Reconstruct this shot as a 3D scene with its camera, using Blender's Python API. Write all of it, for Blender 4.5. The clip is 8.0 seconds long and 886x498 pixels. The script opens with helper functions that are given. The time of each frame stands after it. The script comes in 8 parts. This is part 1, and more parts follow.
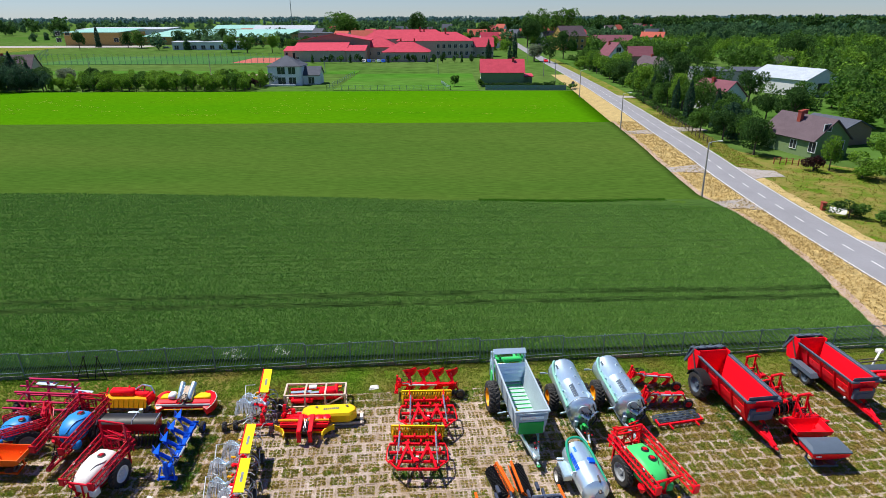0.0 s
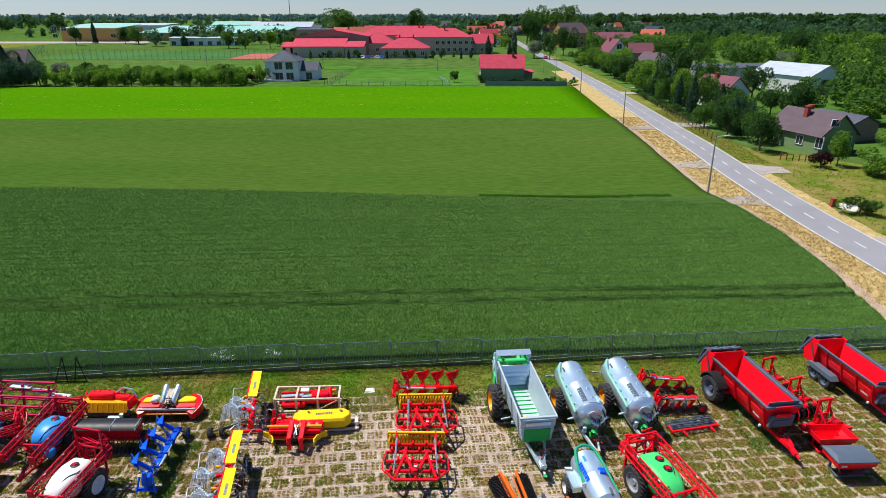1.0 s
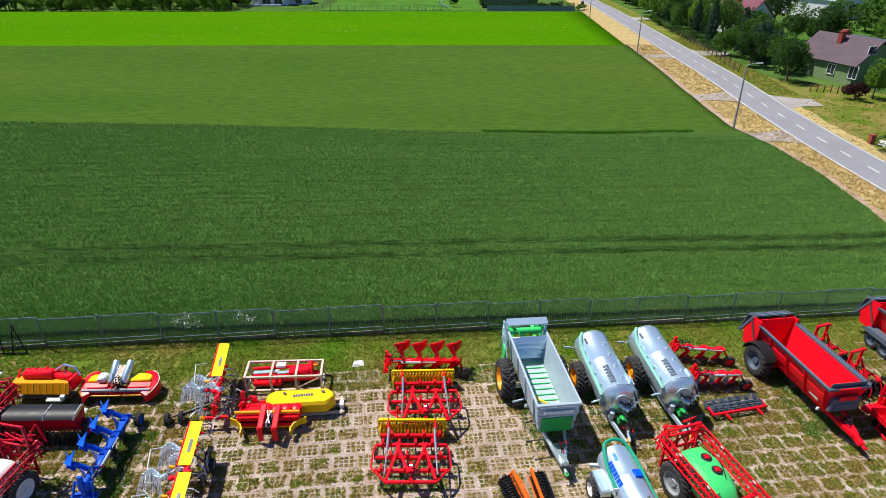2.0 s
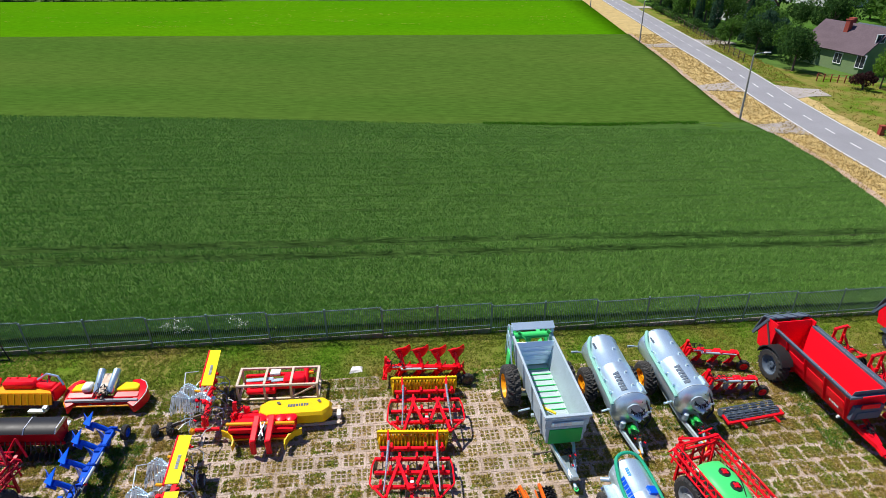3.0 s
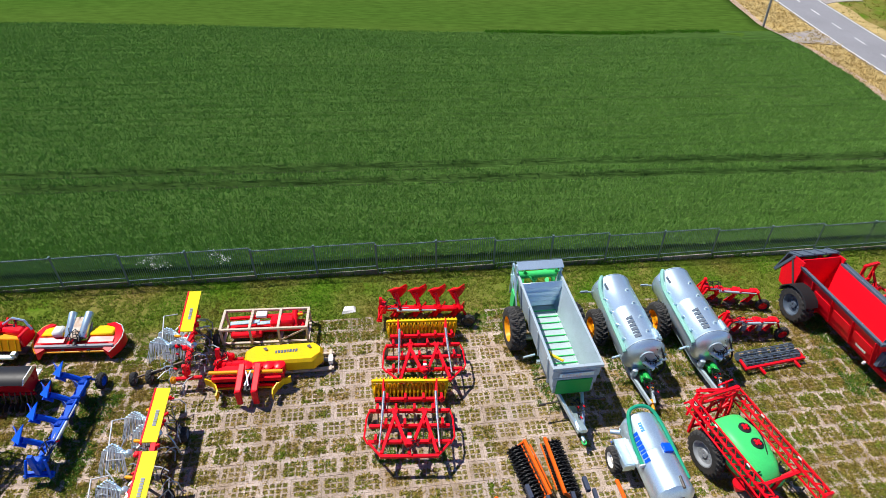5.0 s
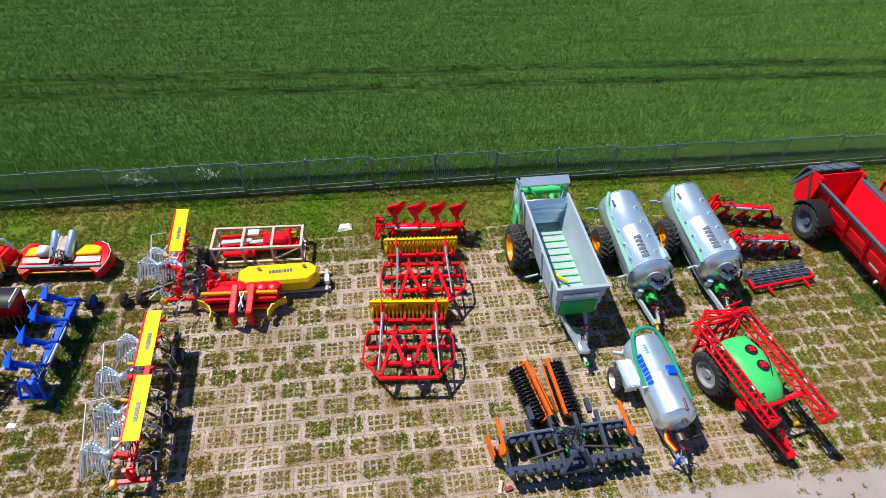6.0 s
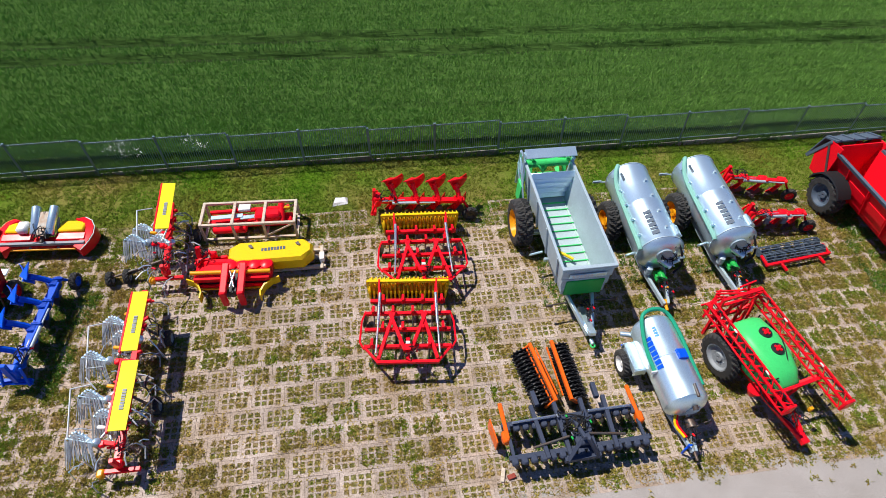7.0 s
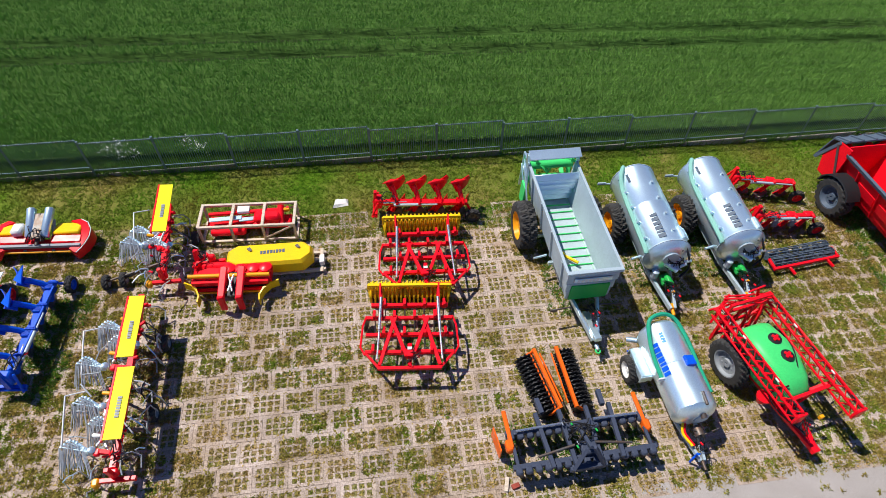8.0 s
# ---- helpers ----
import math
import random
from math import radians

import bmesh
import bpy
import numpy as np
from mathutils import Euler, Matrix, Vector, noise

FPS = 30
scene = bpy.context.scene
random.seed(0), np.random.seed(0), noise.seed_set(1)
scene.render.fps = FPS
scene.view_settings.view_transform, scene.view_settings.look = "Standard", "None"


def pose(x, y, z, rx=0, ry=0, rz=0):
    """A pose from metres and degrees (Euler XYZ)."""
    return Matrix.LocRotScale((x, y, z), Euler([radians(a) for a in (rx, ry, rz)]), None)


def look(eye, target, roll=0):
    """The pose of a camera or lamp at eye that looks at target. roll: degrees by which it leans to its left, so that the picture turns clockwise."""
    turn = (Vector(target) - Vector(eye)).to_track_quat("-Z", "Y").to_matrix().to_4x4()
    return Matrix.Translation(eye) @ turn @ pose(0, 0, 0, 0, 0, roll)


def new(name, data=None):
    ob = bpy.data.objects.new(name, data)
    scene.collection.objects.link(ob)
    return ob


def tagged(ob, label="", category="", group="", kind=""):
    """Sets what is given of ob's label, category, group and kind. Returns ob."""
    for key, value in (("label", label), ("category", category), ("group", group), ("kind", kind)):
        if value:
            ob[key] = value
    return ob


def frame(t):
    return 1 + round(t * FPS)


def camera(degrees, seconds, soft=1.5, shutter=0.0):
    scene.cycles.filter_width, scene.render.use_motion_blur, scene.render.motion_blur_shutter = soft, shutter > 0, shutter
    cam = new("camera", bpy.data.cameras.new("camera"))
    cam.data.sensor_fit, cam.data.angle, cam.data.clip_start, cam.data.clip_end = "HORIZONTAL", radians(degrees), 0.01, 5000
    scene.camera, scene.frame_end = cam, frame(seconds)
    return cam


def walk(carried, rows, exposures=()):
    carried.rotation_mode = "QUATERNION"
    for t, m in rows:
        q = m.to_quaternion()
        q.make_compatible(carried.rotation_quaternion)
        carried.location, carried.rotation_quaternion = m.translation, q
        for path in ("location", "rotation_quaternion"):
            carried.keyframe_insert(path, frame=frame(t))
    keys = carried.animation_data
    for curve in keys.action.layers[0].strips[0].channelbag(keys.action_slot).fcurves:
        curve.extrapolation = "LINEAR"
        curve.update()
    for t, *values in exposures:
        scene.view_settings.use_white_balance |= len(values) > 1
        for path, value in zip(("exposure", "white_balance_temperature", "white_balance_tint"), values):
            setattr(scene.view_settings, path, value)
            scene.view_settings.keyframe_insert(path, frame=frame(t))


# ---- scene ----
# camera and its walk
cam = camera(74.1, 8.0, soft=0.85)
S = 1.15
ROWS = [
    (0.0, 0.000, 0.000, 18.945, -21.70, 0.21, 0.38),
    (0.5, -0.070, 0.568, 18.543, -21.79, 0.09, 0.30),
    (1.0, -0.095, 1.573, 18.160, -21.88, 0.04, 0.30),
    (1.2, -0.139, 2.070, 17.990, -21.87, 0.02, 0.22),
    (1.3, -0.180, 5.350, 17.080, -24.26, -0.01, 0.21),
    (1.4, -0.163, 5.543, 16.982, -25.10, 0.06, 0.27),
    (1.5, -0.126, 5.617, 16.937, -25.94, 0.16, 0.30),
    (1.6, -0.180, 5.793, 16.917, -26.90, 0.09, 0.22),
    (1.7, -0.195, 5.967, 16.895, -27.45, -0.05, 0.21),
    (3.0, -0.306, 7.663, 16.621, -29.03, 0.12, -0.00),
    (3.5, -0.323, 8.296, 16.514, -31.42, -0.01, -0.00),
    (4.0, -0.337, 8.882, 16.381, -34.11, 0.04, -0.08),
    (5.3, -0.392, 10.254, 16.003, -39.41, -0.08, -0.23),
    (5.5, -0.406, 10.438, 15.909, -41.23, -0.08, -0.28),
    (6.0, -0.426, 10.918, 15.675, -46.38, -0.15, -0.34),
    (6.5, -0.447, 11.432, 15.438, -49.78, -0.21, -0.43),
    (7.0, -0.452, 11.789, 15.256, -49.73, -0.18, -0.43),
    (7.5, -0.467, 12.004, 15.123, -49.84, -0.22, -0.44),
    (8.0, -0.512, 12.128, 15.097, -49.91, -0.20, -0.36),
]
walk(cam, [(t, pose(S * x, S * y, S * z, 90 + pitch, roll, yaw)) for t, x, y, z, pitch, roll, yaw in ROWS],
     exposures=[(0.0, 0.17), (4.0, 0.14), (5.5, 0.10), (6.5, -0.01), (8.0, -0.02)])

# world, sun, exposure
SUN = Vector((-0.49, 0.25, 1.0)).normalized()
world = bpy.data.worlds.new("sky")
scene.world = world
world.use_nodes = True
wn = world.node_tree.nodes
sky = wn.new("ShaderNodeTexSky")
sky.sky_type, sky.sun_disc = "NISHITA", False
sky.sun_elevation = math.asin(SUN.z)
sky.sun_rotation = math.atan2(SUN.x, SUN.y)
sky.air_density, sky.dust_density, sky.ozone_density = 1.0, 0.0, 1.0
tint = wn.new("ShaderNodeMix")
tint.data_type, tint.blend_type = "RGBA", "MULTIPLY"
tint.inputs["Factor"].default_value = 1.0
tint.inputs["B"].default_value = (0.74, 0.95, 1.46, 1)
world.node_tree.links.new(sky.outputs["Color"], tint.inputs["A"])
world.node_tree.links.new(tint.outputs["Result"], wn["Background"].inputs["Color"])
wn["Background"].inputs["Strength"].default_value = 0.062
sun = new("sun", bpy.data.lights.new("sun", "SUN"))
sun.data.energy, sun.data.angle, sun.data.color = 5.6, radians(0.53), (1.0, 0.96, 0.90)
sun.matrix_world = look(SUN * 100, (0, 0, 0))


# materials
def material(name, base, rough=0.6, metal=0.0, second=None, scale=3.0, grain=40.0, bump=0.15, depth=0.01,
             amount=0.5, island=0.0, spec=0.5, coat=0.0, stretch=(1, 1, 1), trans=0.0, each=0.0, up=0.0):
    """A surface with two scales of colour variation and a fine relief."""
    m = bpy.data.materials.new(name)
    m.use_nodes = True
    t = m.node_tree
    b = t.nodes["Principled BSDF"]
    second = second or tuple(c * 0.72 for c in base)
    geo = t.nodes.new("ShaderNodeNewGeometry")
    mp = t.nodes.new("ShaderNodeMapping")
    mp.inputs["Scale"].default_value = stretch
    t.links.new(geo.outputs["Position"], mp.inputs["Vector"])
    big = t.nodes.new("ShaderNodeTexNoise")
    big.inputs["Scale"].default_value, big.inputs["Detail"].default_value = scale, 4.0
    fine = t.nodes.new("ShaderNodeTexNoise")
    fine.inputs["Scale"].default_value, fine.inputs["Detail"].default_value = grain, 3.0
    for n in (big, fine):
        t.links.new(mp.outputs["Vector"], n.inputs["Vector"])
    ramp = t.nodes.new("ShaderNodeMapRange")
    ramp.inputs["From Min"].default_value, ramp.inputs["From Max"].default_value = 0.35, 0.68
    ramp.inputs["To Max"].default_value = amount * 1.6
    ramp.clamp = True
    t.links.new(big.outputs["Fac"], ramp.inputs["Value"])
    mix = t.nodes.new("ShaderNodeMix")
    mix.data_type = "RGBA"
    mix.inputs["A"].default_value, mix.inputs["B"].default_value = (*base, 1), (*second, 1)
    t.links.new(ramp.outputs["Result"], mix.inputs["Factor"])
    out = mix.outputs["Result"]
    val = t.nodes.new("ShaderNodeMapRange")
    val.inputs["To Min"].default_value, val.inputs["To Max"].default_value = 1 - 0.5 * amount, 1 + 0.5 * amount
    val.inputs["From Min"].default_value, val.inputs["From Max"].default_value = 0.3, 0.7
    t.links.new(fine.outputs["Fac"], val.inputs["Value"])
    hue = t.nodes.new("ShaderNodeHueSaturation")
    t.links.new(out, hue.inputs["Color"])
    t.links.new(val.outputs["Result"], hue.inputs["Value"])
    out = hue.outputs["Color"]
    if island:
        isl = t.nodes.new("ShaderNodeMapRange")
        isl.inputs["To Min"].default_value, isl.inputs["To Max"].default_value = 1 - island, 1 + island
        t.links.new(geo.outputs["Random Per Island"], isl.inputs["Value"])
        h2 = t.nodes.new("ShaderNodeHueSaturation")
        t.links.new(out, h2.inputs["Color"])
        t.links.new(isl.outputs["Result"], h2.inputs["Value"])
        out = h2.outputs["Color"]
    if each:
        oi = t.nodes.new("ShaderNodeObjectInfo")
        er = t.nodes.new("ShaderNodeMapRange")
        er.inputs["To Min"].default_value, er.inputs["To Max"].default_value = 1 - each, 1 + each
        t.links.new(oi.outputs["Random"], er.inputs["Value"])
        h3 = t.nodes.new("ShaderNodeHueSaturation")
        t.links.new(out, h3.inputs["Color"])
        t.links.new(er.outputs["Result"], h3.inputs["Value"])
        out = h3.outputs["Color"]
    t.links.new(out, b.inputs["Base Color"])
    rr = t.nodes.new("ShaderNodeMapRange")
    rr.inputs["To Min"].default_value, rr.inputs["To Max"].default_value = max(0.05, rough - 0.12), min(1, rough + 0.12)
    t.links.new(big.outputs["Fac"], rr.inputs["Value"])
    t.links.new(rr.outputs["Result"], b.inputs["Roughness"])
    b.inputs["Metallic"].default_value = metal
    b.inputs["Specular IOR Level"].default_value = spec
    b.inputs["Coat Weight"].default_value = coat
    if bump:
        bp = t.nodes.new("ShaderNodeBump")
        bp.inputs["Strength"].default_value, bp.inputs["Distance"].default_value = bump, depth
        t.links.new(fine.outputs["Fac"], bp.inputs["Height"])
        t.links.new(bp.outputs["Normal"], b.inputs["Normal"])
    if up:
        # leaves of a dense stand shade together, as one canopy
        sc = t.nodes.new("ShaderNodeVectorMath")
        sc.operation = "MULTIPLY_ADD"
        sc.inputs[1].default_value, sc.inputs[2].default_value = (1 - up, 1 - up, 1 - up), (0, 0, up)
        nm = t.nodes.new("ShaderNodeVectorMath")
        nm.operation = "NORMALIZE"
        t.links.new(geo.outputs["Normal"], sc.inputs[0])
        t.links.new(sc.outputs["Vector"], nm.inputs[0])
        t.links.new(nm.outputs["Vector"], b.inputs["Normal"])
    if trans:
        tl = t.nodes.new("ShaderNodeBsdfTranslucent")
        t.links.new(out, tl.inputs["Color"])
        ms = t.nodes.new("ShaderNodeMixShader")
        ms.inputs["Fac"].default_value = trans
        t.links.new(b.outputs["BSDF"], ms.inputs[1])
        t.links.new(tl.outputs["BSDF"], ms.inputs[2])
        t.links.new(ms.outputs["Shader"], t.nodes["Material Output"].inputs["Surface"])
    return m


def paint(name, base, rough=0.32, **k):
    return material(name, base, rough, scale=k.pop("scale", 2.0), grain=25.0, bump=0.04, amount=k.pop("amount", 0.16), spec=k.pop("spec", 0.22), **k)


RED = paint("red_paint", (0.90, 0.006, 0.018))
DARKRED = paint("dark_red_paint", (0.56, 0.004, 0.022))
PINK = paint("faded_magenta_paint", (0.52, 0.02, 0.09))
ORANGE = paint("orange_paint", (0.85, 0.13, 0.01))
YELLOW = paint("yellow_paint", (0.90, 0.58, 0.01))
AMBER = paint("amber_paint", (0.85, 0.36, 0.01))
LEMON = paint("lemon_tarpaulin", (0.92, 0.78, 0.01), rough=0.5)
BLUE = paint("blue_paint", (0.004, 0.095, 0.68))
SKYBLUE = paint("light_blue_plastic", (0.03, 0.27, 0.72), rough=0.4)
GREEN = paint("green_paint", (0.02, 0.42, 0.07))
MINT = paint("green_plastic", (0.06, 0.62, 0.16), rough=0.4)
PALEGREEN = paint("pale_green_paint", (0.45, 0.68, 0.52))
HOSE = paint("green_hose", (0.02, 0.33, 0.19), rough=0.45)
PALEHOSE = paint("pale_green_hose", (0.25, 0.52, 0.43), rough=0.45)
WHITE = paint("white_plastic", (0.80, 0.79, 0.75), rough=0.45)
SLATE = paint("slate_grey_paint", (0.095, 0.125, 0.165), rough=0.4)
NAVY = paint("dark_navy_paint", (0.055, 0.066, 0.10), rough=0.4)
GREY = paint("grey_paint", (0.30, 0.32, 0.34), rough=0.45)
BLACK = paint("black_plastic", (0.02, 0.02, 0.022), rough=0.45)
GALV = material("galvanised_steel", (0.70, 0.87, 0.95), 0.33, 0.76, (0.57, 0.74, 0.82), 1.2, 30, 0.02, amount=0.2)
GALVMATT = material("matt_galvanised_steel", (0.46, 0.555, 0.605), 0.5, 0.25, (0.36, 0.45, 0.49), 1.6, 30, 0.05, amount=0.3)
CHROME = material("bright_steel", (0.72, 0.73, 0.74), 0.28, 0.9, None, 4, 60, 0.05, amount=0.25)
IRON = material("worn_iron", (0.12, 0.115, 0.11), 0.5, 0.6, (0.16, 0.09, 0.05), 5, 60, 0.2, amount=0.5)
TYRE = material("tyre_rubber", (0.022, 0.022, 0.023), 0.75, 0.0, (0.05, 0.046, 0.04), 4, 60, 0.2, amount=0.5)
WOOD = material("bare_timber", (0.66, 0.55, 0.43), 0.7, 0.0, (0.38, 0.29, 0.2), 4, 60, 0.2, amount=0.4, stretch=(1, 8, 8))
FENCE = material("grey_green_fence_steel", (0.15, 0.22, 0.24), 0.38, 0.3, (0.20, 0.26, 0.28), 3, 40, 0.05)
CONCRETE = material("weathered_concrete", (0.42, 0.38, 0.33), 0.85, 0, (0.30, 0.26, 0.21), 2.0, 50, 0.3, amount=0.45)
PLINTH = material("mossy_concrete", (0.26, 0.24, 0.20), 0.9, 0, (0.13, 0.13, 0.09), 1.2, 30, 0.3, amount=0.6)
SLAB = material("dusty_concrete_slab", (0.445, 0.360, 0.305), 0.95, 0, (0.30, 0.225, 0.160), 1.1, 22, 0.35, amount=0.65, island=0.14, each=0.12, spec=0.1)
SOIL = material("dry_soil", (0.29, 0.20, 0.10), 0.95, 0, (0.15, 0.15, 0.04), 0.9, 18, 0.5, 0.03, amount=0.7)
LAWN = material("mown_grass", (0.085, 0.155, 0.012), 0.9, 0, (0.27, 0.19, 0.07), 0.45, 14, 0.6, 0.04, amount=0.48, spec=0.0)
TUFT = material("grass_tufts", (0.18, 0.265, 0.026), 0.8, 0, (0.33, 0.245, 0.062), 1.1, 9, 0, amount=0.75, island=0.3, spec=0.1, trans=0.4)
WEED = material("fence_weed_leaves", (0.13, 0.27, 0.035), 0.85, 0, (0.10, 0.20, 0.03), 0.6, 5, 0, amount=0.5, island=0.3, spec=0.05, trans=0.3)
DRYTUFT = material("withered_grass", (0.41, 0.285, 0.10), 0.85, 0, (0.30, 0.25, 0.06), 0.9, 8, 0, amount=0.7, island=0.35, spec=0.05, trans=0.3)
LAWNBLADE = material("lawn_leaves", (0.130, 0.275, 0.018), 0.8, 0, (0.26, 0.235, 0.045), 0.4, 7, 0, amount=0.58, island=0.25, spec=0.05, trans=0.35, up=0.4)
ASPHALT = material("yard_asphalt", (0.36, 0.325, 0.30), 0.9, 0, (0.27, 0.24, 0.21), 0.8, 40, 0.3, amount=0.4)
ROAD = material("road_asphalt", (0.25, 0.25, 0.265), 0.9, 0, (0.19, 0.19, 0.20), 0.25, 30, 0.2, amount=0.3)
LINE = material("road_marking_paint", (0.75, 0.75, 0.73), 0.8, 0, (0.5, 0.5, 0.5), 2, 30, 0.1, amount=0.4)
STRAW = material("cut_straw", (0.60, 0.45, 0.18), 0.95, 0, (0.40, 0.29, 0.11), 0.8, 6, 0.6, 0.05, amount=0.5, trans=0.2)
PATHWAY = material("worn_earth_path", (0.44, 0.33, 0.25), 0.95, 0, (0.34, 0.22, 0.16), 0.8, 8, 0.4, 0.03, amount=0.4)


def field_material(name, base, second, scale, grain, stretch, spec=0.0, rough=0.9, amount=0.55):
    return material(name, base, rough, 0, second, scale, grain, 0.9, 0.10, amount=amount, stretch=stretch, spec=spec)


# canopy sheet: shade below the leaves is put into its dark base colour
WHEAT = field_material("shaded_wheat_canopy", (0.047, 0.098, 0.021), (0.060, 0.114, 0.026), 0.25, 5.0, (0.12, 1.0, 1.0), spec=0.0)
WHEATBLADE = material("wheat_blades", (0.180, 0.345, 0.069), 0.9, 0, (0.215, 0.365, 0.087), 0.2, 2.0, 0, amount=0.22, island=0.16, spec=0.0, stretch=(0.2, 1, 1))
WHEATPALE = field_material("ripening_wheat", (0.048, 0.104, 0.014), (0.088, 0.128, 0.024), 0.035, 3.0, (0.25, 0.8, 1.0), spec=0.0, amount=0.36)
WHEATGREEN = material("lush_wheat_strip", (0.075, 0.22, 0.016), 0.8, 0, (0.09, 0.24, 0.022), 0.3, 3, 0, amount=0.3, island=0.25, spec=0.05, trans=0.4)
MEADOW = field_material("bright_meadow", (0.055, 0.185, 0.002), (0.085, 0.200, 0.0025), 0.03, 2.5, (0.4, 1.0, 1.0), spec=0.0, amount=0.3)
FARFIELD = field_material("distant_field", (0.055, 0.165, 0.018), (0.085, 0.17, 0.03), 0.035, 0.5, (0.3, 1.0, 1.0))
COUNTRY = field_material("open_country", (0.055, 0.125, 0.020), (0.095, 0.145, 0.04), 0.012, 0.2, (1, 1, 1))


# mesh helpers
def ground_z(x, y):
    k = min(1.0, max(0.0, (110 - y) / 50))
    k = k * k * (3 - 2 * k)
    return (0.08 - 1.3 * math.tanh(x * 0.0333 / 1.3) - 0.0034 * min(max(y, 10), 70)) * k


class Shape:
    """Collects simple solids into one mesh."""

    def __init__(self):
        self.v, self.f = [], []

    def add(self, verts, faces):
        n = len(self.v)
        self.v += [tuple(p) for p in verts]
        self.f += [tuple(i + n for i in f) for f in faces]
        return self

    def box(self, c, s, rz=0.0, ry=0.0, rx=0.0, ch=0.012):
        """A box with chamfered edges, centred on c."""
        h = [a / 2 for a in s]
        ch = min(ch, min(h) * 0.5)
        m = pose(*c, rx, ry, rz)
        pts, idx = [], {}
        for sx in (-1, 1):
            for sy in (-1, 1):
                for sz in (-1, 1):
                    for a in range(3):
                        d = [h[0] - ch, h[1] - ch, h[2] - ch]
                        d[a] = h[a]
                        idx[sx, sy, sz, a] = len(pts)
                        pts.append(m @ Vector((sx * d[0], sy * d[1], sz * d[2])))
        g = lambda *k: idx[k]
        fs = []
        for s_ in (-1, 1):
            fs.append((g(s_, -1, -1, 0), g(s_, 1, -1, 0), g(s_, 1, 1, 0), g(s_, -1, 1, 0)))
            fs.append((g(-1, s_, -1, 1), g(1, s_, -1, 1), g(1, s_, 1, 1), g(-1, s_, 1, 1)))
            fs.append((g(-1, -1, s_, 2), g(1, -1, s_, 2), g(1, 1, s_, 2), g(-1, 1, s_, 2)))
            for t_ in (-1, 1):
                fs.append((g(s_, t_, -1, 0), g(s_, t_, 1, 0), g(s_, t_, 1, 1), g(s_, t_, -1, 1)))
                fs.append((g(s_, -1, t_, 0), g(s_, 1, t_, 0), g(s_, 1, t_, 2), g(s_, -1, t_, 2)))
                fs.append((g(-1, s_, t_, 1), g(1, s_, t_, 1), g(1, s_, t_, 2), g(-1, s_, t_, 2)))
                for u_ in (-1, 1):
                    fs.append((g(s_, t_, u_, 0), g(s_, t_, u_, 1), g(s_, t_, u_, 2)))
        return self.add(pts, fs)

    def bar(self, p, q, w, h=None, ch=0.008):
        """A rectangular bar from p to q."""
        p, q = Vector(p), Vector(q)
        d = q - p
        n = d.length
        rz = math.degrees(math.atan2(d.y, d.x))
        ry = -math.degrees(math.asin(max(-1, min(1, d.z / n))))
        return self.box((p + q) / 2, (n, w, h or w), rz, ry, 0, ch)

    def tube(self, p, q, r, r2=None, n=10, caps=True):
        p, q = Vector(p), Vector(q)
        d = (q - p).normalized()
        a = d.orthogonal().normalized()
        b = d.cross(a)
        r2 = r if r2 is None else r2
        vs = [p + (a * math.cos(k) + b * math.sin(k)) * r for k in np.linspace(0, 2 * math.pi, n, False)]
        vs += [q + (a * math.cos(k) + b * math.sin(k)) * r2 for k in np.linspace(0, 2 * math.pi, n, False)]
        fs = [(i, (i + 1) % n, n + (i + 1) % n, n + i) for i in range(n)]
        if caps:
            fs += [tuple(range(n - 1, -1, -1)), tuple(range(n, 2 * n))]
        return self.add(vs, fs)

    def path(self, pts, r, n=6):
        """A round bar along a bent line."""
        pts = [Vector(p) for p in pts]
        rings = []
        for i, p in enumerate(pts):
            d = (pts[min(i + 1, len(pts) - 1)] - pts[max(i - 1, 0)]).normalized()
            a = d.cross(Vector((0.31, 0.17, 0.93))).normalized()
            b = d.cross(a)
            rings.append([p + (a * math.cos(k) + b * math.sin(k)) * r for k in np.linspace(0, 2 * math.pi, n, False)])
        vs = [p for ring in rings for p in ring]
        fs = [(j * n + i, j * n + (i + 1) % n, (j + 1) * n + (i + 1) % n, (j + 1) * n + i) for j in range(len(pts) - 1) for i in range(n)]
        fs += [tuple(range(n - 1, -1, -1)), tuple(range((len(pts) - 1) * n, len(pts) * n))]
        return self.add(vs, fs)

    def lathe(self, prof, p, d, n=24, caps=True):
        """Turns (distance along, radius) pairs round the axis from p along d."""
        p, d = Vector(p), Vector(d).normalized()
        a = d.orthogonal().normalized()
        b = d.cross(a)
        vs = [p + d * s + (a * math.cos(k) + b * math.sin(k)) * r for s, r in prof for k in np.linspace(0, 2 * math.pi, n, False)]
        fs = [(j * n + i, j * n + (i + 1) % n, (j + 1) * n + (i + 1) % n, (j + 1) * n + i) for j in range(len(prof) - 1) for i in range(n)]
        if caps:
            fs += [tuple(range(n - 1, -1, -1)), tuple(range((len(prof) - 1) * n, len(prof) * n))]
        return self.add(vs, fs)

    def prism(self, outline, w, axis="x", at=0.0):
        """A flat outline given thickness w along an axis, centred on at."""
        vs = []
        for s in (-w / 2, w / 2):
            for a, b in outline:
                vs.append((at + s, a, b) if axis == "x" else (a, at + s, b) if axis == "y" else (a, b, at + s))
        n = len(outline)
        fs = [(i, (i + 1) % n, n + (i + 1) % n, n + i) for i in range(n)]
        fs += [tuple(range(n - 1, -1, -1)), tuple(range(n, 2 * n))]
        return self.add(vs, fs)

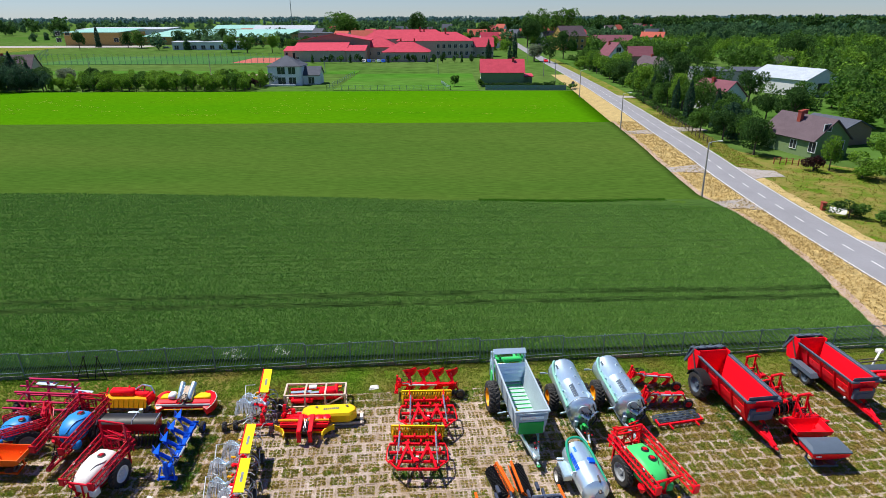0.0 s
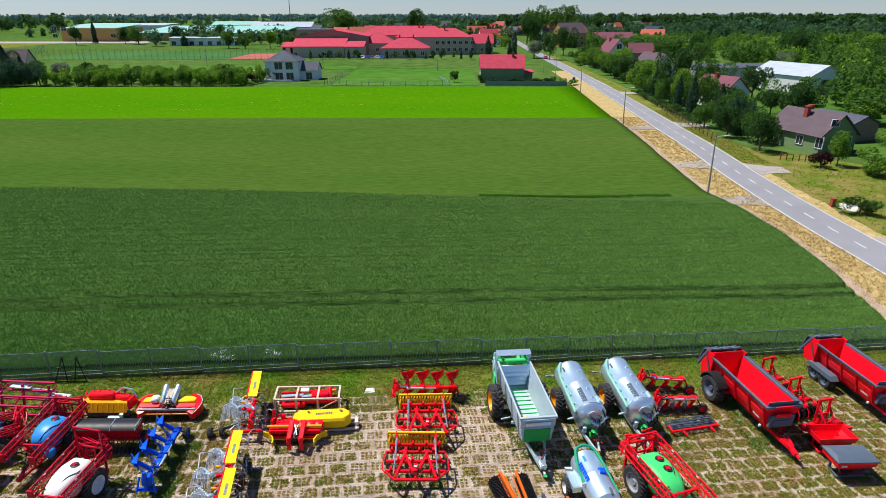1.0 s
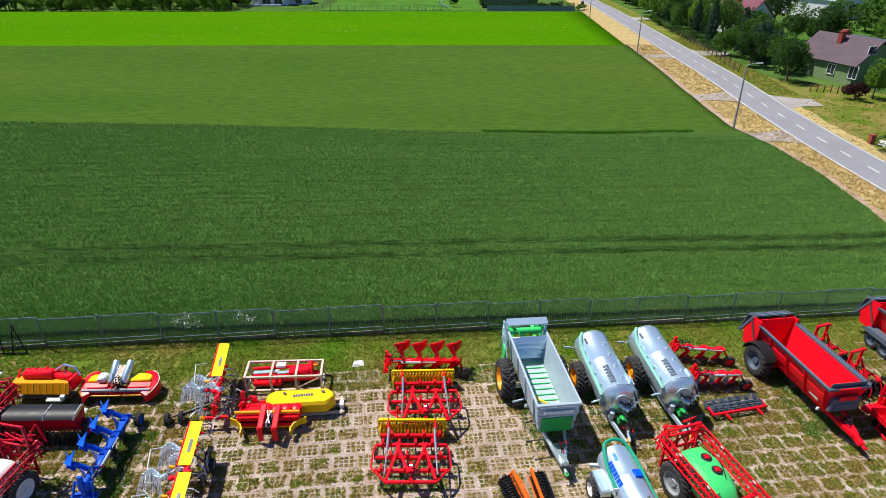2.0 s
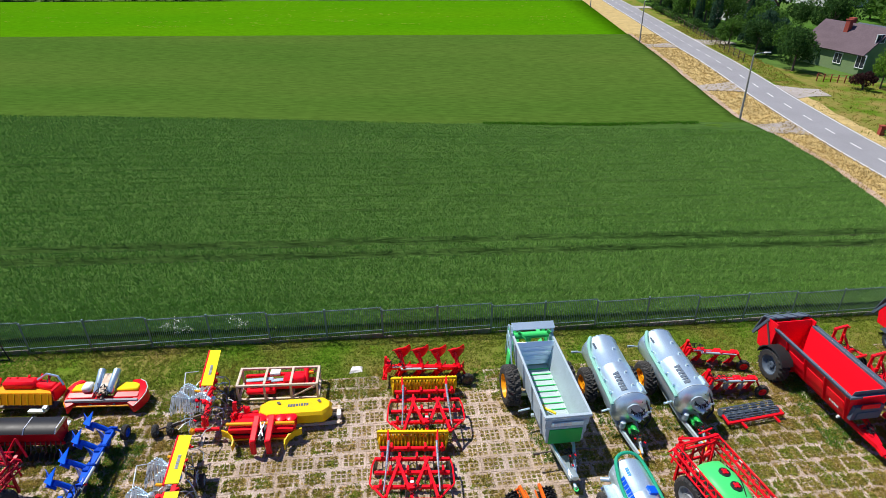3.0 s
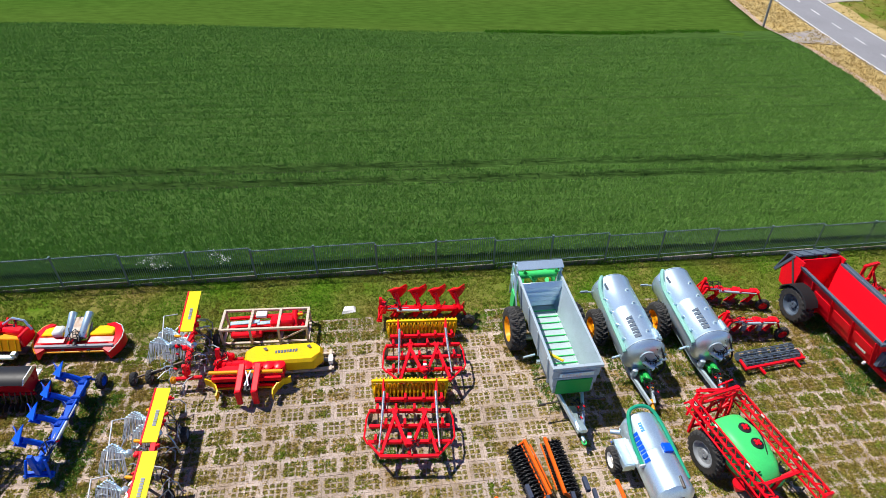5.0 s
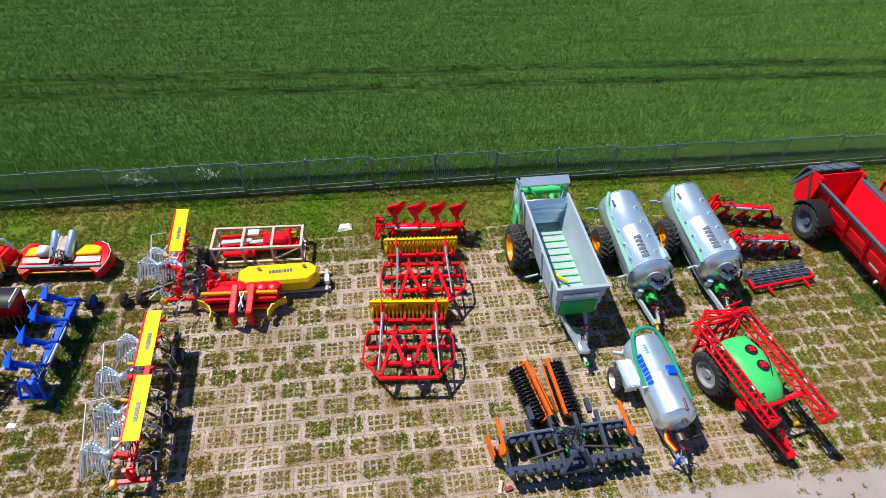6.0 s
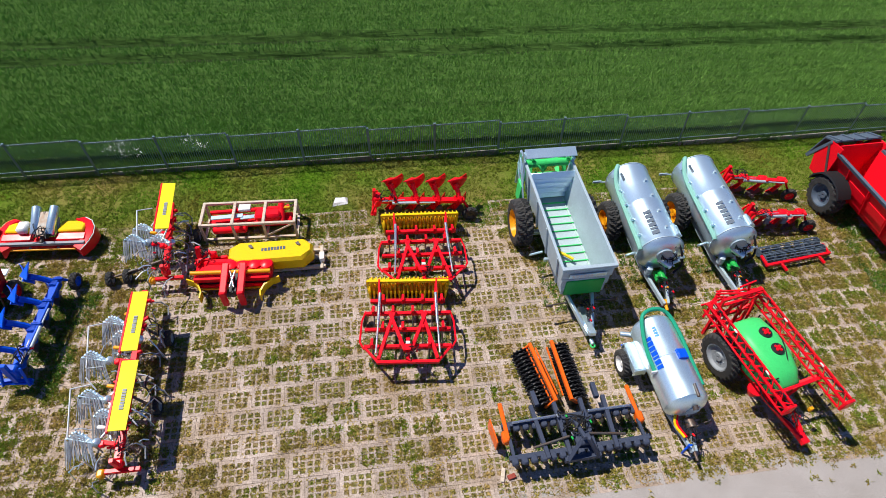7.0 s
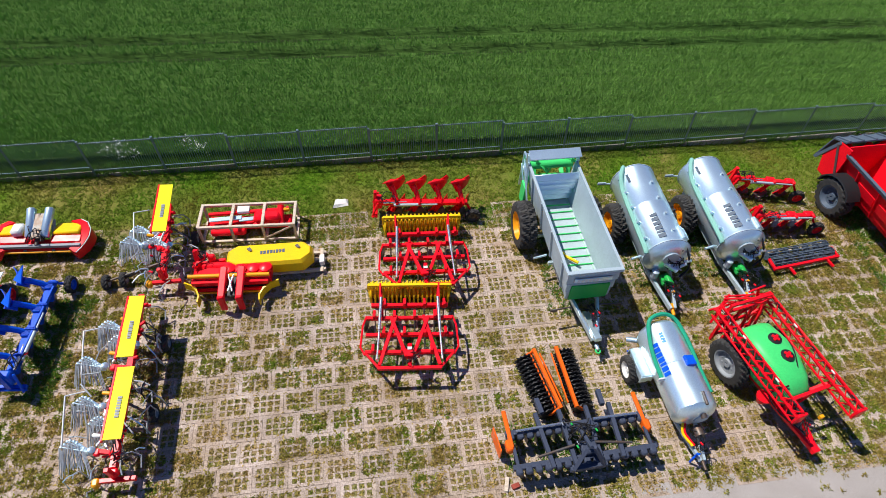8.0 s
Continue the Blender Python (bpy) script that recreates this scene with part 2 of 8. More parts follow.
    def plate(self, quad, w):
        """A plate with thickness w from four corners."""
        q = [Vector(p) for p in quad]
        nrm = (q[1] - q[0]).cross(q[-1] - q[0]).normalized() * w / 2
        n = len(q)
        vs = [p - nrm for p in q] + [p + nrm for p in q]
        fs = [(i, (i + 1) % n, n + (i + 1) % n, n + i) for i in range(n)]
        fs += [tuple(range(n - 1, -1, -1)), tuple(range(n, 2 * n))]
        return self.add(vs, fs)

    def hull(self, rings, close=True):
        """A skin over rings of equal length."""
        n = len(rings[0])
        vs = [p for r in rings for p in r]
        fs = [(j * n + i, j * n + (i + 1) % n, (j + 1) * n + (i + 1) % n, (j + 1) * n + i) for j in range(len(rings) - 1) for i in range(n)]
        if close:
            fs += [tuple(range(n - 1, -1, -1)), tuple(range((len(rings) - 1) * n, len(rings) * n))]
        return self.add(vs, fs)


def mesh(name, sh, mat, smooth=None):
    me = bpy.data.meshes.new(name)
    me.from_pydata([tuple(p) for p in sh.v], [], sh.f)
    bm = bmesh.new()
    bm.from_mesh(me)
    bmesh.ops.recalc_face_normals(bm, faces=bm.faces)
    bm.to_mesh(me)
    bm.free()
    me.materials.append(mat)
    if smooth:
        me.shade_smooth()
        me.set_sharp_from_angle(angle=radians(smooth))
    return me


def part(name, sh, mat, parent=None, label="", smooth=40):
    ob = new(name, mesh(name, sh, mat, smooth))
    if parent is not None:
        ob.parent = parent
    if label:
        ob["label"] = label
    return ob


def thing(name, label, category, group="", kind=""):
    return tagged(new(name), label, category, group, kind)


def place(x, y, rz=0.0, dz=0.0):
    """A pose on the sloping yard, in scaled plan metres."""
    return pose(x, y, ground_z(x, y) + dz) @ pose(0, 0, 0, 0, 1.9 if y < 60 else 0, 0) @ pose(0, 0, 0, 0, 0, rz)


def sheet(name, mat, xs, ys, dz, label, category, noise_h=0.0, kind="structure", edge=None, flat=False):
    """A piece of ground that follows the slope, with skirts. edge(x, y) moves its points."""
    sh = Shape()
    nx, ny = len(xs), len(ys)
    vs = []
    for y in ys:
        for x in xs:
            X, Y = edge(x, y) if edge else (x, y)
            vs.append((X, Y, ground_z(X, Y) + dz + (noise_h * noise.noise((X * 0.35, Y * 0.8, 3.1)) if noise_h else 0)))
    fs = [(j * nx + i, j * nx + i + 1, (j + 1) * nx + i + 1, (j + 1) * nx + i) for j in range(ny - 1) for i in range(nx - 1)]
    rim = list(range(nx)) + [j * nx + nx - 1 for j in range(1, ny)] + [(ny - 1) * nx + i for i in range(nx - 2, -1, -1)] + [j * nx for j in range(ny - 2, 0, -1)]
    n0 = len(vs)
    if dz > 0.02:
        vs += [(vs[i][0], vs[i][1], vs[i][2] - dz - 0.02) for i in rim]
        m = len(rim)
        fs += [(rim[i], rim[(i + 1) % m], n0 + (i + 1) % m, n0 + i) for i in range(m)]
    sh.add(vs, fs)
    ob = part(name, sh, mat, smooth=50)
    return tagged(ob, label, category, kind=kind)


# ---- ground ----
FA = radians(6.5)
FX, FY = -0.675, 33.84


def yard(u, v):
    """Plan place of a point u along the fence and v beyond it."""
    return FX + u * math.cos(FA) - v * math.sin(FA), FY + u * math.sin(FA) + v * math.cos(FA)


def spread(a, b, n):
    return [a + (b - a) * i / (n - 1) for i in range(n)]


far = [-3500, -2200, -1400, -900, -600, -400, -280, -200]
sheet("ground", COUNTRY, far + spread(-150, 150, 31) + [-a for a in reversed(far)],
      [-300, -100, -40] + spread(0, 130, 27) + [160, 220, 300, 420, 600, 900, 1400, 2200, 3400, 4900], -0.06,
      "flat green farmland reaching to the horizon", "ground")
sheet("lawn", LAWN, spread(-60, 60, 61), spread(-4.2, 0.6, 9), 0.0, "uneven mown grass strip along the fence", "grass", 0.03, edge=yard)
sheet("yard_bed", SOIL, spread(-60, 60, 61), spread(-16.0, -3.2, 15), 0.006, "sandy soil with weeds under the paving", "soil", 0.0, edge=yard)
sheet("yard_road", ASPHALT, spread(-60, 60, 31), spread(-60, -14.85, 20), 0.02, "pale worn asphalt drive beside the paving", "asphalt", edge=lambda u, v: yard(u, v + 0.016 * u if v > -15 else v))

# tall wheat beyond the fence, with the wheel tracks of the sprayer
TRACKS = (8.05, 9.7)
EDGE = [(20, 30.5), (36, 32.5), (44, 34.0), (52, 35.4), (60, 36.0), (68, 35.6), (75, 33.6), (93, 34.0), (124, 35.6), (160, 37.6), (200, 39.8), (260, 41.5)]


def field_edge(y):
    """Where the crop ends beside the road."""
    return float(np.interp(y, [a for a, b in EDGE], [b for a, b in EDGE])) - 0.5


def canopy(x, y):
    v = (y - FY) * math.cos(FA) - (x - FX) * math.sin(FA)
    z = 0.48 + 0.045 * noise.noise((x * 0.22, v * 2.1, 0)) + 0.05 * noise.noise((x * 0.02, v * 0.75, 5)) + 0.07 * noise.noise((x * 0.1, y * 0.1, 9))
    for c in TRACKS:
        d = abs(v - c + 0.014 * x - 0.1 * noise.noise((x * 0.12, c, 2)))
        if d < 0.5:
            z -= 0.47 * (1 - (d / 0.5) ** 6) * (0.85 + 0.4 * noise.noise((x * 0.3, c, 4)))
    for c in (3.1, 5.2, 11.6, 13.0, 14.6, 16.1, 17.2, 18.3, 19.4, 20.9, 22.0, 23.6, 25.4, 27.3, 29.5, 31.8):
        d = abs(v - c - 0.5 * noise.noise((x * 0.05, c, 2)))
        if d < 0.28:
            z -= 0.16 * (1 - d / 0.28) * max(0, 0.55 + noise.noise((x * 0.12, c, 4)))
    lodged = math.exp(-((x - 27.5 - (60 - y) * 0.06) / 4.5) ** 2)
    z -= lodged * 0.22 * abs(noise.noise((x * 0.35 + y * 0.25, y * 0.22, 7)))
    return z


def crop(name, mat, x0, top0, top1, nx, ny, height, label):
    sh, vs = Shape(), []
    for j in range(ny):
        for i in range(nx):
            s = j / (ny - 1)
            x1 = 36.0
            x = x0 + (x1 - x0) * i / (nx - 1)
            y = top0(x) + (top1(x) - top0(x)) * s
            lim = field_edge(y)
            if x > lim - 3:
                x = lim - 3 + 3 * (x - lim + 3) / max(0.01, x1 - lim + 3)
            vs.append((x, y, ground_z(x, y) + height(x, y)))
    fs = [(j * nx + i, j * nx + i + 1, (j + 1) * nx + i + 1, (j + 1) * nx + i) for j in range(ny - 1) for i in range(nx - 1)]
    n0 = len(vs)
    rim = list(range(nx)) + [j * nx + nx - 1 for j in range(1, ny)] + [(ny - 1) * nx + i for i in range(nx - 2, -1, -1)] + [j * nx for j in range(ny - 2, 0, -1)]
    vs += [(vs[i][0], vs[i][1], ground_z(vs[i][0], vs[i][1]) - 0.02) for i in rim]
    m = len(rim)
    fs += [(rim[i], rim[(i + 1) % m], n0 + (i + 1) % m, n0 + i) for i in range(m)]
    sh.add(vs, fs)
    return tagged(part(name, sh, mat, smooth=180), label, "field", kind="structure")


def fence_y(x):
    return FY + (x - FX) * math.tan(FA)


crop("wheat_field", WHEAT, -95, lambda x: fence_y(x) + 0.7, lambda x: 70.2 + max(0, 0.085 * x) + 0.3 * math.sin(x * 0.3), 150, 230, canopy, "dense green wheat, darkened as the shade below its leaves, with sprayer wheel tracks")
crop("wheat_field_pale", WHEATPALE, -150, lambda x: 68.8, lambda x: 126.5 + 0.012 * x, 80, 60,
     lambda x, y: 0.40 + 0.10 * min(1, max(0, (y - 70) / 4)) + 0.06 * noise.noise((x * 0.06, y * 0.2, 1)), "paler ripening wheat beyond a dark strip")
crop("meadow", MEADOW, -260, lambda x: 126.7 + 0.012 * x, lambda x: 186.0 - 0.01 * abs(x), 60, 40,
     lambda x, y: 0.22 + 0.1 * noise.noise((x * 0.05, y * 0.2, 1)), "bright yellow-green meadow with mown streaks")

# dark sheets in the wheel tracks, shade between the stalks put into their colour
TRACKSHADE = material("wheel_track_shade", (0.022, 0.036, 0.013), 0.95, 0, (0.034, 0.05, 0.017), 0.6, 8, 0.4, 0.03, amount=0.6, spec=0.0)
for c in TRACKS:
    sheet("wheel_track", TRACKSHADE, spread(-62, 34, 97), spread(-0.27, 0.27, 3), 0.13, "dark sheet painted as the shade between stalks in a sprayer wheel track", "track", 0.03,
          edge=lambda u, v, c=c: yard(u, v + c - 0.014 * u + 0.1 * noise.noise((u * 0.12, c, 2))))

# wheat leaves standing out of the canopy
rng = np.random.default_rng(4)


def blades(name, mat, pts, h, w, n, label, category="grass", lean=0.35, jitter=0.0):
    """Many small upright leaves, as one body."""
    N = len(pts) * n
    P = np.repeat(np.array(pts), n, axis=0)
    P[:, :2] += rng.normal(0, jitter or w * 2.2, (N, 2))
    a = rng.uniform(0, 2 * math.pi, N)
    side = np.stack([np.cos(a), np.sin(a), np.zeros(N)], 1) * (w * rng.uniform(0.6, 1.3, N))[:, None]
    tip = np.stack([rng.normal(0, lean * h, N), rng.normal(0, lean * h, N), h * rng.uniform(0.6, 1.25, N)], 1)
    V = np.stack([P - side, P + side, P + tip], 1).reshape(-1, 3)
    me = bpy.data.meshes.new(name)
    me.vertices.add(3 * N)
    me.vertices.foreach_set("co", V.ravel())
    me.loops.add(3 * N)
    me.loops.foreach_set("vertex_index", np.arange(3 * N, dtype=np.int32))
    me.polygons.add(N)
    me.polygons.foreach_set("loop_start", np.arange(0, 3 * N, 3, dtype=np.int32))
    me.polygons.foreach_set("loop_total", np.full(N, 3, dtype=np.int32))
    me.update(calc_edges=True)
    me.materials.append(mat)
    return tagged(new(name, me), label, category, kind="stuff")


def wheat_points(count):
    out = []
    while len(out) < count:
        x = rng.uniform(-60, 36)
        y = fence_y(x) + 0.75 + (70.2 - fence_y(x)) * rng.uniform(0, 1) ** 1.5
        if y > 70.3 or x > field_edge(y) - 0.1 or abs(x) > 8 + y * 0.8:
            continue
        z = canopy(x, y)
        if z < 0.31 and rng.uniform() < 0.93:
            continue
        out.append((x, y, ground_z(x, y) + z - 0.03))
    return out


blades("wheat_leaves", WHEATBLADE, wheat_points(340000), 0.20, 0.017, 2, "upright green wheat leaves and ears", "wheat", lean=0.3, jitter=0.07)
strip = [(x, 70.15 + 0.085 * x + 0.2 * math.sin(x * 0.3) + rng.normal(0, 0.2), ground_z(x, 70.6) + 0.35) for x in rng.uniform(4, 28, 1700)]
blades("lush_wheat_strip", WHEATGREEN, strip, 0.30, 0.035, 7, "lush dark green strip of volunteer plants", "wheat")

# road along the field, its verges and paths
RC = [(0, 42.0), (50, 42.2), (85, 42.2), (115, 43.3), (150, 45.4), (190, 47.4), (240, 48.8), (290, 49.8), (360, 51.2), (460, 54), (600, 60), (760, 72)]


def road_x(y):
    return float(np.interp(y, [a for a, b in RC], [b for a, b in RC]))


road_ys = spread(-60, 110, 35) + spread(115, 760, 60)
HALF = 2.75
sheet("road", ROAD, spread(-HALF, HALF, 3), road_ys, 0.06, "grey asphalt country road with worn surface", "road", edge=lambda u, y: (road_x(y) + u, y))
sheet("verge_straw", STRAW, spread(0, 1, 8), spread(0, 240, 121), 0.03, "yellow dry cut grass on the road verge", "verge", 0.05,
      edge=lambda s, y: (field_edge(y) + 0.4 + s * (road_x(y) - HALF - 0.05 - field_edge(y) - 0.4), y))
sheet("verge_grass", LAWN, spread(0, 1, 10), spread(0, 330, 111), 0.02, "rough green roadside grass with dry patches", "verge", 0.05,
      edge=lambda s, y: (road_x(y) + HALF + 0.05 + s * (4.0 + 16 * max(0, min(1, (100 - y) / 12)) ), y))
sheet("verge_dry", STRAW, spread(0, 1, 4), spread(20, 88, 35), 0.045, "strip of dry straw beside the road edge", "verge", 0.02,
      edge=lambda s, y: (road_x(y) + HALF + 0.1 + s * (1.7 + 0.6 * noise.noise((y * 0.3, 0, 0))), y))
sheet("path", PATHWAY, spread(0, 1, 3), spread(20, 130, 60), 0.085, "trodden brown earth path along the crop", "path", 0.0,
      edge=lambda s, y: (field_edge(y) + 0.45 + s * (0.9 + 0.25 * noise.noise((y * 0.2, 3, 0))), y))
for y in (72.0, 88.5, 117.0):
    sheet("field_access", ASPHALT, spread(-1, 1, 4), spread(0, 1, 6), 0.10, "bare pale gravel field entrance", "gravel",
          edge=lambda s, t, y=y: (field_edge(y) + 0.3 + t * (road_x(y) - HALF - field_edge(y) - 0.3), y + 0.6 * t + s * (1.3 + 1.2 * t * t)))
for y, n in ((57, 10), (87, 5), (121, 6), (172, 4)):
    sheet("driveway", ASPHALT, spread(-1, 1, 4), spread(0, 1, 6), 0.08, "pale paved house driveway", "driveway",
          edge=lambda s, t, y=y, n=n: (road_x(y) + HALF - 0.02 + t * n, y - 0.1 * t * n + s * (1.6 + 1.6 * (1 - t) ** 2)))
marks = thing("road_markings", "white painted centre dashes and edge lines on asphalt", "road marking", kind="structure")
for off in (-HALF + 0.18, HALF - 0.18):
    sh = Shape()
    for a, b in zip(road_ys, road_ys[1:]):
        if 0 <= a < 300:
            sh.plate([(road_x(y) + off + s, y, ground_z(road_x(y) + off, y) + 0.072) for y, s in ((a, -0.06), (a, 0.06), (b, 0.06), (b, -0.06))], 0.006)
    part("edge_line", sh, LINE, marks)
for i in range(48):
    y = 20 + i * 4.6
    x = road_x(y)
    sh = Shape().plate([(road_x(y + k) + s, y + k, ground_z(x, y + k) + 0.072) for k, s in ((0, -0.07), (0, 0.07), (1.9, 0.07), (1.9, -0.07))], 0.006)
    part("dash", sh, LINE, marks)

# far fields
FF = [("field_far_green", FARFIELD, -36, 10, 190, 246, "flat green crop behind a wire fence"),
      ("field_far_left", FARFIELD, -190, -37, 246, 262, "low green crop before the sports ground"),
      ("field_far_grass", LAWN, -700, -290, 320, 480, "green meadow beside the industrial yard"),
      ("field_right_meadow", FARFIELD, 150, 400, 330, 420, "light green meadow among the trees")]
for n_, m_, a, b, c, d, l_ in FF:
    sheet(n_, m_, spread(a, b, 6), spread(c, d, 6), 0.05, l_, "field")


# ---- fence along the yard ----
def steel_fence():
    top = thing("steel_fence", "grey-green steel panel fence stepping down a slope", "fence", kind="structure")
    N0, N1, P = -17, 17, 2.875
    post = mesh("post", Shape().box((0, 0, 0.94), (0.07, 0.07, 1.92)).box((0, 0, 1.905), (0.10, 0.10, 0.04)), FENCE)
    slat_sh = Shape()
    for i in range(30):
        slat_sh.box(((i + 0.5) * P / 30, 0, 1.06), (0.024, 0.012, 1.66), ch=0.003)
    slats = mesh("slats", slat_sh, FENCE)
    rail = mesh("rail", Shape().box((P / 2, 0.02, 0), (P - 0.04, 0.04, 0.045), ch=0.005), FENCE)
    plinth = mesh("plinth", Shape().box((P / 2, 0, 0.03), (P, 0.08, 0.34), ch=0.01), PLINTH)
    plinth_new = mesh("plinth", Shape().box((P / 2, 0, 0.03), (P, 0.10, 0.34), ch=0.01), CONCRETE)
    for i in range(N0, N1):
        x, y = yard(i * P, 0)
        j = i - 1 if i % 2 == 0 else i
        xa, ya = yard((j + 1.0) * P, 0)
        z, zg = ground_z(xa, ya), ground_z(x, y)
        m = pose(x, y, z, 0, 0, 6.5)
        for nm, me, mm in (("post", post, pose(x, y, z, 0, 0, 6.5)), ("slat_panel", slats, m), ("rail", rail, m @ pose(0, 0, 0.40)), ("rail", rail, m @ pose(0, 0, 1.80)), ("plinth", plinth_new if i > 3 else plinth, m)):
            ob = new(nm, me)
            ob.parent = top
            ob.matrix_local = mm
            if nm == "plinth":
                ob["label"] = "weathered concrete plinth"


steel_fence()


# ---- street poles ----
def street_pole(x, y, h, lamp=True, side=1):
    p = thing("street_lamp" if lamp else "utility_pole", "slim grey concrete pole with a street lamp" if lamp else "grey concrete pole standing in the field", "pole", "roadside poles")
    part("pole", Shape().tube((0, 0, -0.3), (0, 0, h), 0.13, 0.08, 10), CONCRETE, p)
    if lamp:
        part("arm", Shape().path([(0, 0, h - 0.3), (0, 0, h + 0.1), (side * 0.5, 0, h + 0.25), (side * 1.1, 0, h + 0.3)], 0.03), GALV, p)
        part("lamp_head", Shape().box((side * 1.4, 0, h + 0.3), (0.7, 0.2, 0.1), ch=0.04), WHITE, p)
    p.matrix_world = pose(x, y, ground_z(x, y), 0, -1.5, 0)
    return p


for x, y, l in ((33.6, 74.8, 1), (34.6, 118, 1), (37.3, 170, 1), (36.9, 208, 0), (37.2, 236, 0), (39, 300, 0), (-49.8, 249, 0), (-3.6, 243, 0), (-143.7, 245, 0), (-94.7, 244, 0)):
    street_pole(x, y, 7.3 if l else 7.6, bool(l))


# ---- machines in the yard ----
cache = {}
DISC = material("dark_disc_steel", (0.05, 0.05, 0.055), 0.5, 0.5, (0.10, 0.07, 0.05), 4, 40, 0.1)
TINE = material("pale_galvanised_rod", (0.50, 0.53, 0.56), 0.45, 0.3, None, 4, 40, 0, amount=0.25)


def wheel(parent, x, y, r, w, rim_mat, lugs=18, z=None, side=-1):
    """A tyre with lugs and a dished rim, its axle along x."""
    key = (r, w, rim_mat.name, lugs)
    if key not in cache:
        N, rings = lugs * 8, []
        prof = [(0.5, 0.60, 0), (0.5, 0.84, 0), (0.47, 0.92, 1), (0.40, 0.965, 1), (0.22, 0.985, 1), (0.04, 0.99, 1), (-0.04, 0.99, 1), (-0.22, 0.985, 1), (-0.40, 0.965, 1), (-0.47, 0.92, 1), (-0.5, 0.84, 0), (-0.5, 0.60, 0)]
        for k in range(N + 1):
            a, ring = 2 * math.pi * k / N, []
            for px_, pr, tread in prof:
                f = (k / 8 + abs(px_) * 1.5 + (0.5 if px_ > 0 else 0)) % 1.0
                q = r * pr * (1.015 if f < 0.44 else 0.925) if tread else r * pr
                ring.append((px_ * w, math.cos(a) * q, math.sin(a) * q))
            rings.append(ring)
        sh = Shape().hull(rings, close=False)
        t = mesh("tyre", sh, TYRE, 35)
        rs = Shape().lathe([(-w * 0.46, r * 0.61), (-w * 0.46, r * 0.55), (-w * 0.18, r * 0.46), (-w * 0.12, r * 0.2), (-w * 0.30, r * 0.18), (-w * 0.30, r * 0.05),
                            (w * 0.30, r * 0.05), (w * 0.30, r * 0.18), (w * 0.12, r * 0.2), (w * 0.18, r * 0.46), (w * 0.46, r * 0.55), (w * 0.46, r * 0.61)], (0, 0, 0), (1, 0, 0), 28, False)
        for i in range(8):
            a = i * math.pi / 4
            for s in (-1, 1):
                rs.tube((s * w * 0.10, math.cos(a) * r * 0.3, math.sin(a) * r * 0.3), (s * w * 0.2, math.cos(a) * r * 0.3, math.sin(a) * r * 0.3), r * 0.03, n=6)
        cache[key] = t, mesh("rim", rs, rim_mat, 40)
    t, rm = cache[key]
    a = new("wheel", t)
    a.parent, a.location = parent, (x, y, r if z is None else z)
    b = new("rim", rm)
    b.parent = a
    return a


def marks_on(parent, p, along, up, n, size, mat, name="lettering"):
    """A line of plain blocks in place of lettering."""
    p, along, up = Vector(p), Vector(along).normalized(), Vector(up).normalized()
    sh = Shape()
    k = 0.0
    for i in range(n):
        w = size * (0.5, 0.62, 0.55, 0.6, 0.35, 0.62, 0.5, 0.58)[i % 8]
        a = p + along * k
        q = [a, a + along * w, a + along * w + up * size, a + up * size]
        sh.plate(q, 0.008)
        k += w + size * 0.2
    return part(name, sh, mat, parent, smooth=None)


def hose(parent, pts, r, mat, name="hose", label=""):
    """A smooth hose through a few places."""
    P = [Vector(p) for p in pts]
    P = [P[0] * 2 - P[1]] + P + [P[-1] * 2 - P[-2]]
    out = []
    for i in range(1, len(P) - 2):
        for k in range(6):
            t = k / 6
            a, b, c, d = P[i - 1:i + 3]
            out.append(0.5 * ((2 * b) + (c - a) * t + (2 * a - 5 * b + 4 * c - d) * t * t + (3 * b - a - 3 * c + d) * t ** 3))
    out.append(P[-2])
    return part(name, Shape().path(out, r, 8), mat, parent, label)


def hydraulics(parent, c, n, spread_, mats=(BLACK, IRON, RED, YELLOW)):
    """Loose hoses and couplings bunched at a drawbar."""
    r = random.Random(int(abs(c[0] * 100 + c[1] * 37)) + n)
    for i in range(n):
        a = Vector(c) + Vector([r.uniform(-1, 1) * s for s in spread_])
        b = Vector(c) + Vector([r.uniform(-1, 1) * s for s in spread_])
        mid = (a + b) / 2 + Vector((r.uniform(-.15, .15), r.uniform(-.15, .15), r.uniform(0, .25)))
        hose(parent, [a, mid, b], 0.016, BLACK)
        if i % 2 == 0:
            part("coupling", Shape().tube(b, b + Vector((0.02, -0.1, 0.03)), 0.028), mats[i % len(mats)], parent)


FLOORGREY = paint("pale_floor_steel", (0.40, 0.49, 0.51), rough=0.5)


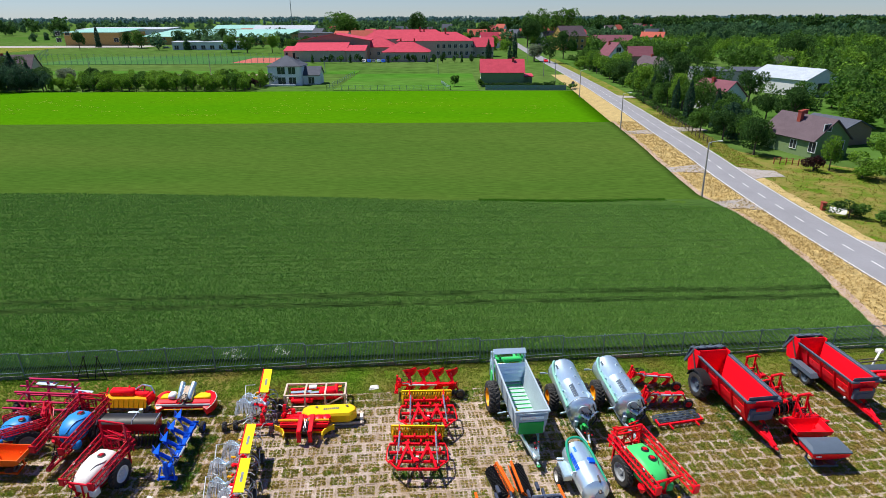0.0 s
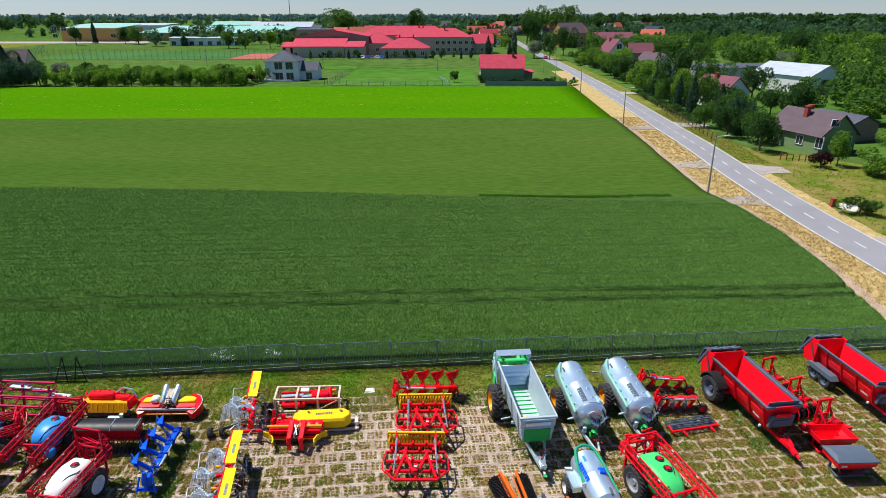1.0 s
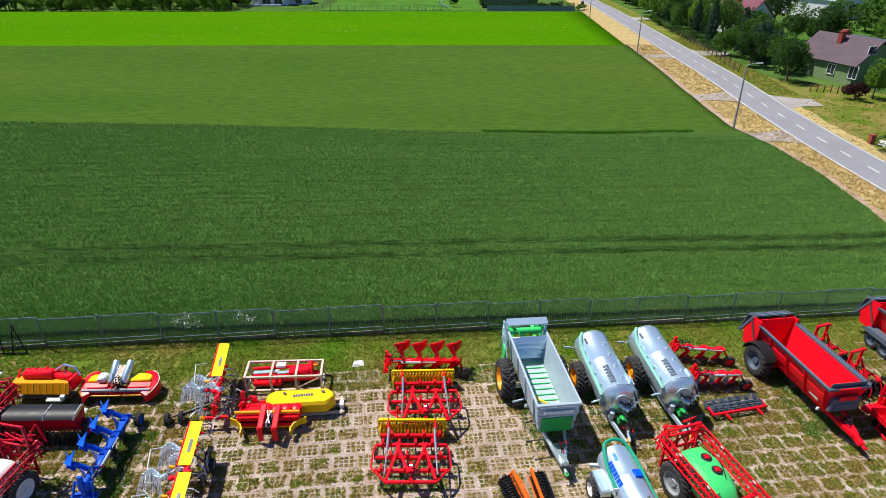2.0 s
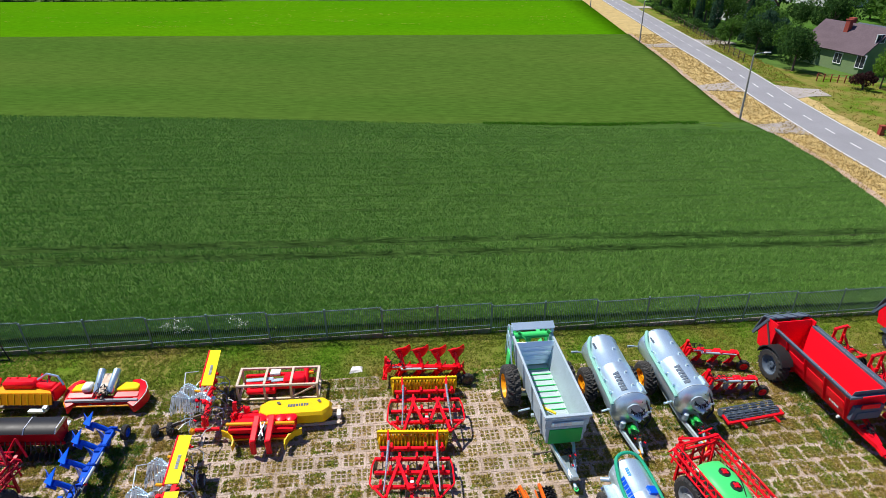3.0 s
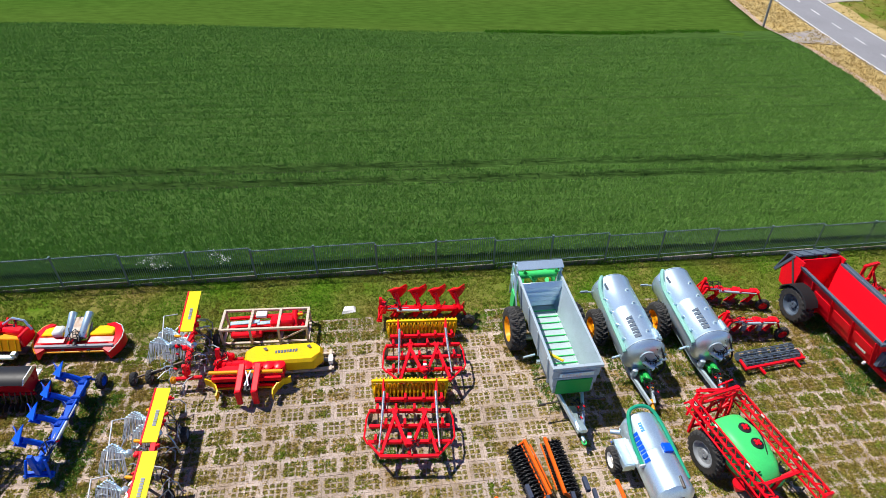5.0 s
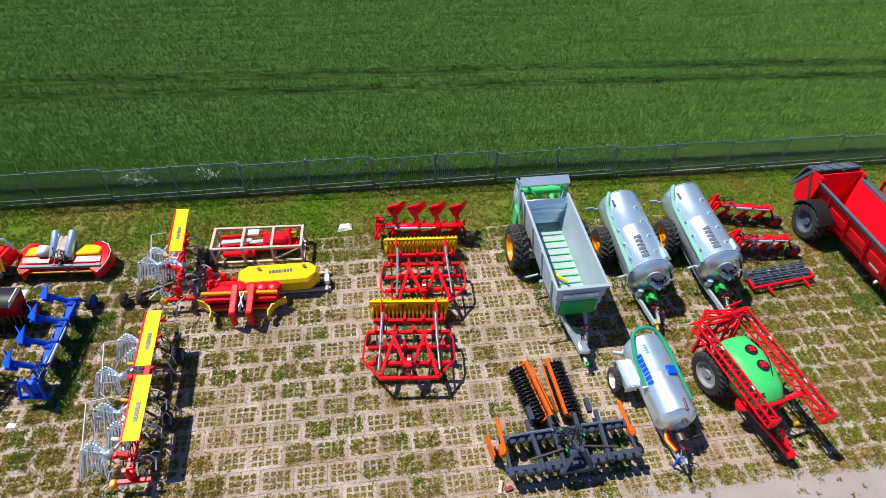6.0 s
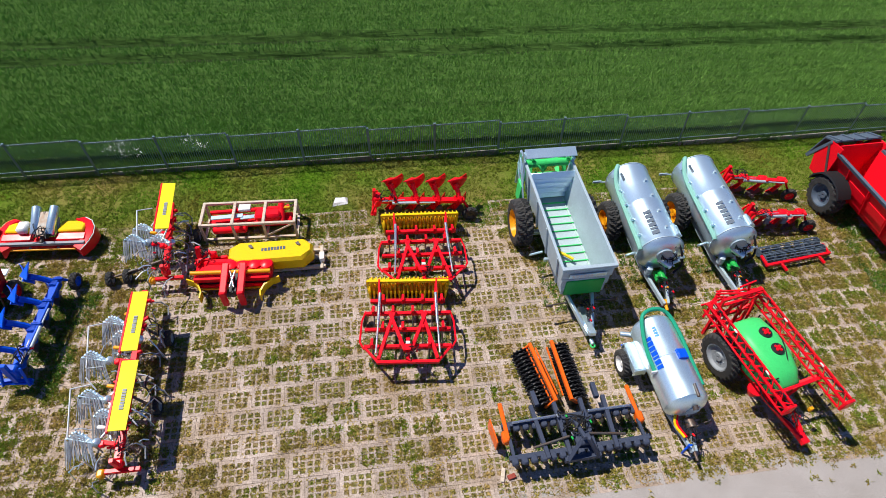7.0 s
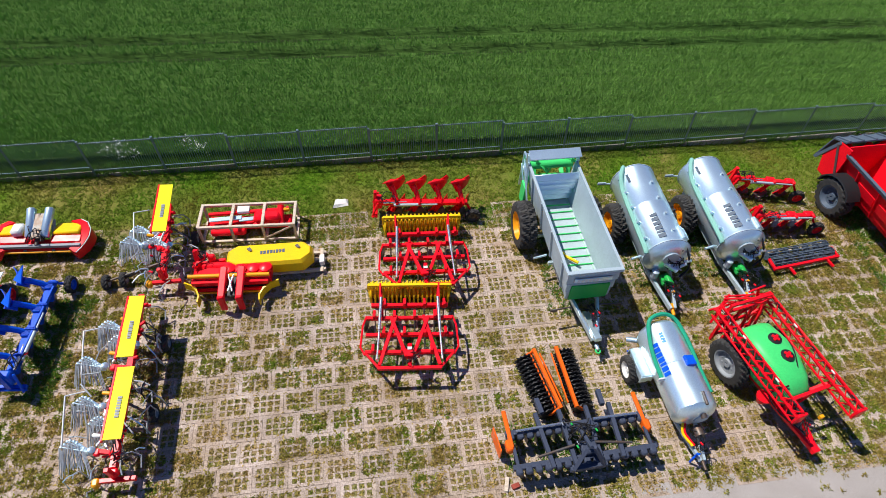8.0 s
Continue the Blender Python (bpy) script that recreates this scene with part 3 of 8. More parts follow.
def grey_spreader(m):
    """Galvanised manure spreader with an open body."""
    o = thing("manure_spreader", "galvanised manure spreader with open body and green slatted floor", "spreader", "trailed spreaders")
    L, zt, zb = 5.2, 2.55, 1.15
    y0, y1 = -L / 2, L / 2
    for s in (-1, 1):
        sh = Shape().plate([(s * 0.72, y0, zb), (s * 0.72, y1, zb), (s * 0.90, y1, zt), (s * 0.90, y0, zt)], 0.05)
        sh.bar((s * 0.92, y0 - 0.03, zt), (s * 0.92, y1, zt), 0.10, 0.09)
        for k in range(4):
            y = y0 + 0.5 + k * 1.35
            part("wall_rib", Shape().bar((s * 0.76, y, zb), (s * 0.94, y, zt - 0.03), 0.07, 0.10), GALVMATT, o)
        part("side_wall", sh, GALVMATT, o)
    sh = Shape()
    for k in range(3):
        sh.box((0, y0 - 0.02, 1.35 + k * 0.42), (1.55 + 0.12 * k, 0.05, 0.40))
    sh.box((0, y0 - 0.05, zt), (1.92, 0.14, 0.12))
    part("front_wall", sh, GALVMATT, o)
    part("front_panel", Shape().box((0, y0 - 0.06, 1.5), (1.35, 0.05, 0.75)), GREEN, o, "green steel panel")
    part("name_plate", Shape().box((0, y0 - 0.09, 2.18), (1.3, 0.03, 0.2)), GALV, o)
    marks_on(o, (-0.55, y0 - 0.115, 2.10), (1, 0, 0), (0, 0, 1), 6, 0.17, WHITE)
    part("floor", Shape().box((0, 0, zb), (1.44, L, 0.06)), FLOORGREY, o, "pale grey steel floor")
    for k in range(14):
        part("slat", Shape().box((0, y0 + 0.2 + k * 0.37, zb + 0.06), (1.36, 0.045, 0.05)), MINT, o)
    for s in (-1, 1):
        part("chain", Shape().box((s * 0.63, 0, zb + 0.045), (0.035, L - 0.1, 0.03)), PALEGREEN, o)
    # rear gate and its frame
    for k in range(5):
        part("gate_board", Shape().box((0, y1 - 0.55 - 0.02 * k, 1.35 + k * 0.27), (1.58 + 0.05 * k, 0.07, 0.25), rx=-32), GALV, o)
    sh = Shape()
    for s in (-1, 1):
        sh.bar((s * 0.95, y1 - 0.15, zb - 0.1), (s * 0.98, y1 + 0.1, 3.0), 0.10, 0.16)
        sh.bar((s * 0.98, y1 + 0.55, zb - 0.1), (s * 0.98, y1 + 0.55, 2.7), 0.08, 0.10)
        sh.bar((s * 0.98, y1 - 0.1, 2.7), (s * 0.98, y1 + 0.6, 2.7), 0.07)
        sh.bar((s * 0.98, y1 - 0.1, 1.8), (s * 0.98, y1 + 0.6, 2.2), 0.05)
    part("rear_frame", sh.bar((-0.98, y1 + 0.1, 2.95), (0.98, y1 + 0.1, 2.95), 0.08), GALV, o)
    part("top_plate", Shape().box((0, y1 - 0.02, 3.03), (2.0, 0.42, 0.06), rx=18), GALV, o)
    sh = Shape()
    for i, z in enumerate((1.55, 2.25)):
        sh.tube((-0.9, y1 + 0.3, z), (0.9, y1 + 0.3, z), 0.16, n=12)
        for k in range(9):
            a = k * 0.9 + i
            x = -0.8 + k * 0.2
            sh.plate([(x, y1 + 0.3 + 0.12 * math.cos(a), z + 0.12 * math.sin(a)), (x + 0.14, y1 + 0.3 + 0.12 * math.cos(a + .4), z + 0.12 * math.sin(a + .4)),
                      (x + 0.14, y1 + 0.3 + 0.42 * math.cos(a + .4), z + 0.42 * math.sin(a + .4)), (x, y1 + 0.3 + 0.42 * math.cos(a), z + 0.42 * math.sin(a))], 0.025)
    part("beater", sh, MINT, o, "bright green beater rollers")
    sh = Shape()
    for s in (-1, 1):
        sh.bar((s * 0.45, y1, 0.98), (s * 0.45, y0, 0.98), 0.12, 0.24)
        sh.bar((s * 0.45, y0, 0.95), (0.08 * s, y0 - 1.45, 0.62), 0.10, 0.18)
    sh.box((0, 0.6, 0.8), (1.9, 0.16, 0.16)).box((0, -0.9, 0.95), (1.7, 0.12, 0.14))
    part("chassis", sh, GALV, o)
    part("drawbar", Shape().box((0, y0 - 0.95, 0.72), (0.24, 1.3, 0.16), rx=-12).tube((0, y0 - 1.6, 0.55), (0, y0 - 1.78, 0.55), 0.07), GALV, o)
    part("hitch_eye", Shape().path([(0.07 * math.cos(a), y0 - 1.8 + 0.09 * math.sin(a), 0.52) for a in np.linspace(0, 6.28, 12)], 0.03), MINT, o, "green hitch eye")
    for s in (-1, 1):
        part("step_bar", Shape().tube((s * 0.85, y0 + 2.0, 1.05), (s * 1.35, y0 + 1.9, 1.05), 0.045), GALV, o)
        part("lamp_bracket", Shape().tube((s * 0.5, y0 - 0.2, 0.85), (s * 1.15, y0 - 0.25, 0.85), 0.03).box((s * 1.15, y0 - 0.27, 0.85), (0.25, 0.06, 0.12)), IRON, o)
        wheel(o, s * 1.28, 1.05, 0.93, 0.62, AMBER, 20)
    part("ladder", Shape().bar((-1.0, y1 - 0.9, 1.0), (-1.05, y1 + 0.3, 2.6), 0.06).bar((-1.0, y1 - 0.5, 0.9), (-1.05, y1 + 0.5, 2.2), 0.06), GALV, o)
    part("green_cover", Shape().box((-1.02, y1 - 0.15, 1.25), (0.12, 0.5, 0.9)), MINT, o, "bright green drive cover")
    part("yellow_handle", Shape().tube((-0.42, y0 + 1.75, zb + 0.2), (0.05, y0 + 1.25, zb + 0.25), 0.055).tube((-0.5, y0 + 1.86, zb + 0.2), (-0.38, y0 + 1.68, zb + 0.22), 0.11), YELLOW, o, "yellow drive shaft lying in the body")
    hydraulics(o, (0.15, y0 - 0.7, 0.95), 12, (0.22, 0.45, 0.18))
    marks_on(o, (-0.945, y0 + 0.3, 1.6), (-0.02, 1, 0), (-0.13, 0, 1), 7, 0.16, SLATE)
    o.matrix_world = m
    return o


def big_tanker(m):
    """Galvanised slurry tanker with single axle."""
    o = thing("slurry_tanker", "galvanised slurry tanker with pale green suction hose", "slurry tanker", "slurry tankers")
    L, r, z = 3.9, 0.83, 1.62
    y0, y1 = -L / 2, L / 2
    part("tank", Shape().lathe([(y0 - 0.28, 0.05), (y0 - 0.25, r * 0.45), (y0 - 0.16, r * 0.8), (y0, r), (y0 + 0.04, r + 0.012), (y0 + 0.08, r), (0, r), (0.04, r + 0.012), (0.08, r), (y1 - 0.08, r), (y1 - 0.04, r + 0.012), (y1, r),
                                (y1 + 0.16, r * 0.8), (y1 + 0.25, r * 0.45), (y1 + 0.28, 0.05)], (0, 0, z), (0, 1, 0), 40), GALV, o)
    for s in (-1, 1):
        part("flange", Shape().lathe([(0, r + 0.03), (0.03, r + 0.03), (0.03, r - 0.03), (0, r - 0.03)], (0, s * (L / 2 - 0.02), z), (0, 1, 0), 40), GALVMATT, o)
    hose(o, [(-0.42, y1 + 0.25, z + 0.1), (-0.50, y1 + 0.1, z + 0.62), (-0.72, y1 - 0.35, z + 0.62), (-0.80, 1.0, z + 0.42), (-0.84, -0.4, z + 0.38), (-0.86, y0 + 0.2, z + 0.36), (-0.86, y0 - 0.05, z + 0.3)], 0.085, PALEHOSE, "suction_hose", "pale green suction hose")
    for k in range(5):
        y = y0 + 0.5 + k * 0.75
        part("hose_clip", Shape().box((-0.74, y, z + 0.45), (0.18, 0.07, 0.12), ry=35), GALV, o)
    for k in range(4):
        part("tank_fitting", Shape().tube((0.12 + 0.02 * k, y0 + 0.5 + k * 0.8, z + r - 0.03), (0.14 + 0.02 * k, y0 + 0.5 + k * 0.8, z + r + 0.05), 0.05), GALVMATT, o)
    sh = Shape()
    for s in (-1, 1):
        sh.bar((s * 0.4, y1 - 0.2, 0.72), (s * 0.4, y0, 0.72), 0.1, 0.22)
        sh.bar((s * 0.4, y0, 0.72), (s * 0.07, y0 - 1.55, 0.58), 0.1, 0.18)
    sh.box((0, 0.35, 0.72), (1.7, 0.15, 0.15))
    part("chassis", sh, GALVMATT, o)
    part("hitch", Shape().tube((0, y0 - 1.5, 0.56), (0, y0 - 1.75, 0.5), 0.06).box((0, y0 - 1.45, 0.58), (0.2, 0.2, 0.16)), AMBER, o, "orange hitch head")
    for s in (-1, 1):
        wheel(o, s * 0.98, 0.45, 0.80, 0.52, AMBER, 22)
        part("fill_pipe", Shape().tube((s * 0.75, y0 + 0.35, z - 0.35), (s * 1.12, y0 + 0.25, z - 0.35), 0.05), GALV, o)
    part("rear_lamp_bar", Shape().tube((-0.7, y1 + 0.05, z - 0.2), (-1.2, y1 + 0.1, z - 0.2), 0.03).box((-1.15, y1 + 0.1, z - 0.2), (0.35, 0.06, 0.11)), GALVMATT, o)
    # pump at the front
    part("pump", Shape().lathe([(-0.2, 0.09), (-0.15, 0.12), (0.15, 0.12), (0.2, 0.09)], (0.05, y0 - 0.55, 1.0), (0, 1, 0), 16).tube((-0.1, y0 - 0.6, 0.95), (-0.12, y0 - 0.7, 1.2), 0.05).box((0.05, y0 - 0.5, 0.88), (0.4, 0.4, 0.15)), GREEN, o, "green vacuum pump")
    part("valve", Shape().tube((-0.1, y0 - 0.2, z - 0.1), (0.3, y0 - 0.45, z - 0.3), 0.11).tube((0.3, y0 - 0.3, z - 0.35), (0.62, y0 - 0.35, z - 0.05), 0.07).tube((0.55, y0 - 0.25, z - 0.1), (0.72, y0 - 0.35, z + 0.12), 0.06), GALV, o)
    part("sight_glass", Shape().tube((0.35, y0 - 0.12, z - 0.45), (0.35, y0 - 0.16, z + 0.5), 0.035), BLACK, o)
    part("trap", Shape().lathe([(0, 0.13), (0.3, 0.13), (0.34, 0.05)], (-0.35, y0 - 0.3, z - 0.75), (0, 0, 1), 14), GALVMATT, o)
    part("end_cover", Shape().lathe([(0, 0.3), (0.04, 0.28), (0.05, 0.1)], (0, y0 - 0.25, z + 0.18), (0, -1, 0), 20), GALVMATT, o)
    hose(o, [(0.5, y0 + 0.1, z + 0.55), (0.6, y0 - 0.25, z + 0.3), (0.75, y0 - 0.4, z - 0.25), (0.5, y0 - 0.5, z - 0.6)], 0.04, BLACK)
    hydraulics(o, (0.25, y0 - 0.32, z - 0.15), 12, (0.32, 0.12, 0.28), (BLACK, IRON, GALV))
    hydraulics(o, (0.08, y0 - 0.95, 0.85), 12, (0.2, 0.4, 0.15), (AMBER, IRON, RED, WHITE))
    a = radians(62)
    for ang, n_, sz, y, mt in ((60, 6, 0.26, y0 + 1.35, SLATE), (48, 6, 0.10, y1 - 0.35, SLATE)):
        a = radians(ang)
        p = Vector((-math.cos(a) * (r + 0.008), y, z + math.sin(a) * (r + 0.008)))
        marks_on(o, p, (0, -1, 0), (math.sin(a), 0, math.cos(a)), n_, sz, mt)
    part("box", Shape().box((0.55, y0 + 0.45, z + r * 0.78), (0.3, 0.5, 0.12), ry=40), GALV, o)
    o.matrix_world = m
    return o


def mini_tanker(m):
    o = thing("slurry_tanker", "small galvanised slurry tanker with dark green hose and blue lettering", "slurry tanker", "slurry tankers")
    L, r, z = 2.75, 0.68, 1.22
    y0, y1 = -L / 2, L / 2
    part("tank", Shape().lathe([(y0 - 0.24, 0.04), (y0 - 0.2, r * 0.5), (y0 - 0.12, r * 0.84), (y0, r), (-0.02, r), (0, r + 0.008), (0.02, r), (y1, r), (y1 + 0.12, r * 0.84), (y1 + 0.2, r * 0.5), (y1 + 0.24, 0.04)], (0, 0, z), (0, 1, 0), 40), GALV, o)
    hose(o, [(-0.66, -0.35, z + 0.28), (-0.68, 0.3, z + 0.40), (-0.62, 0.9, z + 0.52), (-0.45, y1 + 0.1, z + 0.66), (0.0, y1 + 0.26, z + 0.72), (0.42, y1 + 0.1, z + 0.62), (0.62, 0.8, z + 0.42), (0.70, 0.0, z + 0.22), (0.73, -0.9, z + 0.12)], 0.065, HOSE, "suction_hose", "dark green ribbed suction hose")
    part("tie", Shape().box((-0.7, -0.36, z + 0.3), (0.2, 0.05, 0.16)), WHITE, o, "white plastic tie")
    sh = Shape()
    for s in (-1, 1):
        sh.bar((s * 0.35, y1, 0.52), (s * 0.3, y0, 0.52), 0.08, 0.16)
        sh.bar((s * 0.3, y0, 0.52), (s * 0.05, y0 - 1.2, 0.5), 0.08, 0.14)
    part("chassis", sh.box((0, 0.62, 0.45), (1.6, 0.1, 0.1)), GALVMATT, o)
    for s in (-1, 1):
        wheel(o, s * 1.02, 0.62, 0.46, 0.32, WHITE, 20)
        part("mudguard", Shape().box((s * 0.80, 0.55, 0.97), (0.42, 1.0, 0.06), ch=0.02).box((s * 0.80, 0.04, 0.82), (0.42, 0.05, 0.30)).box((s * 0.80, 1.06, 0.82), (0.42, 0.05, 0.30)).box((s * 0.98, 0.5, 0.86), (0.05, 0.9, 0.22)), GALV, o)
    part("lid", Shape().box((0.22, -0.05, z + r), (0.32, 0.32, 0.12), ry=12), BLUE, o, "blue plastic lid")
    for ang, n_, sz, y, mt in ((33, 7, 0.22, 0.75, BLUE), (62, 4, 0.12, y1 - 0.35, SKYBLUE)):
        a = radians(ang)
        p = Vector((-math.cos(a) * (r + 0.008), y, z + math.sin(a) * (r + 0.008)))
        marks_on(o, p, (0, -1, 0), (math.sin(a), 0, math.cos(a)), n_, sz, mt)
    part("end_cap", Shape().lathe([(0, 0.24), (0.05, 0.22), (0.06, 0.06)], (0.12, y0 - 0.2, z), (0, -1, 0), 18), GALVMATT, o)
    part("front_pipe", Shape().tube((0.15, y0 + 0.3, z + r), (0.1, y0 - 0.1, z + r + 0.02), 0.05), IRON, o)
    part("front_valve", Shape().tube((0.1, y0 - 0.05, z + 0.3), (0.12, y0 - 0.3, z + 0.2), 0.09), IRON, o)
    part("pump", Shape().lathe([(0, 0.14), (0.3, 0.14)], (0.08, y0 - 0.3, 0.85), (0, -1, 0), 14), IRON, o)
    hose(o, [(-0.28, y0 - 0.1, 0.95), (-0.35, y0 - 0.4, 0.75), (-0.2, y0 - 0.8, 0.7)], 0.04, YELLOW, "coil_hose", "yellow coiled air hose")
    hose(o, [(-0.22, y0 - 0.1, 0.95), (-0.28, y0 - 0.4, 0.75), (-0.14, y0 - 0.8, 0.7)], 0.04, RED, "coil_hose", "red coiled air hose")
    part("jack", Shape().tube((-0.18, y0 - 1.05, 0.1), (-0.18, y0 - 1.05, 0.75), 0.035).tube((-0.3, y0 - 1.1, 0.55), (0.0, y0 - 1.0, 0.55), 0.03), BLUE, o, "blue parking jack")
    part("hitch", Shape().tube((0, y0 - 1.15, 0.5), (0, y0 - 1.45, 0.46), 0.05), IRON, o)
    part("side_bar", Shape().tube((-0.6, y1 - 0.3, 0.75), (-1.0, y1 - 0.25, 0.75), 0.035), BLUE, o, "blue bar")
    part("valve", Shape().tube((-0.45, y1 + 0.1, 0.7), (-0.8, y1 + 0.25, 0.62), 0.09), GALV, o)
    part("arm", Shape().tube((0.2, y0 - 0.55, 0.75), (0.75, y0 - 0.45, 0.85), 0.02), IRON, o)
    hydraulics(o, (0.05, y0 - 0.7, 0.75), 10, (0.18, 0.35, 0.15))
    o.matrix_world = m
    return o


def boom(parent, p, q, mat, h=0.26, w=0.28, n=12, name="boom"):
    n = int(n * 1.5)
    """A folded lattice boom: three pipes laced together, over a second folded one."""
    p, q = Vector(p), Vector(q)
    d = (q - p).normalized()
    sd = d.cross(Vector((0, 0, 1))).normalized()
    up = sd.cross(d)
    sh = Shape()
    for lay in (0, 1):
        off = -up * (h + 0.06) * lay
        c = [off + sd * w / 2, off - sd * w / 2, off + up * h * 0.8]
        for k in c:
            sh.bar(p + k, q + k, 0.055, 0.055)
        for i in range(n):
            a, b = p + (q - p) * i / n, p + (q - p) * (i + 1) / n
            for k0, k1 in ((0, 2), (1, 2), (0, 1)):
                u, v = (k0, k1) if i % 2 else (k1, k0)
                sh.bar(a + c[u], b + c[v], 0.028, 0.028)
    return part(name, sh, mat, parent)


def nozzles(parent, p, q, n, mat=BLACK):
    sh = Shape()
    p, q = Vector(p), Vector(q)
    for i in range(n):
        a = p + (q - p) * (i + 0.5) / n
        sh.tube(a, a - Vector((0, 0, 0.14)), 0.025, n=6)
        sh.tube(a - Vector((0, 0, 0.06)), p + (q - p) * (i + 1) / n - Vector((0, 0, 0.05)), 0.012, n=5)
    tagged(part("nozzle_line", sh, mat, parent), kind="stuff")


def sprayer(m, tank_mat, frame_mat, label, Lb=4.2, lids=2, rim=WHITE, tank_len=2.5, cross=True, gate=0.0, rb=(-0.75, 0.95), size=1.0, short=0.0):
    """Trailed field sprayer with folded booms."""
    o = thing("field_sprayer", label, "sprayer", "field sprayers")
    rings = []
    for y, w, zt, zb in ((1.25, 0.50, 1.85, 1.1), (1.1, 0.62, 2.0, 0.95), (0.4, 0.72, 2.12, 0.8), (-0.3, 0.70, 2.08, 0.8), (-0.9, 0.58, 1.92, 0.85), (-1.25, 0.42, 1.7, 1.0), (-1.32, 0.3, 1.55, 1.1)):
        y *= tank_len / 2.6
        ring = []
        for k in range(20):
            a = 2 * math.pi * k / 20
            ca, sa = math.cos(a), math.sin(a)
            ring.append((w * math.copysign(abs(ca) ** 0.6, ca), y, (zt + zb) / 2 + (zt - zb) / 2 * math.copysign(abs(sa) ** 0.6, sa)))
        rings.append(ring)
    part("tank", Shape().hull(rings), tank_mat, o, smooth=70)
    for k in range(lids):
        y = 0.45 - k * 0.62
        l = part("lid", Shape().lathe([(0, 0.21), (0.05, 0.21), (0.07, 0.15)], (0.12, y, 2.08 - 0.03 * k), (0, 0, 1), 20), BLACK, o, "black round lid")
        part("grip", Shape().box((0.12, y, 2.17 - 0.03 * k), (0.09, 0.26, 0.05), rz=30).box((0.12, y, 2.17 - 0.03 * k), (0.26, 0.09, 0.05), rz=30), frame_mat, l)
    sh = Shape()
    for s in (-1, 1):
        sh.bar((s * 0.4, 1.6, 0.72), (s * 0.35, -1.2, 0.72), 0.12, 0.16)
        sh.bar((s * 0.35, -1.2, 0.72), (s * 0.05, -2.6, 0.55), 0.12, 0.14)
    sh.box((0, 0.62, 0.78), (1.7, 0.14, 0.14)).box((0, -2.5, 0.55), (0.24, 0.5, 0.2))
    part("chassis", sh, frame_mat, o)
    for s in (-1, 1):
        part("mast_upright", Shape().bar((s * 0.75, 1.7, 0.55), (s * 0.75, 1.75, 2.55 + gate), 0.10), frame_mat, o)
        part("mast_brace", Shape().bar((s * 0.75, 1.7, 1.9), (s * 0.4, 1.3, 0.9), 0.08), frame_mat, o)
        part("mast_post", Shape().bar((s * 0.25, 1.6, 0.7), (s * 0.25, 1.72, 2.2), 0.08), frame_mat, o)
    for z in (0.8, 1.5, 2.2, 2.55 + gate):
        part("mast_rail", Shape().bar((-0.8, 1.73, z), (0.8, 1.73, z), 0.09), frame_mat, o)
    x0, x1 = rb
    for s, xr, xf in ((-1, -0.95, x0), (1, 0.95, x1)):
        Le = Lb - (short if s < 0 else 0)
        boom(o, (xr, 1.95, 2.15), (xf, -Le + 1.95, 1.95), frame_mat, n=int(Le * 3.2))
        nozzles(o, (xr * 0.88, 1.8, 1.6), (xf * 0.9, -Le + 2.0, 1.45), int(Lb * 3))
        part("boom_rest", Shape().bar((s * 0.3, -1.1, 1.1), (xf * 0.98, -1.25, 1.75), 0.09).bar((s * 0.3, -1.1, 0.7), (s * 0.3, -1.1, 1.2), 0.09), frame_mat, o)
        part("boom_end", Shape().box((xf, -Le + 1.9, 1.85), (0.34, 0.10, 0.50), ch=0.04), frame_mat, o)
        part("spray_line", Shape().path([(xr + (xf - xr) * k / 8 + 0.03 * (k % 2), 1.9 - Le * k / 8, 2.20 - 0.025 * k) for k in range(9)], 0.016), BLACK, o, "black spray hose")
        for k in range(5):
            q = (k + 0.6) / 5
            part("joint", Shape().box((xr + (xf - xr) * q, 1.95 - Le * q, 2.34 - 0.2 * q), (0.10, 0.16, 0.07), ch=0.02), WHITE if k % 2 else BLACK, o)
        wheel(o, s * 0.90, 0.62, 0.82, 0.34, rim, 22)
        part("parallel_arm", Shape().bar((s * 0.45, 1.7, 1.2), (s * 0.9, 2.0, 2.0), 0.09).bar((s * 0.9, 1.95, 1.3), (s * 0.6, 2.1, 2.4), 0.08), frame_mat, o)
    part("front_tie", Shape().bar((x0 * 0.9, -1.35, 1.72), (x1 * 0.95, -1.35, 1.78), 0.10, 0.08).bar((-0.2, -1.3, 0.8), (-0.25, -1.35, 1.75), 0.09).bar((0.2, -1.3, 0.8), (0.25, -1.35, 1.75), 0.09), frame_mat, o)
    r = random.Random(5)
    for k in range(16):
        a = (r.uniform(-0.95, 0.95), r.uniform(1.6, 2.3), r.uniform(1.5, 2.6))
        b = (r.uniform(-0.95, 0.95), r.uniform(1.6, 2.3), r.uniform(1.5, 2.6))
        part("fold_link", Shape().bar(a, b, 0.055), frame_mat, o)
    hose(o, [(-0.4, -1.0, 1.9), (-0.7, -0.9, 1.3), (-0.5, -1.4, 0.9), (-0.1, -2.2, 0.8)], 0.025, BLACK)
    hose(o, [(0.3, 0.8, 1.95), (0.55, 0.2, 2.0), (0.3, -0.4, 2.05), (0.05, -1.2, 1.6)], 0.02, BLACK)
    part("rinse_tank", Shape().box((0.62, -1.0, 1.0), (0.45, 0.5, 0.5), ch=0.1), tank_mat, o)
    part("pump", Shape().box((0, -1.6, 0.85), (0.4, 0.35, 0.3), ch=0.06), BLACK, o)
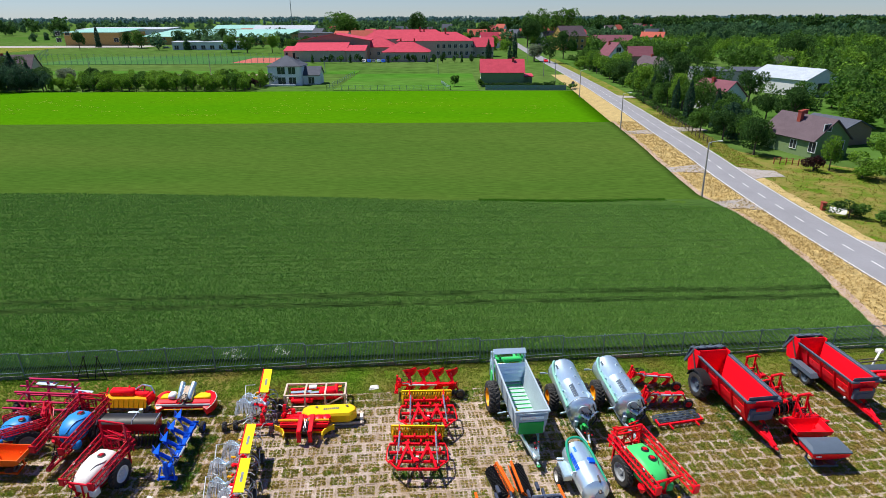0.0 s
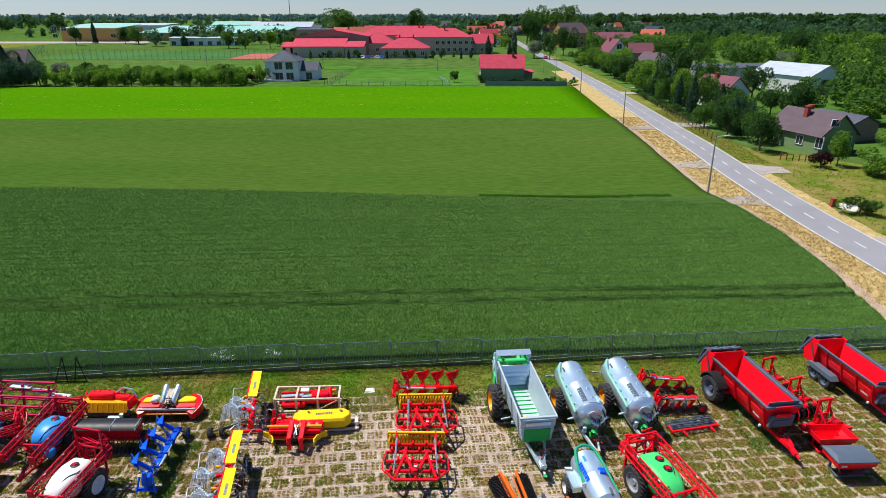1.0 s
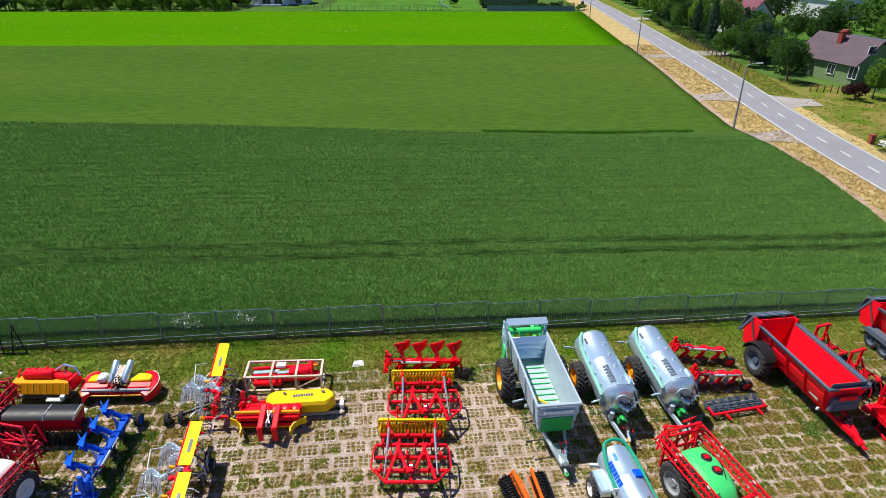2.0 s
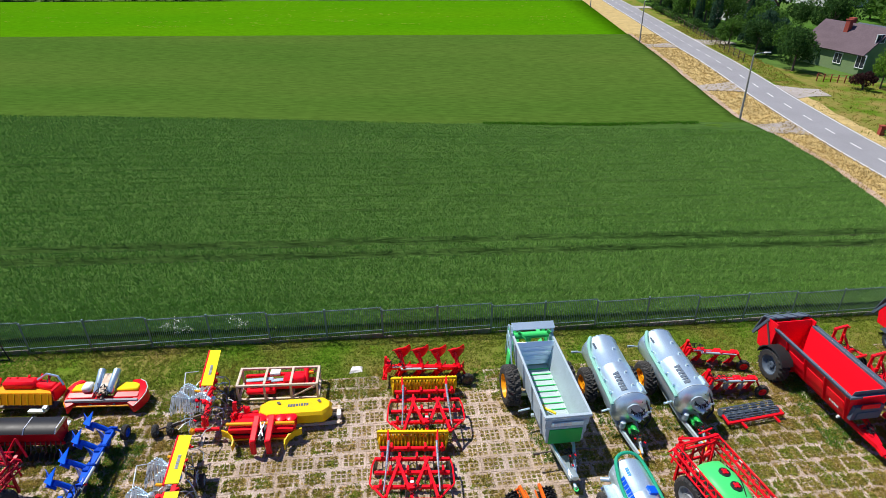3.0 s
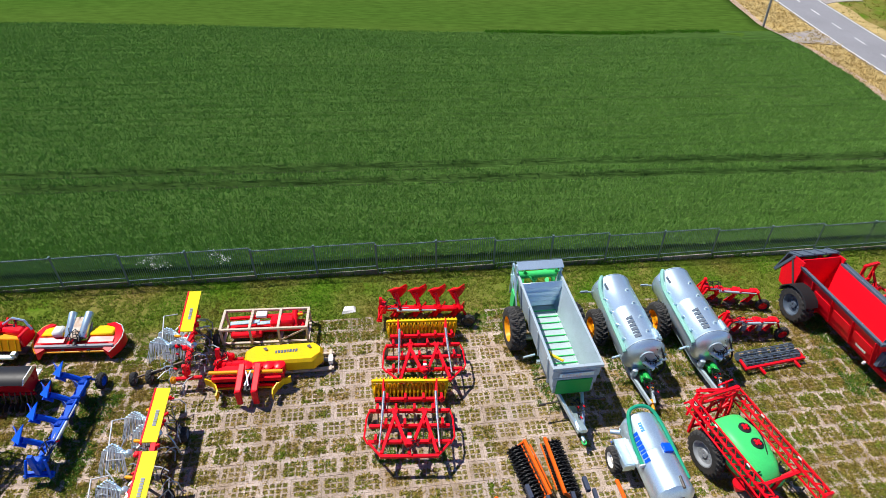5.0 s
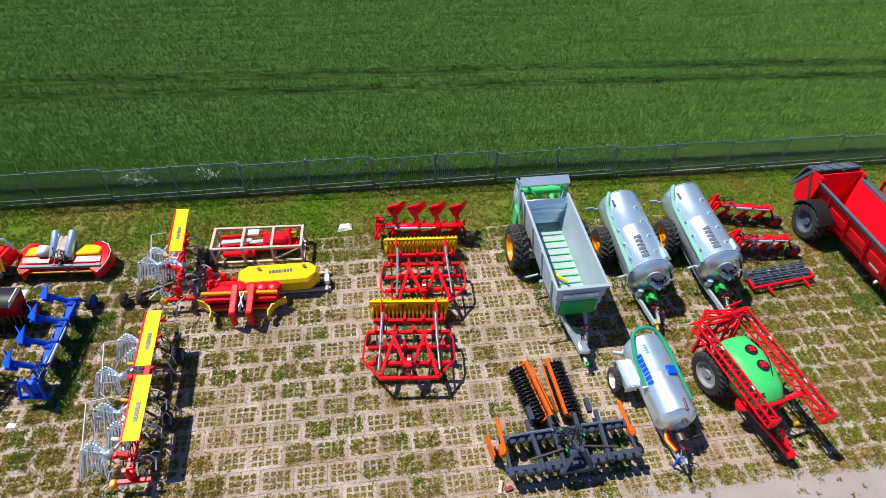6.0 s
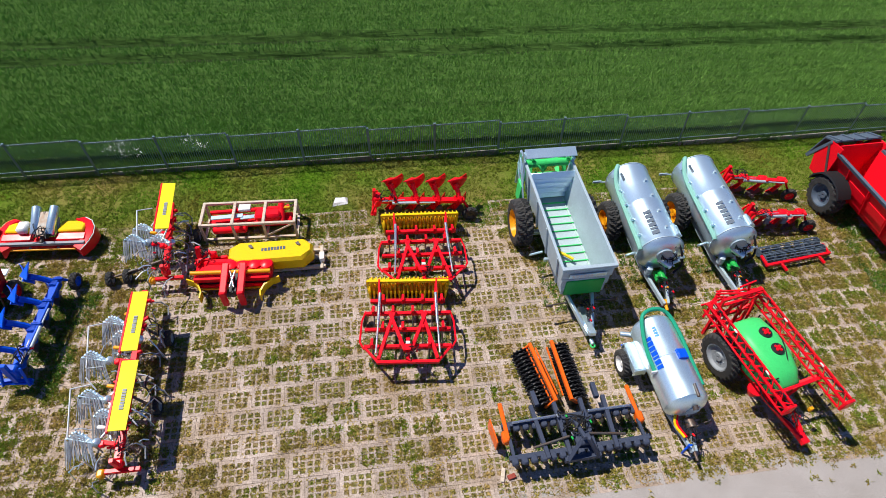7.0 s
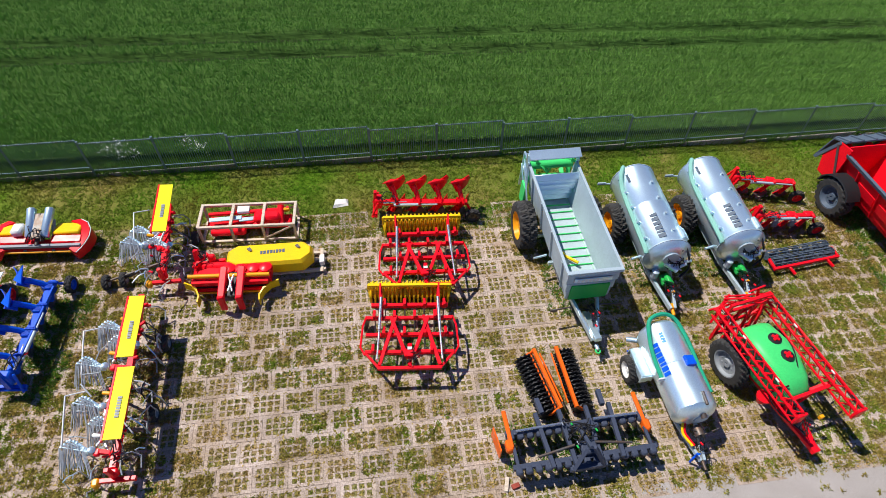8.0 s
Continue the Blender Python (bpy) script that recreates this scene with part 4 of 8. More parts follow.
    part("induction_hopper", Shape().lathe([(0, 0.1), (0.3, 0.24), (0.36, 0.24)], (-0.75, -0.85, 0.75), (0, 0, 1), 16), frame_mat, o)
    part("lamp", Shape().box((0.55, -1.95, 1.05), (0.14, 0.1, 0.16)), AMBER, o)
    hydraulics(o, (0.05, -1.95, 0.9), 10, (0.25, 0.4, 0.15))
    o.matrix_world = m @ Matrix.Scale(size, 4)
    return o


def red_spreader(m, tandem, label):
    o = thing("manure_spreader", label, "spreader", "trailed spreaders")
    L, zt, zb = 5.4, 2.45, 1.1
    y0, y1 = -L / 2, L / 2
    for s in (-1, 1):
        sh = Shape().plate([(s * 0.62, y0, zb), (s * 0.62, y1, zb), (s * 1.02, y1, zt), (s * 1.02, y0, zt)], 0.05)
        for k in range(4):
            y = y0 + 0.1 + k * 1.3
            part("wall_rib", Shape().bar((s * 0.66, y, zb - 0.05), (s * 1.07, y, zt - 0.04), 0.05, 0.16), RED, o)
        for k in range(3):
            y = y0 + 0.75 + k * 1.3
            part("wall_panel", Shape().box((s * 0.86, y, 1.72), (0.04, 1.05, 0.5), ry=s * 16), RED, o)
        part("side_wall", sh, RED, o)
        part("top_rail", Shape().bar((s * 1.06, y0 - 0.05, zt + 0.05), (s * 1.06, y1 - 0.5, zt + 0.05), 0.13, 0.13).plate([(s * 1.13, y0 - 0.05, zt), (s * 1.13, y1 - 0.5, zt), (s * 1.19, y1 - 0.5, zt + 0.16), (s * 1.19, y0 - 0.05, zt + 0.16)], 0.03), SLATE, o, "slate grey top rail")
        for k in range(6):
            part("rail_bolt", Shape().tube((s * 1.06, y0 + 0.2 + k * 0.85, zt + 0.1), (s * 1.06, y0 + 0.2 + k * 0.85, zt + 0.14), 0.025, n=6), CHROME, o)
        marks_on(o, (s * 0.93, y0 + 0.35, 1.45), (0, 1, 0), (s * 0.28, 0, 1), 6, 0.13, WHITE)
    part("floor", Shape().box((0, 0, zb), (1.25, L, 0.06)), DARKRED, o)
    sh = Shape().plate([(-0.64, y0, zb), (0.64, y0, zb), (1.04, y0 - 0.06, zt), (-1.04, y0 - 0.06, zt)], 0.05)
    part("front_wall", sh, RED, o)
    part("front_rail", Shape().box((0, y0 - 0.09, zt + 0.05), (2.25, 0.14, 0.13)).box((0, y0 - 0.02, zt + 0.22), (1.9, 0.03, 0.28), rx=12), SLATE, o, "slate grey front board")
    part("front_box", Shape().box((0, y0 - 0.14, 1.62), (1.5, 0.18, 0.75)).box((0, y0 - 0.22, 1.5), (1.1, 0.12, 0.4)), SLATE, o, "dark front panel")
    part("front_plate", Shape().box((0, y0 - 0.25, 2.02), (0.95, 0.05, 0.24), ch=0.02), RED, o)
    part("front_window", Shape().box((0, y0 - 0.17, zt + 0.06), (1.1, 0.06, 0.10), ch=0.02), RED, o, "red slot in the front board")
    # raised rear gate
    part("rear_gate", Shape().plate([(-1.0, y1 - 0.5, zb), (1.0, y1 - 0.5, zb), (1.0, y1 - 0.3, zt + 0.35), (-1.0, y1 - 0.3, zt + 0.35)], 0.06), RED, o)
    for s in (-1, 1):
        part("rear_cheek", Shape().prism([(y1 - 0.55, zb - 0.1), (y1 + 0.35, zb - 0.1), (y1 + 0.55, 1.7), (y1 + 0.1, zt + 0.3), (y1 - 0.55, zt + 0.35)], 0.07, "x", s * 1.08), RED, o)
        part("gate_ram", Shape().tube((s * 1.16, y1 - 0.6, 1.4), (s * 1.16, y1 + 0.15, 2.6), 0.05), IRON, o)
        part("rear_arm", Shape().bar((s * 1.1, y1 + 0.1, zt + 0.28), (s * 1.1, y1 + 0.85, 1.35), 0.10, 0.14), SLATE, o)
    part("rear_hood", Shape().plate([(-1.1, y1 - 0.1, zt + 0.42), (1.1, y1 - 0.1, zt + 0.42), (1.1, y1 + 0.55, zt + 0.15), (-1.1, y1 + 0.55, zt + 0.15)], 0.06).plate([(-1.1, y1 + 0.55, zt + 0.15), (1.1, y1 + 0.55, zt + 0.15), (1.1, y1 + 0.95, 1.3), (-1.1, y1 + 0.95, 1.3)], 0.05), SLATE, o, "slate grey rear hood")
    for s in (-1, -0.33, 0.33, 1):
        part("hood_rib", Shape().bar((s * 0.95, y1 - 0.1, zt + 0.48), (s * 0.95, y1 + 0.55, zt + 0.21), 0.08).bar((s * 0.95, y1 + 0.58, zt + 0.18), (s * 0.95, y1 + 0.98, 1.3), 0.08), SLATE, o)
    sh = Shape()
    for i in range(2):
        x = -0.5 + i
        sh.tube((x, y1 + 0.2, zb), (x, y1 + 0.2, zt), 0.14, n=10)
        for k in range(10):
            a = k * 0.8
            sh.box((x + 0.3 * math.cos(a), y1 + 0.2 + 0.3 * math.sin(a), zb + 0.1 + k * 0.12), (0.32, 0.06, 0.04), rz=math.degrees(a))
    part("beater", sh, RED, o)
    sh = Shape()
    for s in (-1, 1):
        sh.bar((s * 0.42, y1, 0.92), (s * 0.42, y0, 0.92), 0.12, 0.22)
        sh.bar((s * 0.42, y0, 0.92), (s * 0.1, y0 - 1.3, 0.7), 0.12, 0.2)
    part("chassis", sh.box((0, 1.0, 0.8), (2.0, 0.16, 0.16)), RED, o)
    part("drawbar", Shape().box((0, y0 - 1.0, 0.72), (0.26, 1.5, 0.2), rx=10).box((0, y0 - 1.85, 0.56), (0.12, 0.3, 0.12)), RED, o)
    part("hitch_eye", Shape().path([(0.07 * math.cos(a), y0 - 2.05 + 0.09 * math.sin(a), 0.53) for a in np.linspace(0, 6.28, 12)], 0.03), IRON, o)
    hydraulics(o, (0.0, y0 - 0.6, 0.95), 12, (0.25, 0.35, 0.2))
    for s in (-1, 1):
        if tandem:
            for y in (0.75, 1.75):
                wheel(o, s * 1.05, y, 0.55, 0.42, SLATE, 20)
            part("mudguard", Shape().prism([(0.0, 0.95), (0.25, 1.2), (2.25, 1.2), (2.5, 0.95), (2.45, 0.9), (0.05, 0.9)], 0.55, "x", s * 1.08), SLATE, o, "blue-grey mudguard")
        else:
            wheel(o, s * 1.22, 1.45, 0.88, 0.60, SLATE, 20)
            sh = Shape()
            P = [(1.45 + 1.0 * math.cos(a), 0.88 + 1.0 * math.sin(a)) for a in np.linspace(radians(10), radians(150), 9)]
            ring = []
            for k_, (a, b) in enumerate(P):
                o_ = 1.0 + 0.03 * (k_ % 2)
                ya, zb_ = 1.45 + (a - 1.45) * o_, 0.88 + (b - 0.88) * o_
                yi, zi = 1.45 + (a - 1.45) * 0.95, 0.88 + (b - 0.88) * 0.95
                ring.append([(s * 0.92, ya, zb_), (s * 1.55, ya, zb_), (s * 1.58, yi, zi), (s * 0.92, yi, zi)])
            sh.hull(ring)
            part("mudguard", sh, BLACK, o, "ribbed black mudguard")
        part("side_lamp", Shape().box((s * 0.98, y0 + 0.15, 1.15), (0.12, 0.1, 0.14)), WHITE, o)
    o.matrix_world = m
    return o


def cultivator(m, W=3.0, label="red stubble cultivator with a yellow ring roller"):
    o = thing("cultivator", label, "cultivator", "red cultivators")
    w = W / 2
    for y in (-0.7, 0.05, 0.8):
        part("cross_beam", Shape().bar((-w, y, 0.86), (w, y, 0.86), 0.13, 0.13), RED, o)
    part("rear_beam", Shape().bar((-w * 0.9, 1.35, 0.92), (w * 0.9, 1.35, 0.92), 0.14, 0.14), RED, o)
    for s in (-1, 1):
        part("long_beam", Shape().bar((s * 0.45, 0.8, 1.0), (s * 0.95, -1.3, 0.95), 0.11, 0.12), RED, o)
        part("headstock_arm", Shape().bar((s * 0.10, -1.0, 1.05), (s * 0.62, 0.75, 1.02), 0.11, 0.13), RED, o)
        part("roller_arm", Shape().bar((s * 0.9, 0.8, 0.9), (s * 1.0, 2.3, 0.92), 0.09, 0.13).bar((s * 1.0, 1.3, 0.9), (s * 1.0, 2.3, 1.08), 0.06), RED, o)
        part("ram", Shape().tube((s * 1.02, -1.15, 1.1), (s * 0.98, 0.1, 1.12), 0.035).tube((s * 0.98, 0.1, 1.12), (s * 0.95, 1.55, 1.15), 0.055), CHROME, o)
        part("end_guard", Shape().path([(s * w, 0.9, 0.86), (s * (w + 0.12), 0.5, 0.8), (s * (w + 0.16), -0.4, 0.75), (s * w, -0.8, 0.86)], 0.035), RED, o)
        part("front_brace", Shape().bar((s * w, -0.7, 0.86), (s * 0.95, -1.4, 0.9), 0.08), RED, o)
        part("end_disc", Shape().lathe([(0, 0.27), (0.02, 0.29), (0.03, 0.05)], (s * (w + 0.02), 0.9, 0.32), (s, 0.3, 0), 18), IRON, o)
    part("front_beam", Shape().bar((-1.0, -1.4, 0.92), (1.0, -1.4, 0.92), 0.12, 0.12), RED, o)
    part("headstock", Shape().bar((0, -1.35, 0.9), (0, -0.6, 1.25), 0.13, 0.16).box((0, -0.95, 1.12), (0.2, 0.3, 0.22)), RED, o)
    part("label_plate", Shape().box((0, -0.8, 1.26), (0.14, 0.12, 0.02)), WHITE, o)
    for i, (y, n_) in enumerate(((-0.7, 3), (0.05, 4), (0.8, 4), (1.35, 4))):
        for k in range(n_):
            x = -w * 0.82 + (k + 0.5 * (i % 2)) * (2 * w * 0.82) / max(1, n_ - 0.5)
            t = part("tine", Shape().path([(x, y, 0.82), (x, y + 0.22, 0.72), (x, y + 0.26, 0.45), (x, y + 0.08, 0.2), (x, y - 0.12, 0.06)], 0.03), IRON, o)
            part("tine_clamp", Shape().box((x, y, 0.95), (0.10, 0.16, 0.28)).box((x, y + 0.16, 0.95), (0.09, 0.26, 0.10)), RED, t)
    part("roller_frame", Shape().bar((-w, 2.25, 1.02), (w, 2.25, 1.02), 0.12, 0.12).bar((-w, 2.3, 1.0), (-w, 2.4, 0.42), 0.08, 0.05).bar((w, 2.3, 1.0), (w, 2.4, 0.42), 0.08, 0.05), YELLOW, o, "yellow roller frame")
    sh = Shape().tube((-w, 2.4, 0.42), (w, 2.4, 0.42), 0.2, n=14)
    r_ = part("roller_shaft", sh, YELLOW, o)
    ring = mesh("roller_ring", Shape().lathe([(-0.05, 0.20), (-0.028, 0.42), (0.028, 0.42), (0.05, 0.20)], (0, 0, 0), (1, 0, 0), 22), YELLOW, 30)
    N = 19
    for k in range(N):
        b = new("roller_ring", ring)
        b.parent, b.location = r_, (-w + 0.08 + k * (W - 0.16) / (N - 1), 2.4, 0.42)
        part("scraper", Shape().bar((b.location.x + 0.07, 2.22, 0.98), (b.location.x + 0.07, 2.62, 0.86), 0.05, 0.02), YELLOW, o)
    hydraulics(o, (0.1, -1.0, 1.1), 6, (0.35, 0.3, 0.08))
    o.matrix_world = m @ Matrix.Diagonal((1, 0.86, 1, 1))
    return o


def plough(m, mat, label, n=4, step=0.92, reversible=True, length=None, skimmer=None, wheel_rim=IRON, skew=0.0, reach=0.0, big=1.0):
    """Mounted plough: a beam along x, with bodies to both sides."""
    o = thing("plough", label, "plough", "ploughs")
    L = (n - 1) * step
    x0 = -L / 2 - 0.5
    part("beam", Shape().bar((x0, 0, 0.85), (L / 2 + 0.3, skew, 0.85), 0.15 + 0.06 * (big > 1), 0.17).bar((x0 + 0.3, -0.16, 0.98), (L / 2, skew - 0.16, 0.98), 0.05 * big), mat, o)
    part("headstock", Shape().box((x0 - 0.1, 0, 0.9), (0.28, 0.4, 0.5), ch=0.05).bar((x0 - 0.2, -0.45, 0.5), (x0 - 0.2, 0.45, 0.5), 0.12).bar((x0 - 0.25, 0.0, 0.55), (x0 - 0.2, 0, 1.45), 0.16, 0.12).tube((x0, 0, 0.95), (x0 + 0.7, -0.18, 0.9), 0.06), mat, o)
    part("linkage", Shape().bar((x0 - 0.35, -0.4, 0.45), (x0 - 0.1, -0.3, 1.1), 0.07).bar((x0 - 0.35, 0.4, 0.45), (x0 - 0.1, 0.3, 1.1), 0.07).tube((x0 - 0.3, -0.48, 0.5), (x0 - 0.3, 0.48, 0.5), 0.04), mat, o)
    part("ram", Shape().tube((x0 + 0.1, -0.2, 1.0), (x0 + 1.0, -0.1, 0.97), 0.04), CHROME, o)
    part("trip_ram", Shape().tube((x0 + 0.5, -0.22, 0.92), (x0 + 1.5, skew * 0.4 - 0.22, 0.94), 0.06).tube((x0 + 1.5, skew * 0.4 - 0.22, 0.94), (x0 + 2.2, skew * 0.6 - 0.22, 0.95), 0.03), GALVMATT, o)
    hydraulics(o, (x0 + 0.3, -0.1, 1.1), 6, (0.35, 0.25, 0.15))
    for k in range(n):
        x = -L / 2 + k * step
        y = skew * (k / max(1, n - 1))
        for s in ((1, -1) if reversible else (-1,)):
            zt = 0.85 + s * 0.72
            out = reach if s > 0 else reach * 0.4
            leg = part("plough_leg", Shape().path([(x + 0.08, y, 0.85), (x + 0.06, y + out * 0.45, 0.85 + s * 0.22), (x - 0.02, y + out * 0.8, 0.85 + s * 0.45), (x - 0.08, y + out, 0.85 + s * 0.58)], 0.082 * big, 8).box((x, y, 0.85), (0.26, 0.28, 0.32), ch=0.03).box((x + 0.14, y - 0.1, 1.0), (0.10, 0.34, 0.10), ch=0.02), mat, o)
            y += out
            # curved mouldboard
            rows = []
            for i in range(5):
                t = i / 4
                rows.append([Vector((x - 0.30 * big + 0.62 * t * big, y + 0.05 + 0.34 * t * t * big, zt - s * 0.02)), Vector((x - 0.20 * big + 0.58 * t * big, y + 0.42 * t * t * big, zt - s * 0.20)), Vector((x - 0.10 * big + 0.46 * t * big, y - 0.02 + 0.50 * t * t * big, zt - s * 0.40 * big))])
            sh = Shape()
            back = [[v + Vector((0.0, 0.03, 0.0)) for v in a] for a in rows]
            loop = [[*a, *reversed(b)] for a, b in zip(rows, back)]
            sh.hull(loop)
            part("mouldboard", sh, mat, leg)
            part("share", Shape().plate([(x - 0.42, y - 0.16, zt + s * 0.10), (x + 0.34, y + 0.06, zt + s * 0.14), (x + 0.30, y + 0.22, zt - s * 0.05), (x - 0.10, y + 0.30, zt - s * 0.10)], 0.03), mat if s > 0 else IRON, leg)
            if skimmer:
                part("skimmer", Shape().box((x - 0.38, y, 0.85 + s * 0.45), (0.24, 0.12, 0.3), ch=0.04).bar((x - 0.3, y, 0.85), (x - 0.35, y, 0.85 + s * 0.4), 0.06), skimmer, o)
            y -= out
    wh = wheel(o, 0, 0, 0.32, 0.2, wheel_rim, 14, z=0.34)
    wh.rotation_euler = (0, 0, radians(90))
    wh.location = (L / 2 + 0.55, skew - 0.25, 0.33)
    part("wheel_arm", Shape().bar((L / 2 + 0.25, skew, 0.85), (L / 2 + 0.55, skew - 0.12, 0.36), 0.08), mat, o)
    o.matrix_world = m
    return o


def crate(m):
    o = thing("machine_crate", "timber transport crate holding a new red mower", "crate")
    L, W, H = 3.5, 1.15, 0.86
    for s in (-1, 1):
        for z in (0.06, H):
            part("rail", Shape().bar((-L / 2, s * W / 2, z), (L / 2, s * W / 2, z), 0.10, 0.10), WOOD, o)
        for k in range(4):
            x = -L / 2 + k * L / 3
            part("post", Shape().bar((x, s * W / 2, 0), (x, s * W / 2, H), 0.09, 0.09), WOOD, o)
        part("brace", Shape().bar((L / 6, s * (W / 2 - 0.05), 0.1), (L / 2, s * (W / 2 - 0.05), H - 0.1), 0.03, 0.08), WOOD, o)
    for k in range(4):
        x = -L / 2 + k * L / 3
        for z in (0.05, H + 0.02):
            part("cross_piece", Shape().bar((x, -W / 2 - 0.04, z), (x, W / 2 + 0.04, z), 0.11, 0.08), WOOD, o)
    part("mower_bed", Shape().box((0, 0.1, 0.35), (3.2, 0.55, 0.3), ch=0.08).box((-0.8, -0.25, 0.3), (1.3, 0.4, 0.25), ch=0.1), RED, o, "red packed mower bed")
    part("mower_frame", Shape().box((0.7, 0.0, 0.7), (1.0, 0.5, 0.4), ch=0.1).bar((-1.5, 0.2, 0.75), (1.5, 0.3, 0.8), 0.12).bar((0.2, -0.3, 0.6), (1.5, 0.35, 0.85), 0.1).tube((1.2, -0.3, 0.5), (1.2, 0.4, 0.9), 0.13), RED, o)
    part("cover_strip", Shape().box((-0.85, -0.05, 0.75), (1.2, 0.2, 0.05), rz=4).box((0.2, -0.05, 0.72), (1.1, 0.18, 0.05), rz=6), GALV, o)
    part("packet", Shape().box((-0.2, 0.3, 0.85), (0.45, 0.3, 0.12)), WHITE, o, "white packet")
    part("chain", Shape().box((1.35, 0.25, 0.82), (0.35, 0.12, 0.12)), AMBER, o)
    o.matrix_world = m
    return o


def covered_mower(m):
    o = thing("disc_mower", "disc mower under a yellow cover on a timber pallet", "mower")
    prof = [(-1.55, -0.30), (-1.25, -0.50), (1.15, -0.50), (1.5, -0.15), (1.5, 0.2), (1.2, 0.5), (-1.25, 0.5), (-1.55, 0.25)]
    a = [(x, y, 0.34) for x, y in prof]
    b = [(x * 0.99, y * 0.98, 0.75) for x, y in prof]
    c = [(x * 0.93, y * 0.82, 0.88) for x, y in prof]
    part("cover", Shape().hull([a, b, c]), YELLOW, o, "smooth yellow cover", 25)
    part("pallet", Shape().box((0.25, -0.35, 0.12), (3.3, 0.12, 0.14)).box((0.25, 0.1, 0.12), (3.3, 0.12, 0.14)).box((0.25, 0.45, 0.12), (3.3, 0.12, 0.14)), WOOD, o, "bare timber pallet")
    for k in range(5):
        part("pallet_board", Shape().box((-1.2 + k * 0.74, 0.05, 0.21), (0.12, 1.1, 0.03)), WOOD, o)
    part("end_block", Shape().box((1.78, -0.05, 0.32), (0.18, 0.35, 0.2)), WHITE, o)
    part("cutter_bar", Shape().box((0.1, 0.0, 0.27), (2.8, 0.5, 0.12)), IRON, o)
    for x in (-0.75, 0.95):
        part("lock", Shape().box((x, 0.22, 0.9), (0.12, 0.14, 0.03), rz=30).tube((x + 0.05, 0.15, 0.9), (x + 0.05, 0.15, 0.93), 0.05), IRON, o)
    marks_on(o, (-0.35, -0.05, 0.887), (1, 0.04, 0), (0, 1, 0), 8, 0.15, SLATE)
    o.matrix_world = m
    return o


def red_mower(m):
    o = thing("front_mower", "red and yellow front mower with curved swath boards", "mower", "mowers")
    part("body", Shape().box((0, 0.15, 0.55), (2.7, 0.75, 0.45), ch=0.12).box((0.1, 0.5, 0.6), (2.5, 0.25, 0.5), ch=0.1), RED, o)
    for k in range(4):
        part("hood_bulge", Shape().lathe([(0, 0.24), (0.12, 0.22), (0.17, 0.1)], (-0.1 + k * 0.42, 0.32, 0.72), (0, 0, 1), 16), RED, o)
    part("yellow_bar", Shape().tube((-1.4, -0.1, 0.92), (1.35, -0.1, 0.92), 0.075, n=12), AMBER, o, "yellow cross tube")
    part("front_lip", Shape().bar((-1.3, -0.26, 0.72), (1.3, -0.26, 0.72), 0.10, 0.16).bar((-1.25, -0.32, 0.42), (1.25, -0.32, 0.42), 0.08, 0.12), RED, o)
    # black box added for the dark shade beneath the body
    part("under_guard", Shape().box((0, -0.22, 0.40), (2.4, 0.08, 0.22)), BLACK, o, "black strip added as the shade under the body")
    part("amber_rail", Shape().bar((-1.2, -0.40, 0.36), (1.2, -0.40, 0.36), 0.05, 0.06), AMBER, o, "amber lower rail")
    for s in (-1, 1):
        part("carrier", Shape().box((s * 0.30 + 0.12, -0.45, 0.95), (0.25, 1.25, 0.14), rx=14, ch=0.04).box((s * 0.3 + 0.12, -1.0, 0.55), (0.22, 0.12, 0.75), ch=0.03), RED, o)
        pts = [(s * 1.62, -0.12), (s * 1.36, -0.20), (s * 1.15, -0.42), (s * 1.02, -0.70), (s * 1.04, -0.92)]
        sh = Shape()
        for (a, b), (c, d) in zip(pts, pts[1:]):
            sh.plate([(a, b, 0.30), (c, d, 0.26), (c, d, 0.58), (a, b, 0.64)], 0.05)
        part("swath_board", sh, YELLOW, o, "curved yellow swath board")
    part("drive", Shape().box((0.12, -0.4, 0.75), (0.3, 0.9, 0.25), rx=12).tube((0.1, 0.0, 0.95), (0.14, -0.9, 0.75), 0.05), BLACK, o)
    part("strut", Shape().tube((0.02, -0.2, 1.1), (0.2, -0.8, 0.95), 0.03).tube((0.2, -0.2, 1.1), (0.05, -0.8, 0.95), 0.03), CHROME, o)
    part("mount", Shape().bar((-1.2, 0.4, 0.3), (-1.2, 0.75, 1.35), 0.16).bar((-1.25, 0.7, 0.6), (-0.3, 0.75, 0.75), 0.12).bar((-1.3, 0.3, 0.9), (-0.9, 0.9, 0.95), 0.12).box((-0.75, 0.75, 0.9), (0.25, 0.2, 0.3), ch=0.05), RED, o)
    hydraulics(o, (-1.1, 0.6, 1.0), 6, (0.3, 0.2, 0.15))
    o.matrix_world = m
    return o


